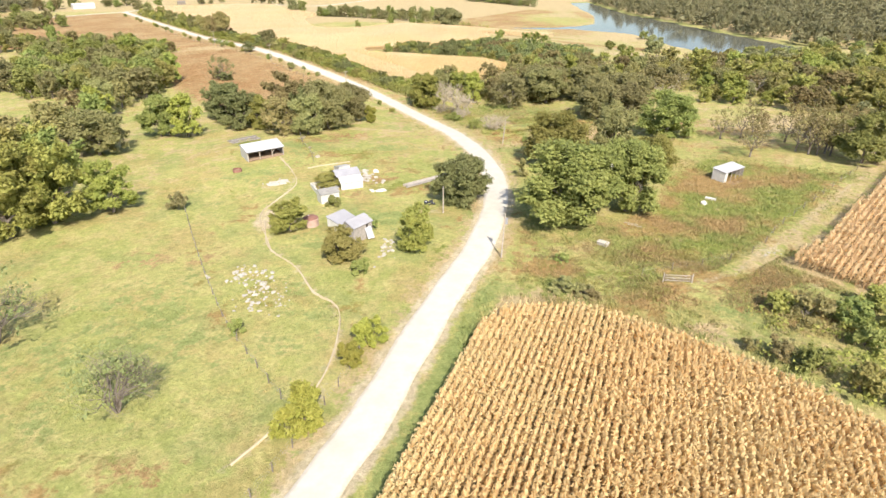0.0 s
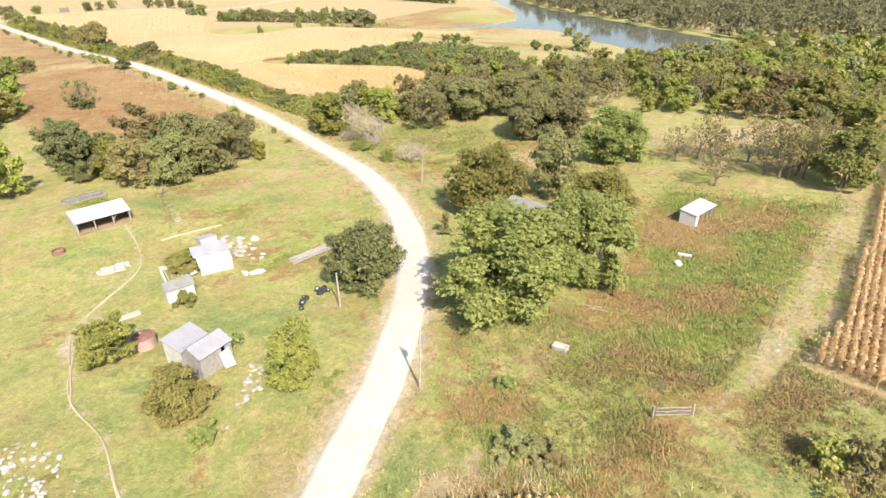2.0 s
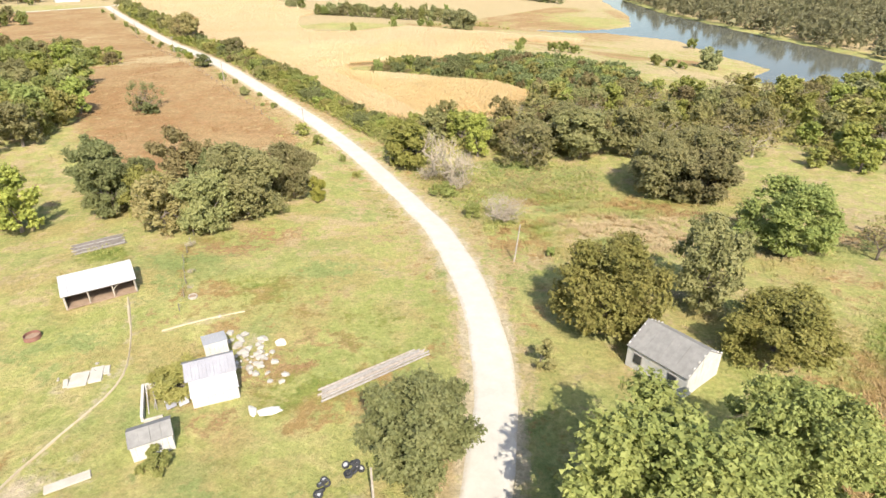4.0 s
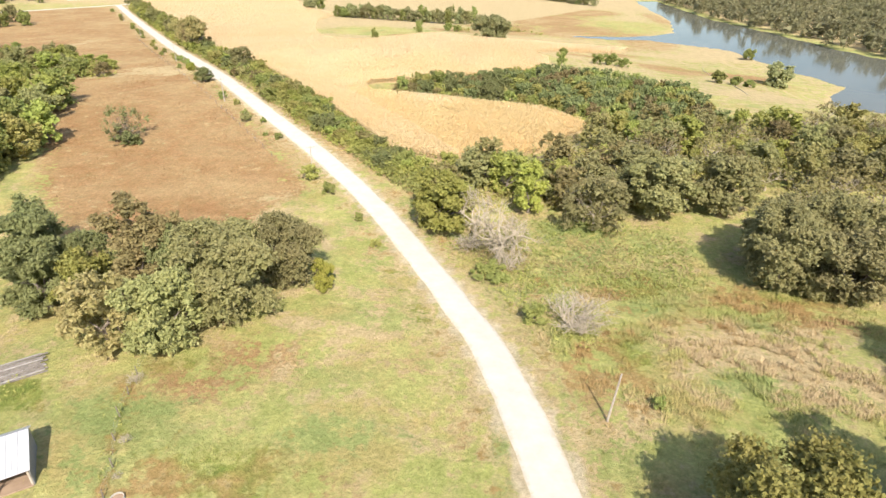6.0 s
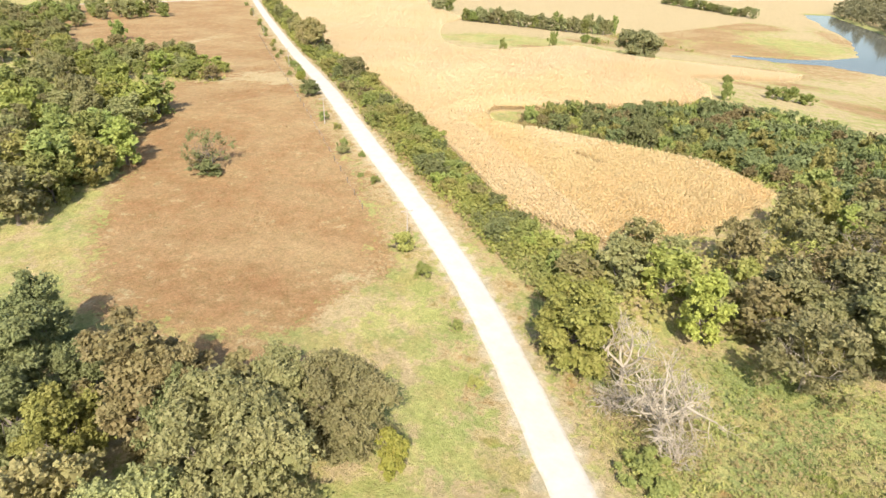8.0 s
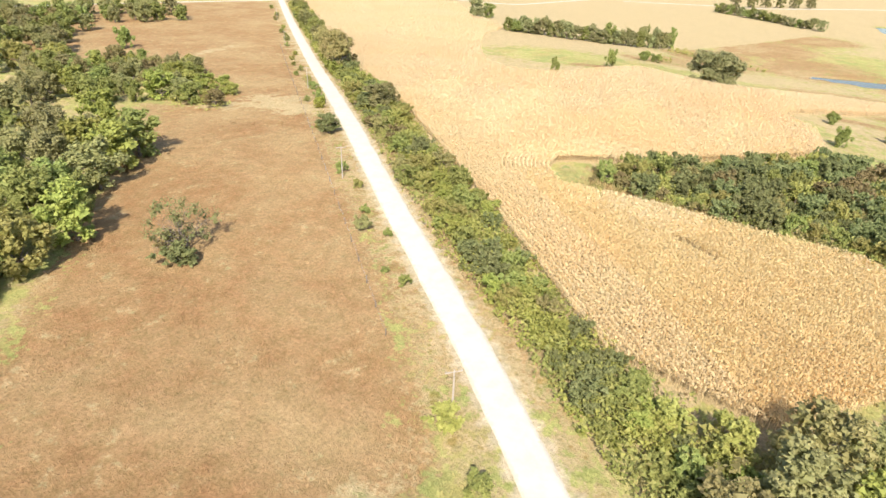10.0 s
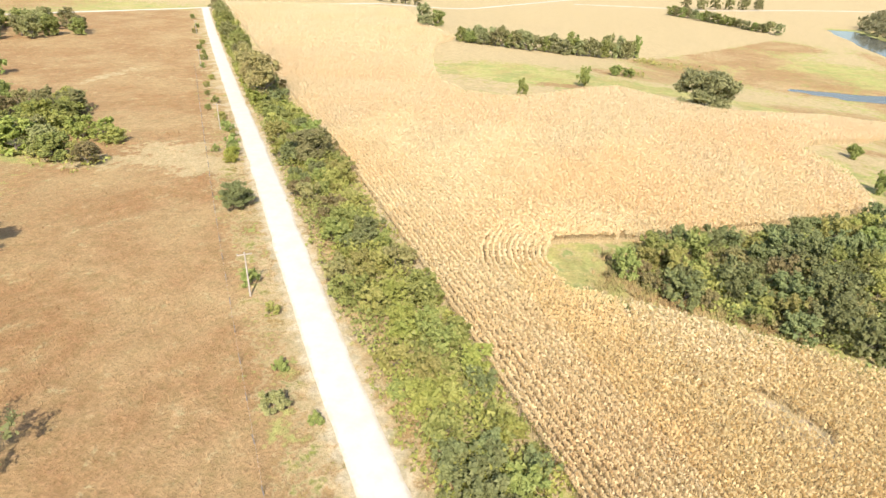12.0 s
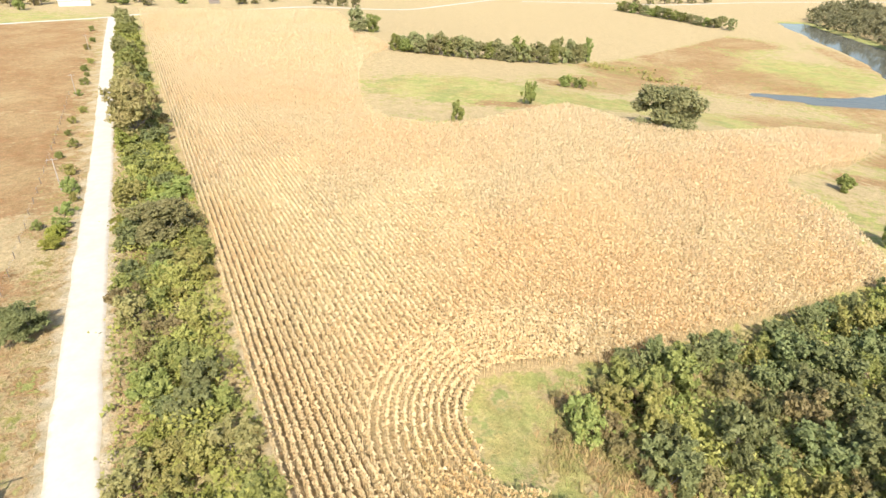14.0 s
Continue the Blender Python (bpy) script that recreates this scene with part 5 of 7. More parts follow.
ROADSIDE = [(-75, 256, 2.6), (-69, 251, 1.8), (-56, 236, 1.6), (-52, 226, 1.0), (-34.5, 202, 3.2), (-29, 196, 2.4), (-21, 185.5, 1.6), (-16, 176, 1.5),
            (-63, 242, 1.8), (-48, 224, 1.8), (-94, 280, 1.8), (-112, 304, 1.8), (-137, 338, 1.7), (-155, 364, 2.0), (-175, 391, 2.2), (-199, 424, 2.4), (-229, 463, 2.6), (-265, 512, 2.6),
            (-184, 405, 2.4), (-160, 374, 2.0), (-140, 346, 2.2), (-148, 354, 1.6), (-127, 329, 2.4), (-123, 324, 1.8), (-119, 320, 2.6), (-115, 316, 2.0), (-112, 310.5, 2.6), (-192, 416, 1.8), (-207, 437, 2.2), (-240, 481, 2.4)]
DITCH = [(48.5, 54, 3.2), (55, 61, 3.6), (61, 58, 4.0), (48, 39, 3.2), (51, 43, 3.0), (35, 53.5, 1.6), (62, 48, 4.0), (42, 61.5, 3.0), (45, 60, 3.8), (50, 58.5, 3.6), (54, 57, 3.4), (37.5, 52, 2.8), (40, 49.5, 3.2), (43, 46, 3.4), (46, 43, 3.4), (58, 52, 4.5), (52, 48, 3.0)]
for group, rows in (("trees round the farmyard", FARM_TREES), ("trees by the house", HOUSE_TREES), ("trees of the pasture grove", GROVE_TREES),
                    ("trees along the creek", CREEK_TREES), ("trees in the fields", FIELD_TREES), ("bushes by the shore", SHORE_TREES)):
    for kind, x, y, tall, wide in rows:
        plant(kind, x, y, tall, wide, group)
for i, (x, y, tall) in enumerate(ROADSIDE):
    plant(("h_green", "h_olive", "bush_g")[i % 3], x, y, tall, tall * rng.uniform(1.1, 1.5), "roadside bushes")
for i, (x, y, tall) in enumerate(DITCH):
    plant(("h_green", "h_brown", "h_olive")[(i * 2) % 3], x, y, tall, tall * 1.45, "bushes along the ditch")


def fill(poly, gap, kinds, tall, wide, group, margin=1.0, limit=400, join_from=1e9):
    """Plant a wood: trees at uneven gaps inside an outline."""
    p = np.array(poly, float)
    (x0, y0), (x1, y1) = p.min(0), p.max(0)
    placed = []
    for k in range(limit * 12):
        x, y = rng.uniform(x0, x1), rng.uniform(y0, y1)
        if poly_dist(np.array([x]), np.array([y]), p)[0] > -margin or line_dist(np.array([x]), np.array([y]), ROAD_LINE)[0] < 6:
            continue
        if any((x - a) ** 2 + (y - b) ** 2 < gap * gap for a, b in placed):
            continue
        placed.append((x, y))
        h = rng.uniform(*tall)
        pick = 0.5 + 0.7 * noise.noise((x * 0.06, y * 0.06, 21.0)) + rng.normal(0, 0.22)
        kind = kinds[int(np.clip(pick, 0, 0.999) * len(kinds))]
        if x > join_from:
            plant_joined(kind, x, y, h, h * rng.uniform(*wide))
        else:
            plant(kind, x, y, h, h * rng.uniform(*wide), group)
        if len(placed) >= limit:
            break
    return placed


WOOD_PASTURE = [(-74, 86), (-70, 95), (-74, 108), (-82, 130), (-80, 138), (-98, 166), (-92, 188), (-108, 228), (-140, 250), (-185, 225), (-150, 120), (-100, 70)]
WOOD_WEST = [(-101, 191), (-96, 195), (-94, 201), (-98, 222), (-119, 252), (-142, 266), (-180, 258), (-170, 215), (-135, 185)]
WOOD_FAR_WEST = [(-290, 385), (-278, 412), (-266, 436), (-288, 453), (-335, 430), (-320, 380)]
WOOD_BEYOND = [(-206, 306), (-232, 335), (-262, 362), (-285, 395), (-345, 402), (-400, 380), (-380, 300), (-300, 268), (-225, 275)]
WOOD_CREEK = [(-14, 203), (-4, 192), (8, 198), (20, 197), (35, 201), (56, 208), (80, 205), (92, 190), (125, 180), (150, 200), (140, 262), (105, 256), (70, 250), (48, 246), (30, 240), (16, 222), (0, 212), (-12, 213)]
THICKET = [(-27, 275), (-16, 270), (-2, 266), (11, 263), (22, 258), (32, 245), (45, 240), (66, 250), (68, 292), (52, 303), (25, 317), (5, 303), (-6, 296), (-20, 287)]
WOOD_EAST = [(95, 175), (121, 174), (150, 178), (270, 290), (250, 335), (222, 352), (200, 330), (160, 296), (142, 274), (120, 240)]
fill([p for p in WOOD_PASTURE if p[0] > -130] + [(-130, 120)], 7.6, ("w_oak", "w_oak", "w_brown", "w_green", "w_olive"), (9, 13), (0.85, 1.1), "trees of the pasture wood", 2, 58)
fill(WOOD_WEST, 6.5, ("w_oak", "w_green", "w_oak", "w_yellow", "w_olive"), (7, 11), (0.85, 1.15), "trees of the west wood", 2, 60)
COPSE = [("w_oak", -168, 324, 6.9, 8), ("w_olive", -173, 327, 6.5, 8), ("w_yellow", -148, 305, 5.7, 7.5), ("w_yellow", -142, 306, 5.2, 7), ("w_olive", -138, 303.5, 4.4, 6), ("w_brown", -131.8, 289, 5.2, 7.6),
         ("w_green", -141.7, 290.3, 6.4, 8), ("w_oak", -147, 293, 6.6, 8), ("w_olive", -136.5, 292, 4.4, 6), ("w_oak", -153, 297, 7, 8), ("w_olive", -156, 307, 6, 8), ("w_green", -162, 314, 6.5, 8), ("w_yellow", -165, 319, 5.5, 8)]
for kind, x, y, tall, wide in COPSE:
    plant(kind, x, y, tall, wide, "trees of the west copse")
fill([(-158, 276), (-150, 285), (-150, 300), (-172, 322), (-190, 325), (-215, 300), (-185, 268)], 6.2, ("w_oak", "w_green", "w_brown", "w_yellow"), (6, 9.5), (0.9, 1.2), "trees of the west copse", 2, 40)
fill(WOOD_BEYOND, 8.6, ("w_brown", "w_oak", "w_green", "w_oak", "w_olive"), (7, 11), (0.95, 1.25), "trees of the wood beyond the west copse", 1, 105)
fill(WOOD_FAR_WEST, 8, ("w_oak", "w_green"), (8, 11), (0.9, 1.2), "trees of the far west copse", 1, 26)
fill(WOOD_CREEK, 5.6, ("w_oak", "w_brown", "w_olive", "w_thin", "w_brown", "w_olive", "w_yellow", "w_oak", "w_thin"), (5.5, 9.5), (0.9, 1.2), "trees of the creek wood", 1.5, 150)
fill(THICKET, 3.2, ("h_dark", "h_brown", "h_olive", "h_dark", "h_green", "h_dark", "h_olive", "h_dark"), (2.3, 5.2), (1.0, 1.4), "bushes of the thicket", 0.6, 230, 20.0)
flush_joined("thicket_bushes", "mixed green and brown bushes deep in the thicket")
WOOD_SOUTH = [(80, 188), (90, 178), (97, 174), (110, 164), (118, 152), (128, 143), (150, 150), (165, 180), (130, 200), (95, 200)]
fill(WOOD_SOUTH, 6.0, ("w_brown", "w_olive", "w_thin", "w_olive", "w_yellow", "w_pale"), (4.5, 8.5), (0.95, 1.25), "trees at the creek wood's south edge", 0.5, 60)
for k in range(11):
    plant("thin", 74 + 24 * rng.uniform(0, 1), 126 + 20 * rng.uniform(0, 1), rng.uniform(7, 10.5), rng.uniform(6, 9), "trees by the house")
fill(WOOD_EAST, 9.4, ("w_green", "w_pale", "w_olive", "w_yellow", "w_olive"), (8, 12), (0.9, 1.2), "trees of the east wood", 2, 64)
for k in np.arange(0.0, 1.0, 0.034):
    x, y = -101 + 92 * k, 506 - 60 * k * (0.55 - k) + 15 * k * k + rng.normal(0, 2.0)
    plant(("w_green", "w_pale", "w_pale", "w_oak")[int(rng.integers(4))], x, y, rng.uniform(5.5, 10.5) + 2.5 * k, rng.uniform(6.5, 9.5), "trees of the far windbreak")
for k in np.arange(0.0, 1.0, 0.06):
    plant(("w_oak", "w_green", "w_pale")[int(rng.integers(3))], 37 + 72 * k, 838 - 115 * k + rng.normal(0, 4), rng.uniform(7, 10), rng.uniform(9, 13), "trees of the distant hedge")

for x, y, h in ((-392, 604, 9), (-380, 610, 11), (-366, 615, 10), (-345, 640, 9), (-330, 646, 11), (-258, 662, 9), (-250, 669, 8), (-215, 702, 10), (-206, 707, 9), (-197, 713, 11), (-188, 720, 9),
                (60, 925, 11), (75, 920, 12), (92, 935, 12), (108, 945, 12), (125, 955, 13), (142, 962, 12)):
    plant("w_oak", x, y, h, h * 1.15, "trees by the far roads")

# the hedge between the road and the corn: it grows on a strip that widens away from the road
HEDGE_LEFT = spline([(-9, 195.4), (-21, 207.2), (-31, 219.3), (-41.1, 230.2), (-53.1, 243.7), (-69.1, 265.2), (-85.1, 286.2), (-119, 333.3), (-173, 406.3), (-263, 529.5)], 1.0)
HEDGE_RIGHT = spline([(0, 204), (-10, 214), (-23, 224), (-31, 236), (-41, 249), (-52, 263), (-69, 285), (-92, 318), (-130, 365), (-178, 430), (-262, 541)], 1.0)
placed = []
for k in range(2600):
    i = int(rng.uniform(0, 1) ** 1.25 * (len(HEDGE_LEFT) - 1))
    a = HEDGE_LEFT[i]
    b = HEDGE_RIGHT[np.argmin(np.hypot(*(HEDGE_RIGHT - a).T))]
    u = rng.uniform(0.12, 0.9)
    x, y = a * (1 - u) + b * u
    far = i / len(HEDGE_LEFT)
    gap = 2.0 + 2.4 * far
    if any((x - c) ** 2 + (y - e) ** 2 < gap * gap for c, e in placed) or line_dist(np.array([x]), np.array([y]), ROAD_LINE)[0] < 4.4:
        continue
    placed.append((x, y))
    tall = rng.uniform(1.8, 3.6) * (1 + 0.7 * far)
    hue = noise.noise((x * 0.07, y * 0.07, 3.0)) + rng.normal(0, 0.12)
    tall *= 1 + 0.6 * noise.noise((x * 0.09, y * 0.09, 11.0))
    kind = "h_dark" if hue > 0.36 else "h_green" if hue > 0.1 else "h_lime" if hue > -0.02 else "h_olive" if hue > -0.22 else "h_green" if hue > -0.34 else "h_brown"
    if y > 325:
        plant_joined(kind, x, y, tall, tall * rng.uniform(1.2, 1.6))
    else:
        plant(kind, x, y, tall, tall * rng.uniform(1.2, 1.6), "bushes of the roadside hedge")
    if len(placed) >= 210:
        break
flush_joined("hedge_bushes", "green and olive bushes at the hedge's far end")


# low brush that fills the hedge and the thicket
def brush(name, x, y, tall, mat, size, label, per=5):
    """Low brush: leafy shoots that lean out of uneven clumps."""
    x, y = x[::per], y[::per]
    n = len(x)
    lump = np.array([noise.noise((a * 0.3, b * 0.3, 5.0)) + 0.5 * noise.noise((a * 0.9, b * 0.9, 1.0)) for a, b in zip(x, y)])
    h = tall * np.clip(0.62 + 0.75 * lump, 0.12, 1.6) * rng.uniform(0.7, 1.15, n)
    way = np.stack([rng.normal(0, 0.35, n), rng.normal(0, 0.35, n), np.ones(n)], 1)
    foot = np.stack([x, y, terr(x, y)], 1)
    along = rng.uniform(0.35, 1.0, (n, per))
    p = foot[:, None, :] + way[:, None, :] * (h[:, None] * along)[..., None]
    p = (p + rng.normal(0, 1, p.shape) * (size * 0.35 + 0.10 * h[:, None, None])).reshape(-1, 3)
    nor = rng.normal(size=p.shape) * 0.6 + [0, -0.15, 0.7]
    tone = np.clip(np.repeat(0.5 + 0.5 * lump + rng.normal(0, 0.2, n), per) + rng.normal(0, 0.08, n * per), 0, 1)
    me = leaf_mesh(name, leaf_blades(rng, p, nor, size), tone, mat)
    return tagged(new(name, me), label, "brush", kind="stuff")


def patchy(x, y, at, scale=0.08):
    return np.array([noise.noise((a * scale, b * scale, at)) for a, b in zip(x, y)])


n = 70000
i = (rng.uniform(0, 1, n) ** 1.5 * (len(HEDGE_LEFT) - 1)).astype(int)
nearest = np.array([HEDGE_RIGHT[np.argmin(np.hypot(*(HEDGE_RIGHT - a).T))] for a in HEDGE_LEFT])
u = np.clip(rng.normal(0.5, 0.27, n), 0.0, 1.0)[:, None]
hx, hy = ((HEDGE_LEFT[i] + rng.uniform(-0.5, 0.5, (n, 2))) * (1 - u) + nearest[i] * u).T
ok = line_dist(hx, hy, ROAD_LINE) > 3.3
hx, hy = hx[ok], hy[ok]
tint = patchy(hx, hy, 9.0, 0.11) + rng.normal(0, 0.08, len(hx))
brush("hedge_brush", hx[tint > -0.06], hy[tint > -0.06], 2.5, LEAVES["yellow"], 0.34, "low yellow-green brush under the roadside hedge")
brush("hedge_brush", hx[tint <= -0.06], hy[tint <= -0.06], 2.5, LEAVES["green"], 0.34, "low green brush under the roadside hedge")
hx, hy = scatter(95000, -30, 70, 238, 320)
ok = poly_dist(hx, hy, THICKET) < rng.normal(-0.2, 0.8, len(hx))
hx, hy = hx[ok], hy[ok]
tint = patchy(hx, hy, 4.0, 0.1) + rng.normal(0, 0.08, len(hx))
for low_at, high_at, leaf, label in ((0.12, 9, "olive", "low olive brush in the thicket"), (-0.18, 0.12, "green", "low green brush in the thicket"), (-9, -0.18, "brown", "low brown brush in the thicket")):
    sel = (tint > low_at) & (tint <= high_at)
    brush("thicket_brush", hx[sel], hy[sel], 1.7, LEAVES[leaf], 0.36, label)
for x, y, tall in ((-22.5, 276, 2.6), (-20, 272.5, 2.2), (-24.5, 279.5, 1.8), (-19, 281, 3.0), (-14, 271, 2.6), (-16.5, 284.5, 2.8), (-8, 269, 2.4), (-26.5, 277, 1.7), (-27.5, 274, 1.4), (-23, 282.5, 2.0), (-28, 280, 1.2)):
    plant("h_brown", x, y, tall, tall * 1.4, "bushes of the thicket")
hx, hy = scatter(9000, -185, -128, 282, 330)
ok = np.min([np.hypot(hx - x, hy - y) / w for k, x, y, h, w in COPSE], axis=0) < rng.uniform(0.3, 0.75, len(hx))
brush("copse_brush", hx[ok], hy[ok], 2.2, LEAVES["olive"], 0.4, "olive brush round the trees of the copse")
hx, hy = scatter(26000, -4, 40, 158, 200)
tint = patchy(hx, hy, 14.0, 0.14) + rng.normal(0, 0.07, len(hx))
ok = (poly_dist(hx, hy, [(0, 170), (6, 162), (20, 164), (36, 170), (38, 190), (26, 197), (8, 194), (-2, 186)]) < rng.normal(-1.5, 1.5, len(hx))) & (line_dist(hx, hy, ROAD_LINE) > 5.0)
brush("creek_brush", hx[ok & (tint > 0.02)], hy[ok & (tint > 0.02)], 0.9, LEAVES["green"], 0.22, "low green brush and rank grass by the creek")
brush("creek_brush", hx[ok & (tint <= 0.02)], hy[ok & (tint <= 0.02)], 1.1, LEAVES["tan"], 0.20, "low tan brush and dead stems by the creek")
hx, hy = scatter(6000, -5, 14, 166, 186)
ok = (np.hypot(hx - 3.5, hy - 176) < rng.normal(5.0, 1.6, len(hx))) & (line_dist(hx, hy, ROAD_LINE) > 4.5)
brush("dead_brush", hx[ok], hy[ok], 1.6, LEAVES["tan"], 0.16, "tan dead stalks and brush below the dead trees")
hx, hy = scatter(14000, -40, 50, 455, 545)
near = np.min([np.hypot((hx - a) / c, (hy - b) / e) for a, b, c, e in ((-18, 468, 9, 5), (-4, 535, 8, 8), (20, 510, 12, 4), (14, 531, 8, 4), (35, 502, 6, 3), (-14, 476, 5, 4))], axis=0)
ok = near < rng.uniform(0.4, 1.1, len(hx))
brush("shore_scrub", hx[ok], hy[ok], 2.6, LEAVES["olive"], 0.75, "olive scrub and tall weeds above the lake")
CREEK_EDGE = [(11, 148), (6.5, 158), (0.5, 168), (-8, 180), (-15, 191), (-10, 197), (3, 187), (9, 176), (13, 165), (17, 152)]
hx, hy = scatter(9000, -16, 18, 146, 198)
ok = (poly_dist(hx, hy, CREEK_EDGE) < rng.normal(-0.6, 0.8, len(hx))) & (line_dist(hx, hy, ROAD_LINE) > 4.0)
hx, hy = hx[ok], hy[ok]
tint = patchy(hx, hy, 3.0, 0.18) + rng.normal(0, 0.1, len(hx))
brush("roadside_brush", hx[tint > 0], hy[tint > 0], 1.3, LEAVES["yellow"], 0.22, "yellow-green brush on the bank below the road")
brush("roadside_brush", hx[tint <= 0], hy[tint <= 0], 1.2, LEAVES["olive"], 0.22, "olive brush on the bank below the road")
DITCH_BRUSH = [(35, 53), (37, 57), (41, 63), (50, 63), (60, 64), (66, 56), (64, 44), (54, 36), (47, 37), (41, 45)]
hx, hy = scatter(16000, 33, 68, 34, 66)
cut = line_dist(hx, hy, [(36, 56), (43, 55), (52, 52), (60, 46)])
ok = (poly_dist(hx, hy, DITCH_BRUSH) < rng.normal(-1, 1.2, len(hx))) & (cut > 1.4)
hx, hy = hx[ok], hy[ok]
tint = patchy(hx, hy, 2.0, 0.16) + rng.normal(0, 0.1, len(hx))
brush("ditch_brush", hx[tint > -0.08], hy[tint > -0.08], 1.7, LEAVES["yellow"], 0.28, "green and yellow brush along the ditch")
brush("ditch_brush", hx[tint <= -0.08], hy[tint <= -0.08], 1.5, LEAVES["brown"], 0.25, "brown dead brush along the ditch")
hx, hy = scatter(38000, 12, 50, 58, 82)
weedy = patchy(hx, hy, 12.0, 0.14) + 0.5 * patchy(hx, hy, 13.0, 0.5)
ok = clear_of_fields(hx, hy, 0.5) & (weedy > 0.02) & (line_dist(hx, hy, LANE) > 1.6) & (line_dist(hx, hy, ROAD_LINE) > 7)
hx, hy, weedy = hx[ok], hy[ok], weedy[ok]
tint = patchy(hx, hy, 14.0, 0.2) + rng.normal(0, 0.08, len(hx))
brush("headland_weeds", hx[tint > 0.05], hy[tint > 0.05], 0.8, LEAVES["olive"], 0.14, "olive weeds on the corn field's headland")
brush("headland_weeds", hx[tint <= 0.05], hy[tint <= 0.05], 0.7, LEAVES["brown"], 0.12, "brown dry weeds on the corn field's headland")
hx, hy = scatter(40000, -20, 150, 176, 262)
ok = poly_dist(hx, hy, WOOD_CREEK) < rng.normal(0, 1.5, len(hx))
hx, hy = hx[ok], hy[ok]
brush("wood_brush", hx, hy, 3.4, LEAVES["olive"], 0.55, "olive undergrowth between the trees of the creek")


# far woods beyond the lake: crowns joined into one
def far_wood(name, poly, gap, tall, label, seed, mats):
    r = np.random.default_rng(seed)
    p = np.array(poly, float)
    (x0, y0), (x1, y1) = p.min(0), p.max(0)
    crowns = [leaves_of(made_kinds[k][0], max(1, len(made_kinds[k][0].polygons) // 190)) for k in mats]
    out, tones = [], []
    X, Y = np.meshgrid(np.arange(x0, x1, gap), np.arange(y0, y1, gap))
    X, Y = X.ravel() + r.uniform(-0.45, 0.45, X.size) * gap, Y.ravel() + r.uniform(-0.45, 0.45, Y.size) * gap
    ok = poly_dist(X, Y, p) < 0
    for x, y in zip(X[ok], Y[ok]):
        v, k = crowns[int(r.integers(len(crowns)))]
        out.append(set_leaves(v, 2.2, r.uniform(0, 6.28), r.uniform(0.75, 1.45), r.uniform(*tall) / 11, x, y))
        tones.append(np.clip(0.6 * k + r.uniform(0, 0.5), 0, 1))
    me = leaf_mesh(name, np.concatenate(out), np.concatenate(tones), LEAVES["far"])
    return tagged(new(name, me), label, "woodland", kind="stuff")


WOOD_ACROSS = [(185, 800), (183, 622), (196, 541), (205, 461), (213, 422), (220, 374), (236, 354), (262, 345), (330, 330), (480, 560), (430, 900), (240, 900)]
far_wood("far_woods", WOOD_ACROSS, 11.0, (7, 16), "grey-green oak woods beyond the lake", 5, [("w_oak", 0), ("w_green", 0), ("w_brown", 0)] if ("w_brown", 0) in made_kinds else [("w_oak", 0)])

far_wood("far_woods", [(-470, 470), (-412, 552), (-394, 580), (-440, 680), (-600, 640), (-560, 480)], 10.0, (7, 13), "dull woods behind the far farm", 8, [("w_oak", 0), ("w_green", 0)])


# ---- farm buildings ----
def roof_run(parent, x0, x1, profile, mat, panel=0.9, thick=0.05, name="roof_sheet"):
    """Roofing laid in sheets side by side along x, over a profile of (y, z) points."""
    n = max(1, round((x1 - x0) / panel))
    w = (x1 - x0) / n
    for (ya, za), (yb, zb) in zip(profile[:-1], profile[1:]):
        bm = bmesh.new()
        slab(bm, [(0.004, ya, za), (w - 0.004, ya, za), (w - 0.004, yb, zb), (0.004, yb, zb)], thick)
        q = Vector((0, yb - ya, zb - za)).normalized()
        up = Vector((0, -q.z, q.y)) if q.y > 0 else Vector((0, q.z, -q.y))
        for k in (0.03, w * 0.5):
            a, b = Vector((k, ya, za)) + up * 0.012, Vector((k, yb, zb)) + up * 0.012
            tube(bm, a, b, 0.022, 0.022, 4)
        first = part(name, bm, mat, parent)
        first.location = (x0, 0, 0)
        for i in range(1, n):
            ob = new(name, first.data)
            ob.parent, ob.location = parent, (x0 + i * w, 0, (0.006 * math.sin(i * 2.3)))


def board_wall(parent, a, b, z0, z1a, z1b, mat, name="wall_board", wide=0.45, thick=0.05, skip=()):
    """A wall of upright boards from a to b; its top runs from z1a to z1b."""
    a, b = Vector((*a, 0)), Vector((*b, 0))
    n = max(1, round((b - a).length / wide))
    turn = math.degrees(math.atan2(b.y - a.y, b.x - a.x))
    for i in range(n):
        if i in skip:
            continue
        u = (i + 0.5) / n
        top = z1a + (z1b - z1a) * u
        bm = bmesh.new()
        box(bm, ((b - a).length / n - 0.012, thick, top - z0), (0, 0, (top + z0) / 2))
        ob = part(name, bm, mat, parent)
        ob.matrix_basis = pose(*a.lerp(b, u), 0.6 * math.sin(i * 5.1), 0, turn)


def posts(parent, places, size, mat, name="post"):
    for x, y, z0, z1 in places:
        part(name, box(bmesh.new(), (size, size, z1 - z0), (x, y, (z0 + z1) / 2), bevel=0.01), mat, parent)


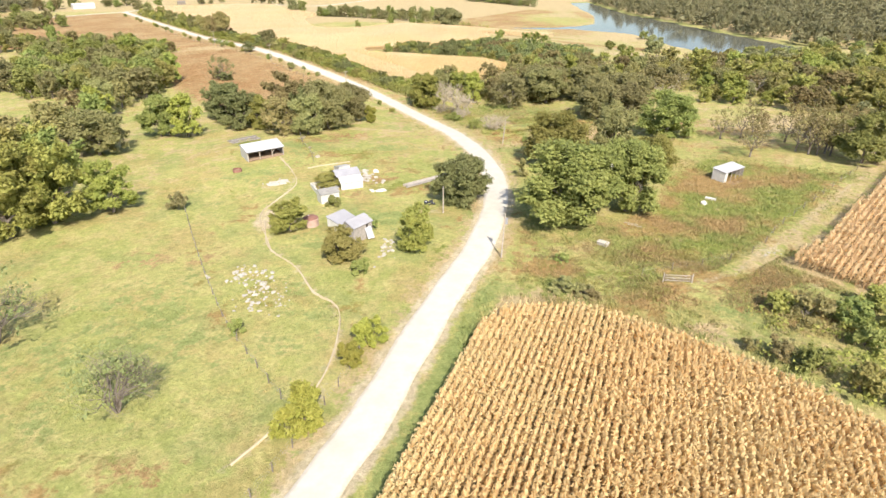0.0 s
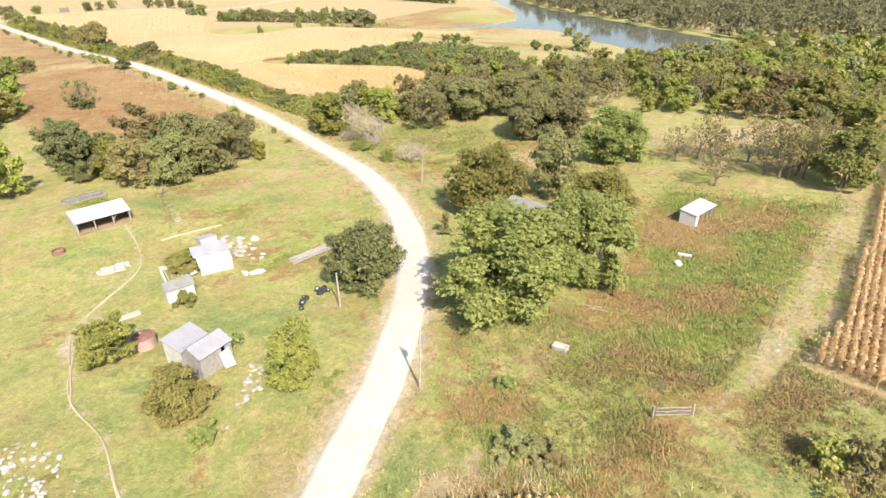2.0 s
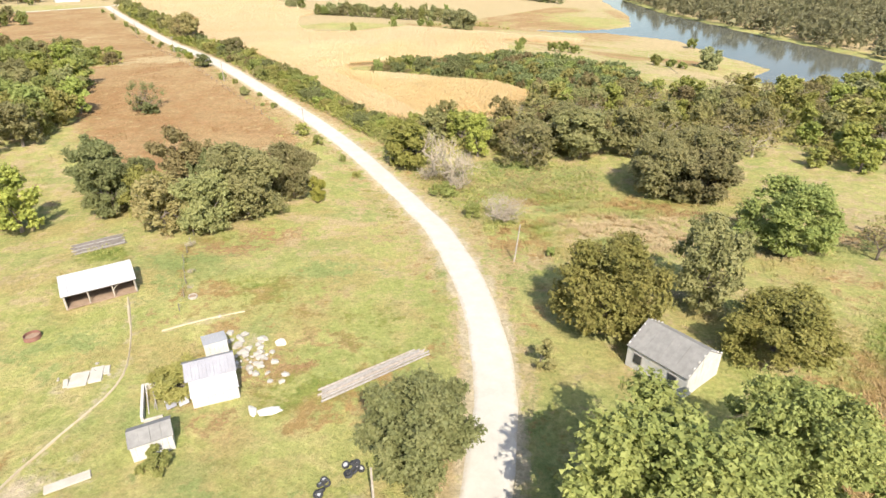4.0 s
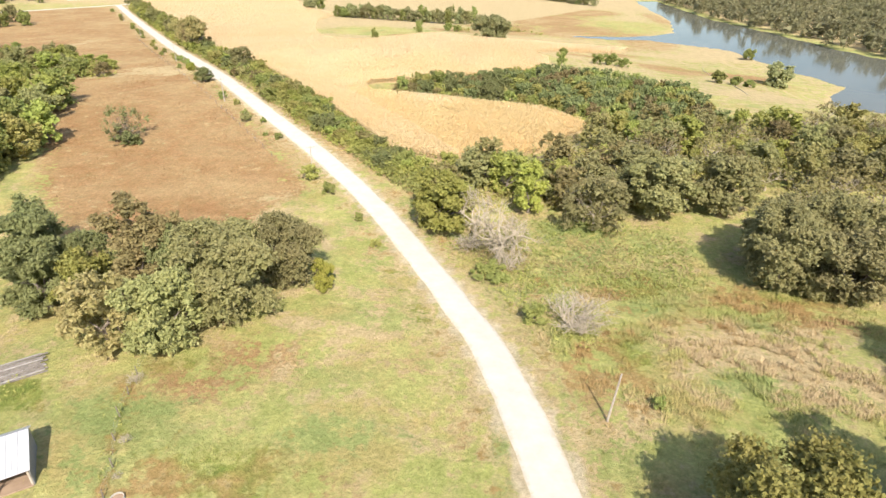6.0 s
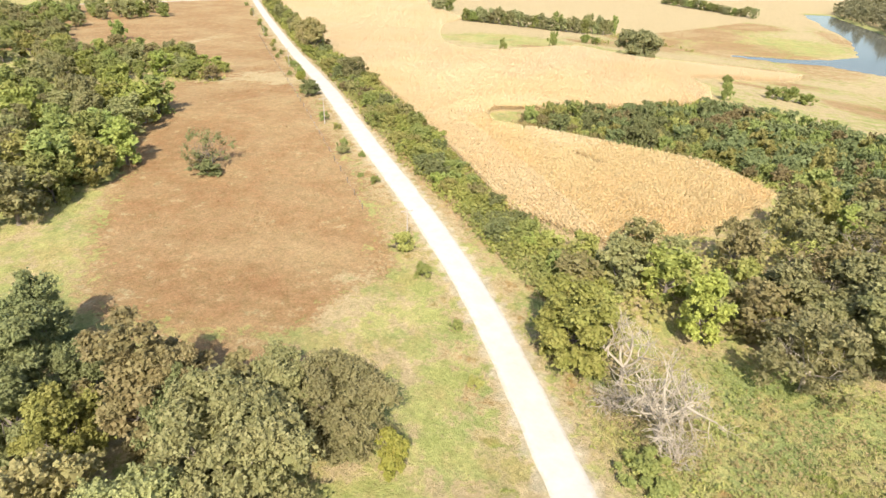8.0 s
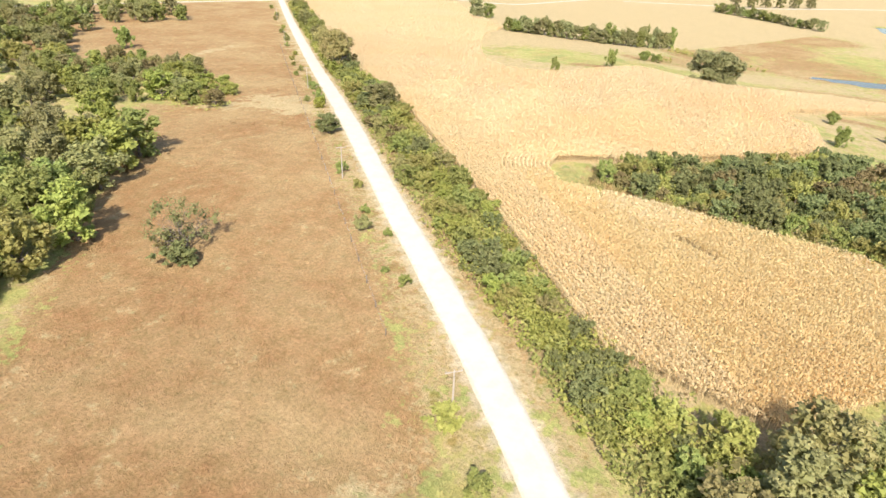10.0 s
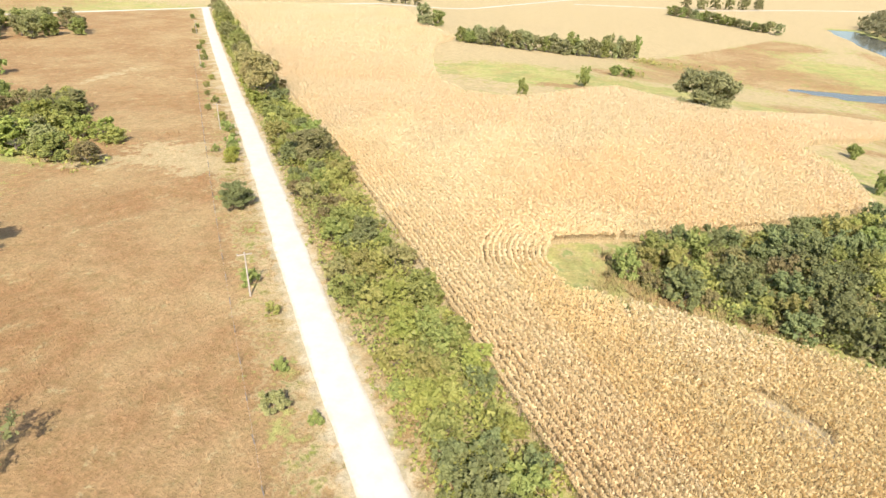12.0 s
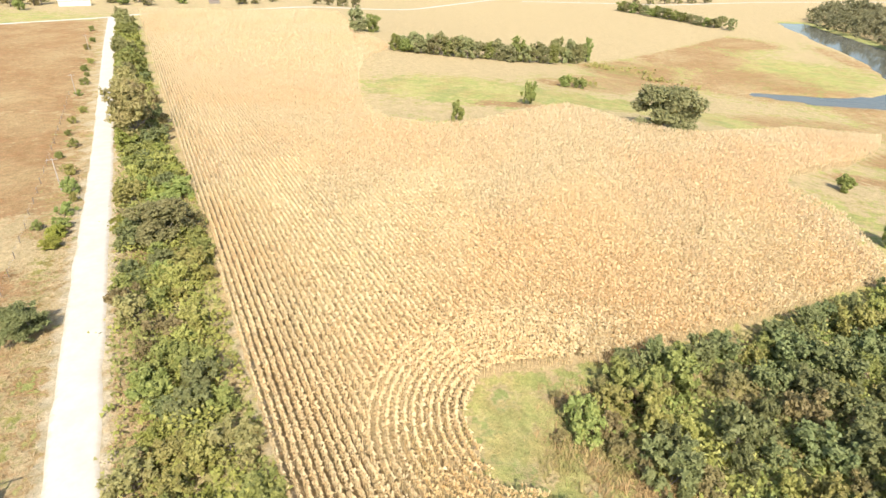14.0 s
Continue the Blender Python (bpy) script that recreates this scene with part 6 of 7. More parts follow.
# long open-fronted cattle shed
shed = thing("cattle_shed", "long white-roofed open-fronted cattle shed in the pasture", "shed", -41.2, 125.2, 35)
roof_run(shed, -4.3, 4.3, [(-2.8, 1.98), (1.6, 2.85), (2.7, 2.3)], M_TIN)
board_wall(shed, (-4.1, 2.5), (4.1, 2.5), -0.2, 2.3, 2.3, M_DARKBOARD)
board_wall(shed, (-4.1, -2.4), (-4.1, 1.5), -0.2, 1.95, 2.74, M_TIN, "wall_sheet", 0.9)
board_wall(shed, (-4.1, 1.5), (-4.1, 2.5), -0.2, 2.74, 2.3, M_TIN, "wall_sheet", 0.9)
board_wall(shed, (4.1, -2.4), (4.1, 1.5), -0.2, 1.95, 2.74, M_GALV, "wall_sheet", 0.9)
board_wall(shed, (4.1, 1.5), (4.1, 2.5), -0.2, 2.74, 2.3, M_GALV, "wall_sheet", 0.9)
posts(shed, [(x, -2.4, -0.3, 1.98) for x in (-3.98, -1.4, 1.4, 3.98)], 0.16, M_POLE)
part("beam", box(bmesh.new(), (8.1, 0.10, 0.24), (0, -2.52, 1.86), bevel=0.01), M_POLE, shed)
part("brace", tube(bmesh.new(), (1.4, -2.5, 1.0), (2.2, -2.5, 1.85), 0.05, 0.05, 5), M_POLE, shed)
part("dirt_floor", box(bmesh.new(), (8.0, 5.2, 0.14), (0, 0, 0.0), bevel=0.02), M_SOIL, shed)

# white-roofed barn with a lean-to, half of it fallen in
barn = thing("barn", "old barn with white metal roof, half collapsed", "barn", -19.6, 108.4, 26)
barn.matrix_basis = barn.matrix_basis @ Matrix.Diagonal((0.80, 0.9, 0.72, 1))
roof_run(barn, -2.6, 3.2, [(-3.0, 2.1), (-1.2, 3.3)], M_TIN)
roof_run(barn, -3.0, 3.3, [(-1.3, 3.42), (1.2, 4.5)], M_PALE, 0.9)
roof_run(barn, -3.2, 3.3, [(1.2, 4.5), (2.8, 3.4)], M_GALV, 0.9)
board_wall(barn, (3.1, -2.8), (3.1, 1.2), -0.2, 2.1, 4.35, M_BOARD)
board_wall(barn, (3.1, 1.2), (3.1, 2.6), -0.2, 4.35, 3.4, M_BOARD)
board_wall(barn, (-2.5, -2.9), (3.1, -2.9), -0.2, 1.95, 1.95, M_WHITE)
board_wall(barn, (-3.1, 2.7), (3.1, 2.7), -0.2, 3.3, 3.3, M_BOARD)
posts(barn, [(-2.5, -1.2, -0.2, 3.2), (-2.8, 1.1, -0.2, 4.2), (-3.1, 2.6, -0.2, 3.3)], 0.18, M_POLE)
part("foundation_wall", box(bmesh.new(), (0.35, 5.6, 1.5), (-8.4, 0.0, 0.45), (0, 3, 0), 0.05), M_WHITE, barn, "white-washed stone end wall still standing")
for k in range(5):
    part("foundation_wall", box(bmesh.new(), (1.3, 0.3, 1.5 - 0.5 * abs(math.sin(k * 2.1))), (-7.9 + 1.2 * k, 2.9, 0.35), (0, 2 * math.sin(k), 0), 0.05), M_CONCRETE, barn)
part("foundation_wall", box(bmesh.new(), (2.2, 0.3, 0.8), (-7.2, -2.9, 0.2), (0, 0, 0), 0.05), M_CONCRETE, barn)
part("rubble_bed", box(bmesh.new(), (5.0, 5.2, 0.16), (-5.8, -0.1, 0.02), (0, 0, 0), 0.03), M_BOARD, barn, "grey fallen boards and earth")
for k in range(9):
    part("rafter", tube(bmesh.new(), (-8.0 + 0.65 * k, 2.6, 1.1 - 0.08 * k), (-7.7 + 0.55 * k + 0.5 * math.sin(k * 2.2), -1.8 + 0.35 * (k % 4), 0.25), 0.08, 0.06, 5), M_BOARD if k % 3 else M_WHITE, barn)
for k in range(6):
    part("fallen_sheet", slab(bmesh.new(), [(-5.6 + 0.5 * k, -2.2 + 0.6 * (k % 3), 0.5), (-4.4 + 0.5 * k, -2.0 + 0.6 * (k % 3), 0.62), (-4.7 + 0.5 * k, -0.8 + 0.6 * (k % 3), 0.85), (-5.8 + 0.5 * k, -0.9 + 0.6 * (k % 3), 0.6)], 0.04), M_TIN if k % 2 else M_PALE, barn)
annex = thing("lean_to", "small white metal lean-to behind the barn", "shed", -21.5, 114.3, 31)
roof_run(annex, -1.3, 1.3, [(-1.7, 2.5), (1.5, 1.7)], M_TIN)
board_wall(annex, (-1.2, -1.6), (-1.2, 1.4), -0.2, 2.4, 1.65, M_WHITE)
board_wall(annex, (1.2, -1.6), (1.2, 1.4), -0.2, 2.4, 1.65, M_WHITE)
board_wall(annex, (-1.2, -1.6), (1.2, -1.6), -0.2, 2.4, 2.4, M_WHITE)
board_wall(annex, (-1.2, 1.4), (1.2, 1.4), -0.2, 1.65, 1.65, M_WHITE)

# low shed with pale walls
low = thing("low_shed", "low shed with grey roof and pale walls", "shed", -21.9, 100.2, 30)
roof_run(low, -1.9, 1.9, [(-1.3, 1.9), (0.2, 2.6), (1.4, 2.0)], M_SHINGLE, 1.9, 0.07)
for a, b, za, zb in (((-1.75, -1.15), (1.75, -1.15), 1.85, 1.85), ((-1.75, 1.25), (1.75, 1.25), 1.95, 1.95), ((-1.75, -1.15), (-1.75, 0.2), 1.85, 2.45), ((-1.75, 0.2), (-1.75, 1.25), 2.45, 1.95),
                     ((1.75, -1.15), (1.75, 0.2), 1.85, 2.45), ((1.75, 0.2), (1.75, 1.25), 2.45, 1.95)):
    board_wall(low, a, b, -0.2, za, zb, M_WHITE)

# a pair of sheds set side by side
back_shed = thing("shed", "weathered shed with pale metal roof", "shed", -17.0, 86.0, 52, group="pair of sheds")
roof_run(back_shed, -2.0, 2.0, [(-1.7, 2.6), (1.6, 3.3)], M_PALE, 0.8)
board_wall(back_shed, (-1.85, 1.45), (1.85, 1.45), -0.2, 3.2, 3.2, M_BOARD)
board_wall(back_shed, (-1.85, -1.5), (-1.85, 1.45), -0.2, 2.55, 3.2, M_WHITE, "wall_sheet", 0.8)
board_wall(back_shed, (1.85, -1.5), (1.85, 1.45), -0.2, 2.55, 3.2, M_BOARD)
board_wall(back_shed, (-1.85, -1.55), (1.85, -1.55), -0.2, 2.5, 2.5, M_BOARD)
front_shed = thing("shed", "weathered board shed with pale roof and lifted sheeting", "shed", -14.05, 84.1, 52, group="pair of sheds")
roof_run(front_shed, -2.2, 2.2, [(-1.3, 2.7), (0.6, 3.6), (1.2, 3.3)], M_PALE, 0.8)
board_wall(front_shed, (-2.05, -1.05), (2.05, -1.05), -0.2, 2.7, 2.7, M_BOARD, skip=(6,))
board_wall(front_shed, (-2.05, 1.1), (2.05, 1.1), -0.2, 3.2, 3.2, M_BOARD)
board_wall(front_shed, (-2.05, -1.05), (-2.05, 1.1), -0.2, 2.7, 3.3, M_BOARD)
board_wall(front_shed, (2.05, -1.05), (2.05, 1.1), -0.2, 2.7, 3.3, M_BOARD)
part("loose_sheet", slab(bmesh.new(), [(0.3, -1.15, 1.9), (1.6, -1.15, 2.0), (1.3, -2.3, 0.25), (0.1, -2.0, 0.35)], 0.04), M_TIN, front_shed, "pale roofing sheet leaning on the wall")

# low loafing shed over the road
loaf = thing("loafing_shed", "small white-roofed open-sided animal shed in weeds", "shed", 57.9, 111.2, 34)
roof_run(loaf, -3.4, 3.4, [(-1.55, 2.15), (1.5, 2.55)], M_TIN)
board_wall(loaf, (-3.25, 1.35), (3.25, 1.35), -0.3, 2.45, 2.45, M_BOARD)
board_wall(loaf, (-3.25, -1.4), (-3.25, 1.35), -0.3, 2.1, 2.45, M_WHITE, "wall_sheet", 0.9)
board_wall(loaf, (3.25, -1.4), (3.25, 1.35), -0.3, 2.1, 2.45, M_BOARD)
board_wall(loaf, (-3.25, -1.4), (-2.4, -1.4), -0.3, 2.1, 2.1, M_WHITE, "wall_sheet", 0.9)
posts(loaf, [(x, -1.4, -0.3, 2.1) for x in (-1.0, 0.6, 2.0)], 0.12, M_POLE)
part("dirt_floor", box(bmesh.new(), (6.3, 4.4, 0.14), (0.5, -0.9, -0.02), bevel=0.02), M_SOIL, loaf, "bare reddish soil")

# house behind the maples
house = thing("house", "small old house with grey shingle roof and cream walls", "house", 30.0, 113.6, -50)
roof_run(house, -3.7, 3.7, [(-3.4, 2.75), (0.0, 4.8), (3.4, 2.75)], M_SHINGLE, 2.1, 0.1, "roof_panel")
for a, b, za, zb in (((-3.6, -3.2), (3.6, -3.2), 2.8, 2.8), ((-3.6, 3.2), (3.6, 3.2), 2.8, 2.8), ((-3.6, -3.2), (-3.6, 0), 2.85, 4.7), ((-3.6, 0), (-3.6, 3.2), 4.7, 2.85),
                     ((3.6, -3.2), (3.6, 0), 2.85, 4.7), ((3.6, 0), (3.6, 3.2), 4.7, 2.85)):
    board_wall(house, a, b, -0.2, za, zb, M_WHITE, "wall_board", 0.9, 0.12)
for x in (-2.2, 2.0):
    w = part("window", box(bmesh.new(), (1.1, 0.10, 1.3), (x, -3.28, 1.6), bevel=0.02), M_BOARD, house)
    part("pane", box(bmesh.new(), (0.9, 0.03, 1.1), (x, -3.35, 1.6)), M_GLASS, w)

# round clay-tile bin with a rusty cap
silo = thing("tile_bin", "low round clay-tile bin with rusty red lid", "silo", -22.9, 89.3)
for k in range(5):
    bm = bmesh.new()
    ring = bmesh.ops.create_cone(bm, cap_ends=False, segments=26, radius1=1.25, radius2=1.25, depth=0.25)["verts"]
    bmesh.ops.solidify(bm, geom=bm.faces[:], thickness=0.14)
    bmesh.ops.transform(bm, matrix=pose(0, 0, 0.11 + 0.27 * k, 0, 0, 7 * k), verts=bm.verts)
    part("tile_course", bm, M_TILE, silo)
bm = bmesh.new()
bmesh.ops.create_cone(bm, cap_ends=True, segments=26, radius1=1.3, radius2=0.45, depth=0.28)
bmesh.ops.transform(bm, matrix=pose(0, 0, 1.5, 4, 3, 0), verts=bm.verts)
part("lid", bm, M_RUST, silo, "rusty red metal lid")
part("hatch", box(bmesh.new(), (0.5, 0.16, 0.05), (-0.3, 0.35, 1.64), (6, 4, 10), 0.01), M_TIN, silo)

# poles and planks in a long stack
stack = thing("pole_stack", "long stack of bleached wooden poles on the grass", "lumber", -2.7, 111.7, 37.4)
for k in range(9):
    row, lift = (k if k < 6 else k - 5.5), (0.16 if k < 6 else 0.42)
    a = 6.9 - 0.9 * ((k * 37) % 10) / 10
    part("pole", tube(bmesh.new(), (-a, -0.9 + 0.36 * row, lift), (6.6 - 0.5 * (k % 3), -0.85 + 0.33 * row, lift + 0.02), 0.13, 0.10, 7), M_POLE if k % 2 else M_BOARD, stack)
boards = thing("board_pile", "pile of dark weathered boards lying in weeds", "lumber", -50.0, 139.4, 38)
for k in range(17):
    part("board", box(bmesh.new(), (7.4 - 0.5 * (k % 3), 0.2, 0.09), (0.3 * math.sin(k * 3.1), -1.9 + 0.235 * k, 0.16 + 0.05 * (k % 2)), (0, 0, 2.0 * math.sin(k * 1.7)), 0.01), M_BOARD if k % 5 == 1 else M_DARKBOARD, boards)


def rail_gate(x, y, turn, long):
    gate = thing("rail_gate", "weathered brown rail gate across a grassy gap", "gate", x, y, turn)
    for k in (-1, 1):
        part("gate_post", tube(bmesh.new(), (k * (long / 2 + 0.15), 0, -0.4), (k * (long / 2 + 0.15), 0.03 * k, 1.5), 0.09, 0.08, 8), M_POLE, gate)
        part("stile", box(bmesh.new(), (0.1, 0.05, 1.1), (k * (long / 2 - 0.05), 0, 0.75), bevel=0.01), M_BARK, gate)
    for k in range(5):
        part("rail", box(bmesh.new(), (long - 0.2, 0.04, 0.09), (0, 0, 0.30 + 0.22 * k), (0, 0.4 * math.sin(k), 0), 0.008), M_BARK if k % 2 else M_POLE, gate)
    part("brace", tube(bmesh.new(), (-long / 2 + 0.1, 0.04, 0.28), (long / 2 - 0.1, 0.04, 1.2), 0.03, 0.03, 5), M_POLE, gate)


rail_gate(32.3, 68.9, -6, 3.6)


# ---- small things ----
def stone_mesh(seed):
    r = np.random.default_rng(seed)
    bm = bmesh.new()
    bmesh.ops.create_icosphere(bm, subdivisions=1, radius=0.5)
    for v in bm.verts:
        v.co *= 0.75 + 0.5 * r.random()
        v.co.z *= 0.6
    me = bpy.data.meshes.new("stone")
    bm.to_mesh(me)
    bm.free()
    me.materials.append(M_STONE)
    return me


STONES = [stone_mesh(k) for k in range(5)]


def stone_pile(x, y, sx, sy, count, size, label, turn=0.0):
    pile = thing("stone_pile", label, "stones", x, y, turn)
    base = height(x, y)
    rot = Matrix.Rotation(radians(turn), 3, "Z")
    for k in range(count):
        p = Vector((rng.normal(0, sx), rng.normal(0, sy), 0))
        g = rot @ p
        ob = new("stone", STONES[k % 5])
        ob.parent = pile
        s = size * rng.uniform(0.5, 1.5)
        ob.matrix_basis = pose(p.x, p.y, height(x + g.x, y + g.y) - base + s * 0.1, 0, 0, rng.uniform(0, 360)) @ Matrix.Diagonal((s, s * rng.uniform(0.6, 1), s * 0.8, 1))


stone_pile(-28.6, 71.8, 2.0, 1.3, 52, 0.58, "scattered pale limestone rubble in the pasture")
stone_pile(-25.6, 66.5, 1.1, 2.5, 52, 0.5, "scattered pale limestone rubble in the pasture")
stone_pile(-22.6, 65.0, 0.9, 2.2, 26, 0.32, "thin scatter of limestone in weeds")
stone_pile(-9.3, 80.4, 0.7, 2.0, 26, 0.6, "pale stone rubble below the shed")
stone_pile(-17.0, 113.6, 2.6, 1.2, 64, 0.85, "white rubble and broken boards beside the barn", -52)
stone_pile(-33.6, 109.6, 1.5, 0.9, 18, 0.45, "broken pale concrete in the yard", 25)
stone_pile(49.5, 77.3, 1.6, 0.4, 12, 0.45, "pale stones at the corn's corner", 20)

slab_thing = thing("concrete_slab", "long broken concrete slab in the yard", "slab", -27.6, 96.0, 33)
part("slab", box(bmesh.new(), (3.6, 1.0, 0.2), (0, 0, 0.05), bevel=0.04), M_CONCRETE, slab_thing)
pad = thing("concrete_slab", "broken concrete floor in the yard", "slab", -33.6, 109.2, 24)
for k, (x, y, sx, sy) in enumerate(((-0.9, 0.1, 1.8, 2.4), (0.75, 0.3, 1.3, 2.7), (1.75, 0.7, 0.6, 1.5), (-2.1, -0.2, 0.5, 1.4))):
    part("slab", box(bmesh.new(), (sx, sy, 0.2), (x, y, 0.05 + 0.02 * k), (0, 0, 3 * k - 4), 0.04), M_CONCRETE, pad)


def tyre_mesh():
    bm = bmesh.new()
    prof = [(0.20, -0.10), (0.34, -0.11), (0.37, -0.05), (0.37, 0.05), (0.34, 0.11), (0.20, 0.10)]
    rings = [[bm.verts.new((r * math.cos(a), r * math.sin(a), z)) for r, z in prof] for a in np.arange(14) * 2 * math.pi / 14]
    for i in range(14):
        for j in range(6):
            bm.faces.new((rings[i][j], rings[(i + 1) % 14][j], rings[(i + 1) % 14][(j + 1) % 6], rings[i][(j + 1) % 6]))
    me = bpy.data.meshes.new("tyre")
    bm.to_mesh(me)
    bm.free()
    me.materials.append(M_RUBBER)
    return me


TYRE = tyre_mesh()
RIM = bmesh.new()
bmesh.ops.create_cone(RIM, cap_ends=True, segments=12, radius1=0.20, radius2=0.20, depth=0.12)
rim_mesh = bpy.data.meshes.new("rim")
RIM.to_mesh(rim_mesh)
RIM.free()
rim_mesh.materials.append(M_TIN)
for cx0, cy0, count in ((-5.1, 95.9, 9), (-3.0, 98.3, 10)):
    for k in range(count):
        x, y = cx0 + rng.normal(0, 0.6), cy0 + rng.normal(0, 0.45)
        t = thing("tyre", "worn black tyre thrown on a heap", "tyre", x, y, rng.uniform(0, 360), 0.14 + 0.12 * (k % 3), "heap of tyres")
        t.matrix_basis = t.matrix_basis @ pose(0, 0, 0, rng.uniform(-35, 35), rng.uniform(-30, 30), 0)
        mesh_part("tread", TYRE, t)
        if k % 2:
            mesh_part("rim", rim_mesh, t, "pale metal wheel rim")


def crumpled(name, label, x, y, sx, sy, sz, turn, mat):
    """A crumpled heap of sheeting."""
    r = np.random.default_rng(int(abs(x * 10)) + 3)
    bm = bmesh.new()
    bmesh.ops.create_icosphere(bm, subdivisions=2, radius=0.5)
    for v in bm.verts:
        v.co *= 0.8 + 0.45 * r.random()
        v.co.z = max(v.co.z, -0.15)
    bmesh.ops.scale(bm, vec=(sx, sy, sz), verts=bm.verts)
    ob = thing(name, label, "debris", x, y, turn)
    part("sheeting", bm, mat, ob)


crumpled("tarp", "crumpled white sheeting on the lawn", -12.6, 105.2, 2.6, 1.0, 0.8, 20, M_WHITE)
crumpled("tarp", "crumpled white sheeting on the lawn", -14.3, 105.2, 0.8, 1.8, 0.8, 30, M_WHITE)
crumpled("old_appliance", "white dumped appliance in the grass", -14.7, 116.4, 1.2, 1.0, 1.3, 15, M_WHITE)
crumpled("salvage", "white dumped bucket in the weeds", 47.6, 97.4, 1.2, 1.2, 1.1, 0, M_WHITE)
trough = thing("trough", "white trough lying in the weeds", "trough", 49.6, 99.4, -35)
part("basin", box(bmesh.new(), (1.9, 0.5, 0.4), (0, 0, 0.22), bevel=0.06), M_WHITE, trough)
crate = thing("stone_trough", "pale concrete trough in the weeds by the drive", "trough", 24.9, 80.8, -40)
part("basin", box(bmesh.new(), (1.7, 1.0, 0.55), (0, 0, 0.25), bevel=0.05), M_STONE, crate)
part("rim", box(bmesh.new(), (1.76, 1.06, 0.10), (0, 0, 0.56), bevel=0.03), M_CONCRETE, crate)


def ring_thing(name, label, x, y, radius, tall, mat):
    ob = thing(name, label, "feeder", x, y)
    bm = bmesh.new()
    bmesh.ops.create_cone(bm, cap_ends=False, segments=20, radius1=radius, radius2=radius * 0.96, depth=tall)
    bmesh.ops.solidify(bm, geom=bm.faces[:], thickness=0.05)
    bmesh.ops.translate(bm, vec=(0, 0, tall / 2), verts=bm.verts)
    part("band", bm, mat, ob)
    bm = bmesh.new()
    bmesh.ops.create_cone(bm, cap_ends=True, segments=20, radius1=radius * 0.95, radius2=radius * 0.95, depth=0.06)
    bmesh.ops.translate(bm, vec=(0, 0, tall * 0.35), verts=bm.verts)
    part("bottom", bm, M_SOIL, ob)


ring_thing("hay_ring", "rusty red hay feeder ring in the pasture", -43.9, 115.4, 0.95, 0.6, M_RUST)
ring_thing("stock_tank", "round pale stock tank in the pasture", -28.8, 124.9, 0.6, 0.35, M_STONE)
for x, y, turn in ((32.0, 87.7, -35), (31.6, 88.6, -30)):
    lg = thing("log", "grey fallen rail in the weeds", "log", x, y, turn)
    part("trunk", tube(bmesh.new(), (-1.2, 0, 0.15), (1.2, 0, 0.2), 0.09, 0.07, 7), M_DEADWOOD, lg)


def utility_pole(x, y, tall, turn, arm=True, lean=0.0, can=False):
    ob = thing("utility_pole", "weathered wooden utility pole beside the road", "utility pole", x, y, turn, group="utility poles along the road")
    ob.matrix_basis = ob.matrix_basis @ pose(0, 0, 0, 0, lean, 0)
    part("pole", tube(bmesh.new(), (0, 0, -0.4), (0, 0, tall), 0.14, 0.09, 8), M_POLE, ob)
    if arm:
        a = part("crossarm", box(bmesh.new(), (1.9, 0.10, 0.12), (0, 0.1, tall - 0.35), bevel=0.01), M_POLE, ob)
        for k in (-0.85, 0.0, 0.85):
            part("insulator", tube(bmesh.new(), (k, 0.1, tall - 0.29), (k, 0.1, tall - 0.16), 0.04, 0.03, 6), M_GALV, a)
    if can:
        part("transformer", tube(bmesh.new(), (0.28, 0, tall - 1.7), (0.28, 0, tall - 0.8), 0.22, 0.22, 10), M_GALV, ob)


utility_pole(8.5, 76.9, 7.2, 20, False, 3, True)
utility_pole(-0.3, 94.2, 5.0, 0, False)
utility_pole(14.5, 138.9, 6.3, 0, False, 5)
for x, y in ((-34.0, 203.4), (-73.6, 253.6), (-121.7, 320.5), (-175.8, 390.8), (-226.9, 461.5)):
    utility_pole(x, y, 6.6, 36)


def fence_line(points, gap, label, tall=1.25, wires=3):
    line = spline(points, 0.5)
    run = np.concatenate([[0], np.cumsum(np.hypot(*np.diff(line, axis=0).T))])
    at = np.arange(0, run[-1], gap)
    px0, py0 = np.interp(at, run, line[:, 0]), np.interp(at, run, line[:, 1])
    ob = thing("fence", label, "fence", px0[0], py0[0], 0, z=0)
    tops = []
    for x, y in zip(px0, py0):
        z = height(x, y)
        lx, ly = rng.normal(0, 0.06, 2)
        lo = (x - px0[0], y - py0[0], z - 0.3)
        hi = (x - px0[0] + lx, y - py0[0] + ly, z + tall * rng.uniform(0.85, 1.1))
        part("post", tube(bmesh.new(), lo, hi, 0.07, 0.055, 6), M_BARK, ob)
        tops.append((lo[0], lo[1], z))
    for k in range(wires):
        bm = bmesh.new()
        for a, b in zip(tops[:-1], tops[1:]):
            h = tall * (0.35 + 0.28 * k)
            tube(bm, (a[0], a[1], a[2] + h), (b[0], b[1], b[2] + h), 0.006, 0.006, 3)
        part("wire", bm, M_GALV, ob)


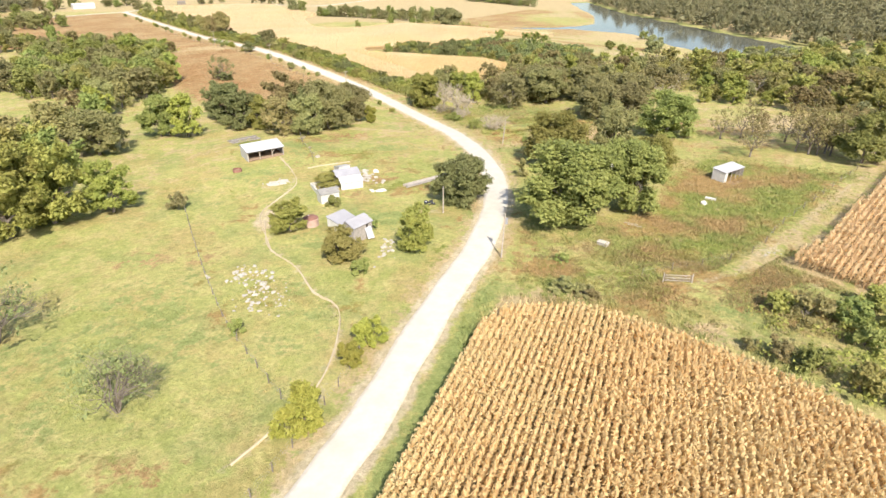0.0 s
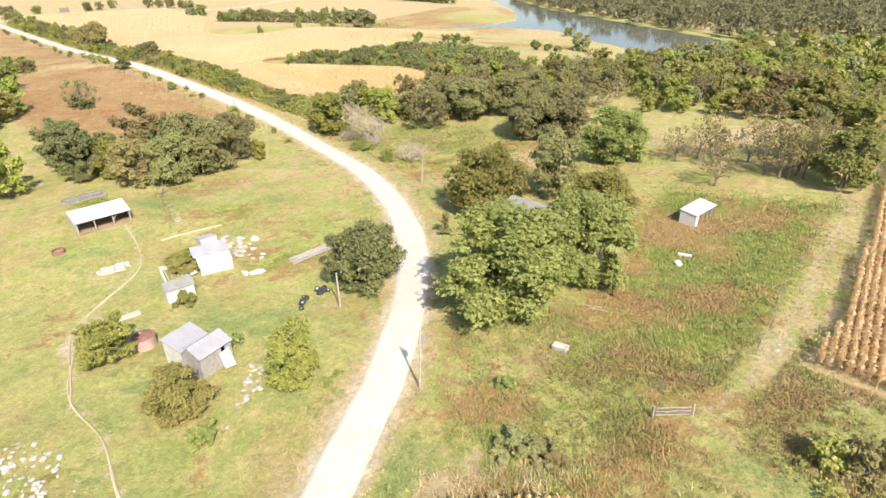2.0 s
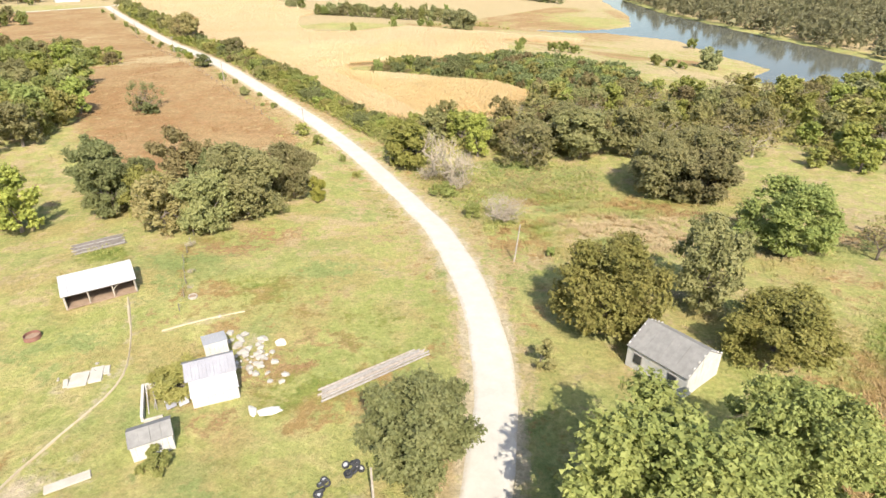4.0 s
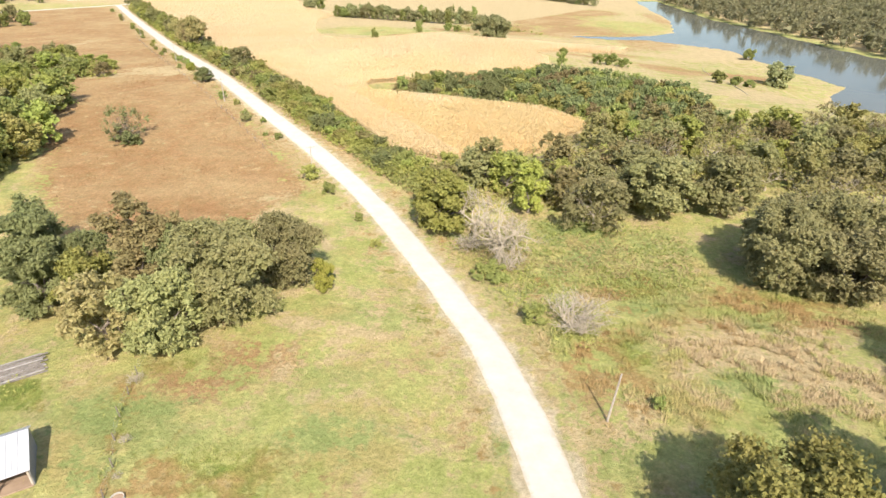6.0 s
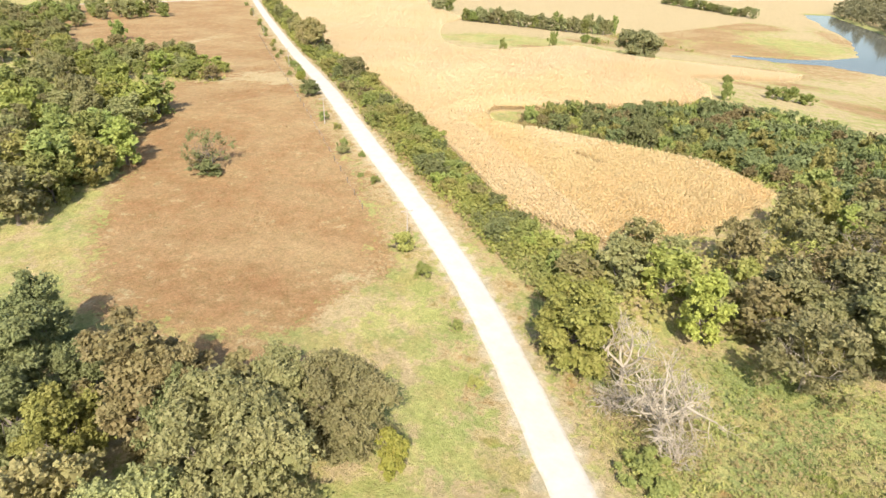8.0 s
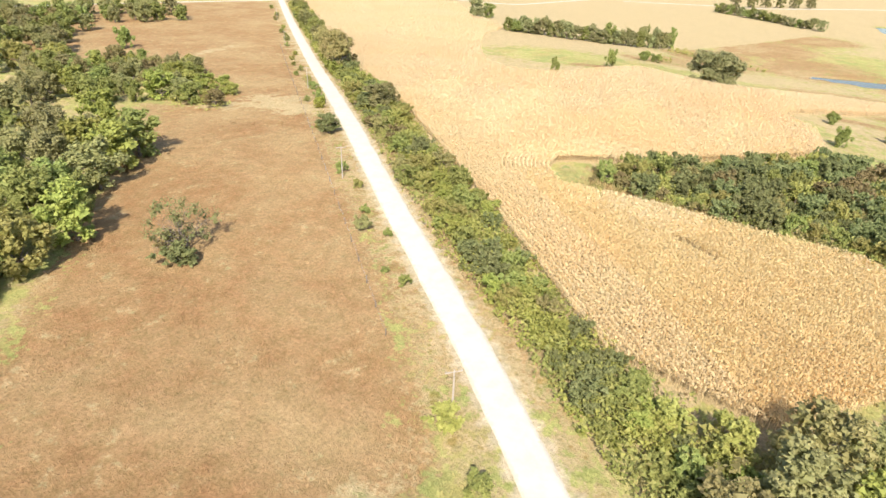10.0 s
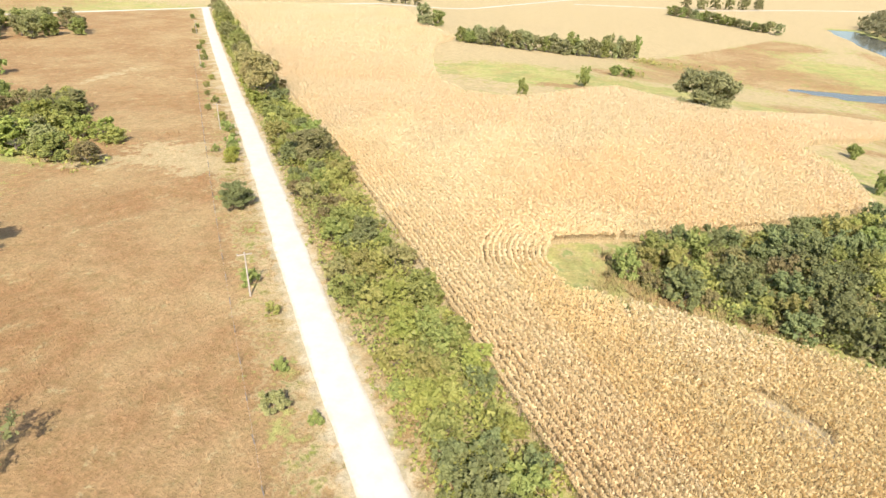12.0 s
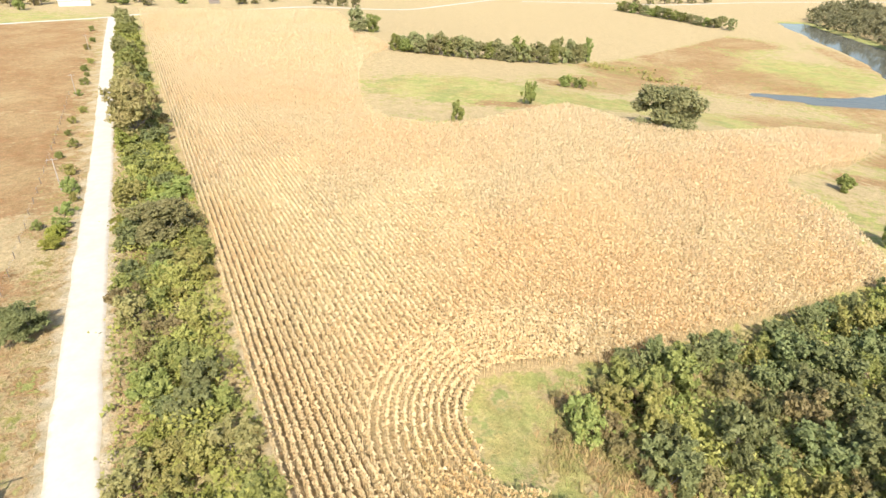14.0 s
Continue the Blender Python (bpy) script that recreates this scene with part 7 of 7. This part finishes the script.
fence_line([(-19, 28), (-16.1, 34.7), (-12.2, 45.3), (-8.3, 59.5)], 3.0, "wooden posts and wire along the road")
fence_line([(-46.8, 95), (-41.8, 85.2), (-35.8, 73.9), (-32.2, 67.5), (-29.0, 62), (-26.2, 57.5), (-22.3, 52.5), (-15, 43)], 3.2, "weathered posts and wire across the pasture")
fence_line([(-29, 121.5), (-31, 128), (-34, 134), (-37.5, 146)], 3.4, "old leaning posts and wire in the pasture")
fence_line([(28, 71), (46, 77), (58, 89), (88, 116)], 5.0, "thin posts and wire round the weed field")
fence_line([(-46, 213), (-84, 263), (-130, 325), (-180, 393)], 6.0, "thin posts and wire along the russet field")
for x, y, tall in ((-35.6, 139.5, 2.4), (-31.5, 131, 1.6), (-30.0, 127, 1.2)):
    plant("dead_bush", x, y, tall * 0.6, tall, "dead brush on the old fence")

fx, fy = scatter(7000, -56, -26, 120, 148)
ok = (line_dist(fx, fy, [(-29, 121.5), (-31, 128), (-34, 134), (-37.5, 146)]) < np.abs(rng.normal(0, 0.8, len(fx)))) | (np.hypot((fx + 47.5) / 1.4, fy - 136.5) < rng.normal(2.2, 0.7, len(fx)))
brush("fence_weeds", fx[ok], fy[ok], 0.9, LEAVES["olive"], 0.15, "olive weeds along the old pasture fence")

# ---- the far farm at the crossroad ----
far_barn = thing("far_barn", "long white metal-roofed farm building at the crossroad", "barn", -356, 612, 42)
roof_run(far_barn, -10, 10, [(-5, 3.4), (0, 5.2), (5, 3.4)], M_TIN, 2.5)
for a, b, za, zb in (((-9.6, -4.6), (9.6, -4.6), 3.4, 3.4), ((-9.6, 4.6), (9.6, 4.6), 3.4, 3.4), ((-9.6, -4.6), (-9.6, 0), 3.4, 5.0), ((-9.6, 0), (-9.6, 4.6), 5.0, 3.4),
                     ((9.6, -4.6), (9.6, 0), 3.4, 5.0), ((9.6, 0), (9.6, 4.6), 5.0, 3.4)):
    board_wall(far_barn, a, b, -0.3, za, zb, M_WHITE, "wall_sheet", 2.4, 0.1)
for x, y, turn, s in ((-279, 661, 30, 1.0), (-262, 672, 30, 0.8)):
    hut = thing("far_shed", "small dark farm shed behind the crossroad", "shed", x, y, turn)
    roof_run(hut, -4 * s, 4 * s, [(-3, 2.6), (0, 3.9), (3, 2.6)], M_DARKBOARD, 2.0)
    for a, b, za, zb in (((-3.7 * s, -2.7), (3.7 * s, -2.7), 2.6, 2.6), ((-3.7 * s, 2.7), (3.7 * s, 2.7), 2.6, 2.6), ((-3.7 * s, -2.7), (-3.7 * s, 2.7), 2.6, 2.6), ((3.7 * s, -2.7), (3.7 * s, 2.7), 2.6, 2.6)):
        board_wall(hut, a, b, -0.3, za, zb, M_DARKBOARD, "wall_sheet", 1.8, 0.1)
for x, y in ((-386, 590), (-378, 601), (-372, 622), (-345, 634), (-330, 628), (-312, 630), (-300, 652), (-246, 690), (-392, 566), (-365, 575)):
    plant(("w_oak", "w_green", "w_brown")[int(rng.integers(3))], x, y, rng.uniform(7, 11), rng.uniform(8, 12), "trees round the far farm")
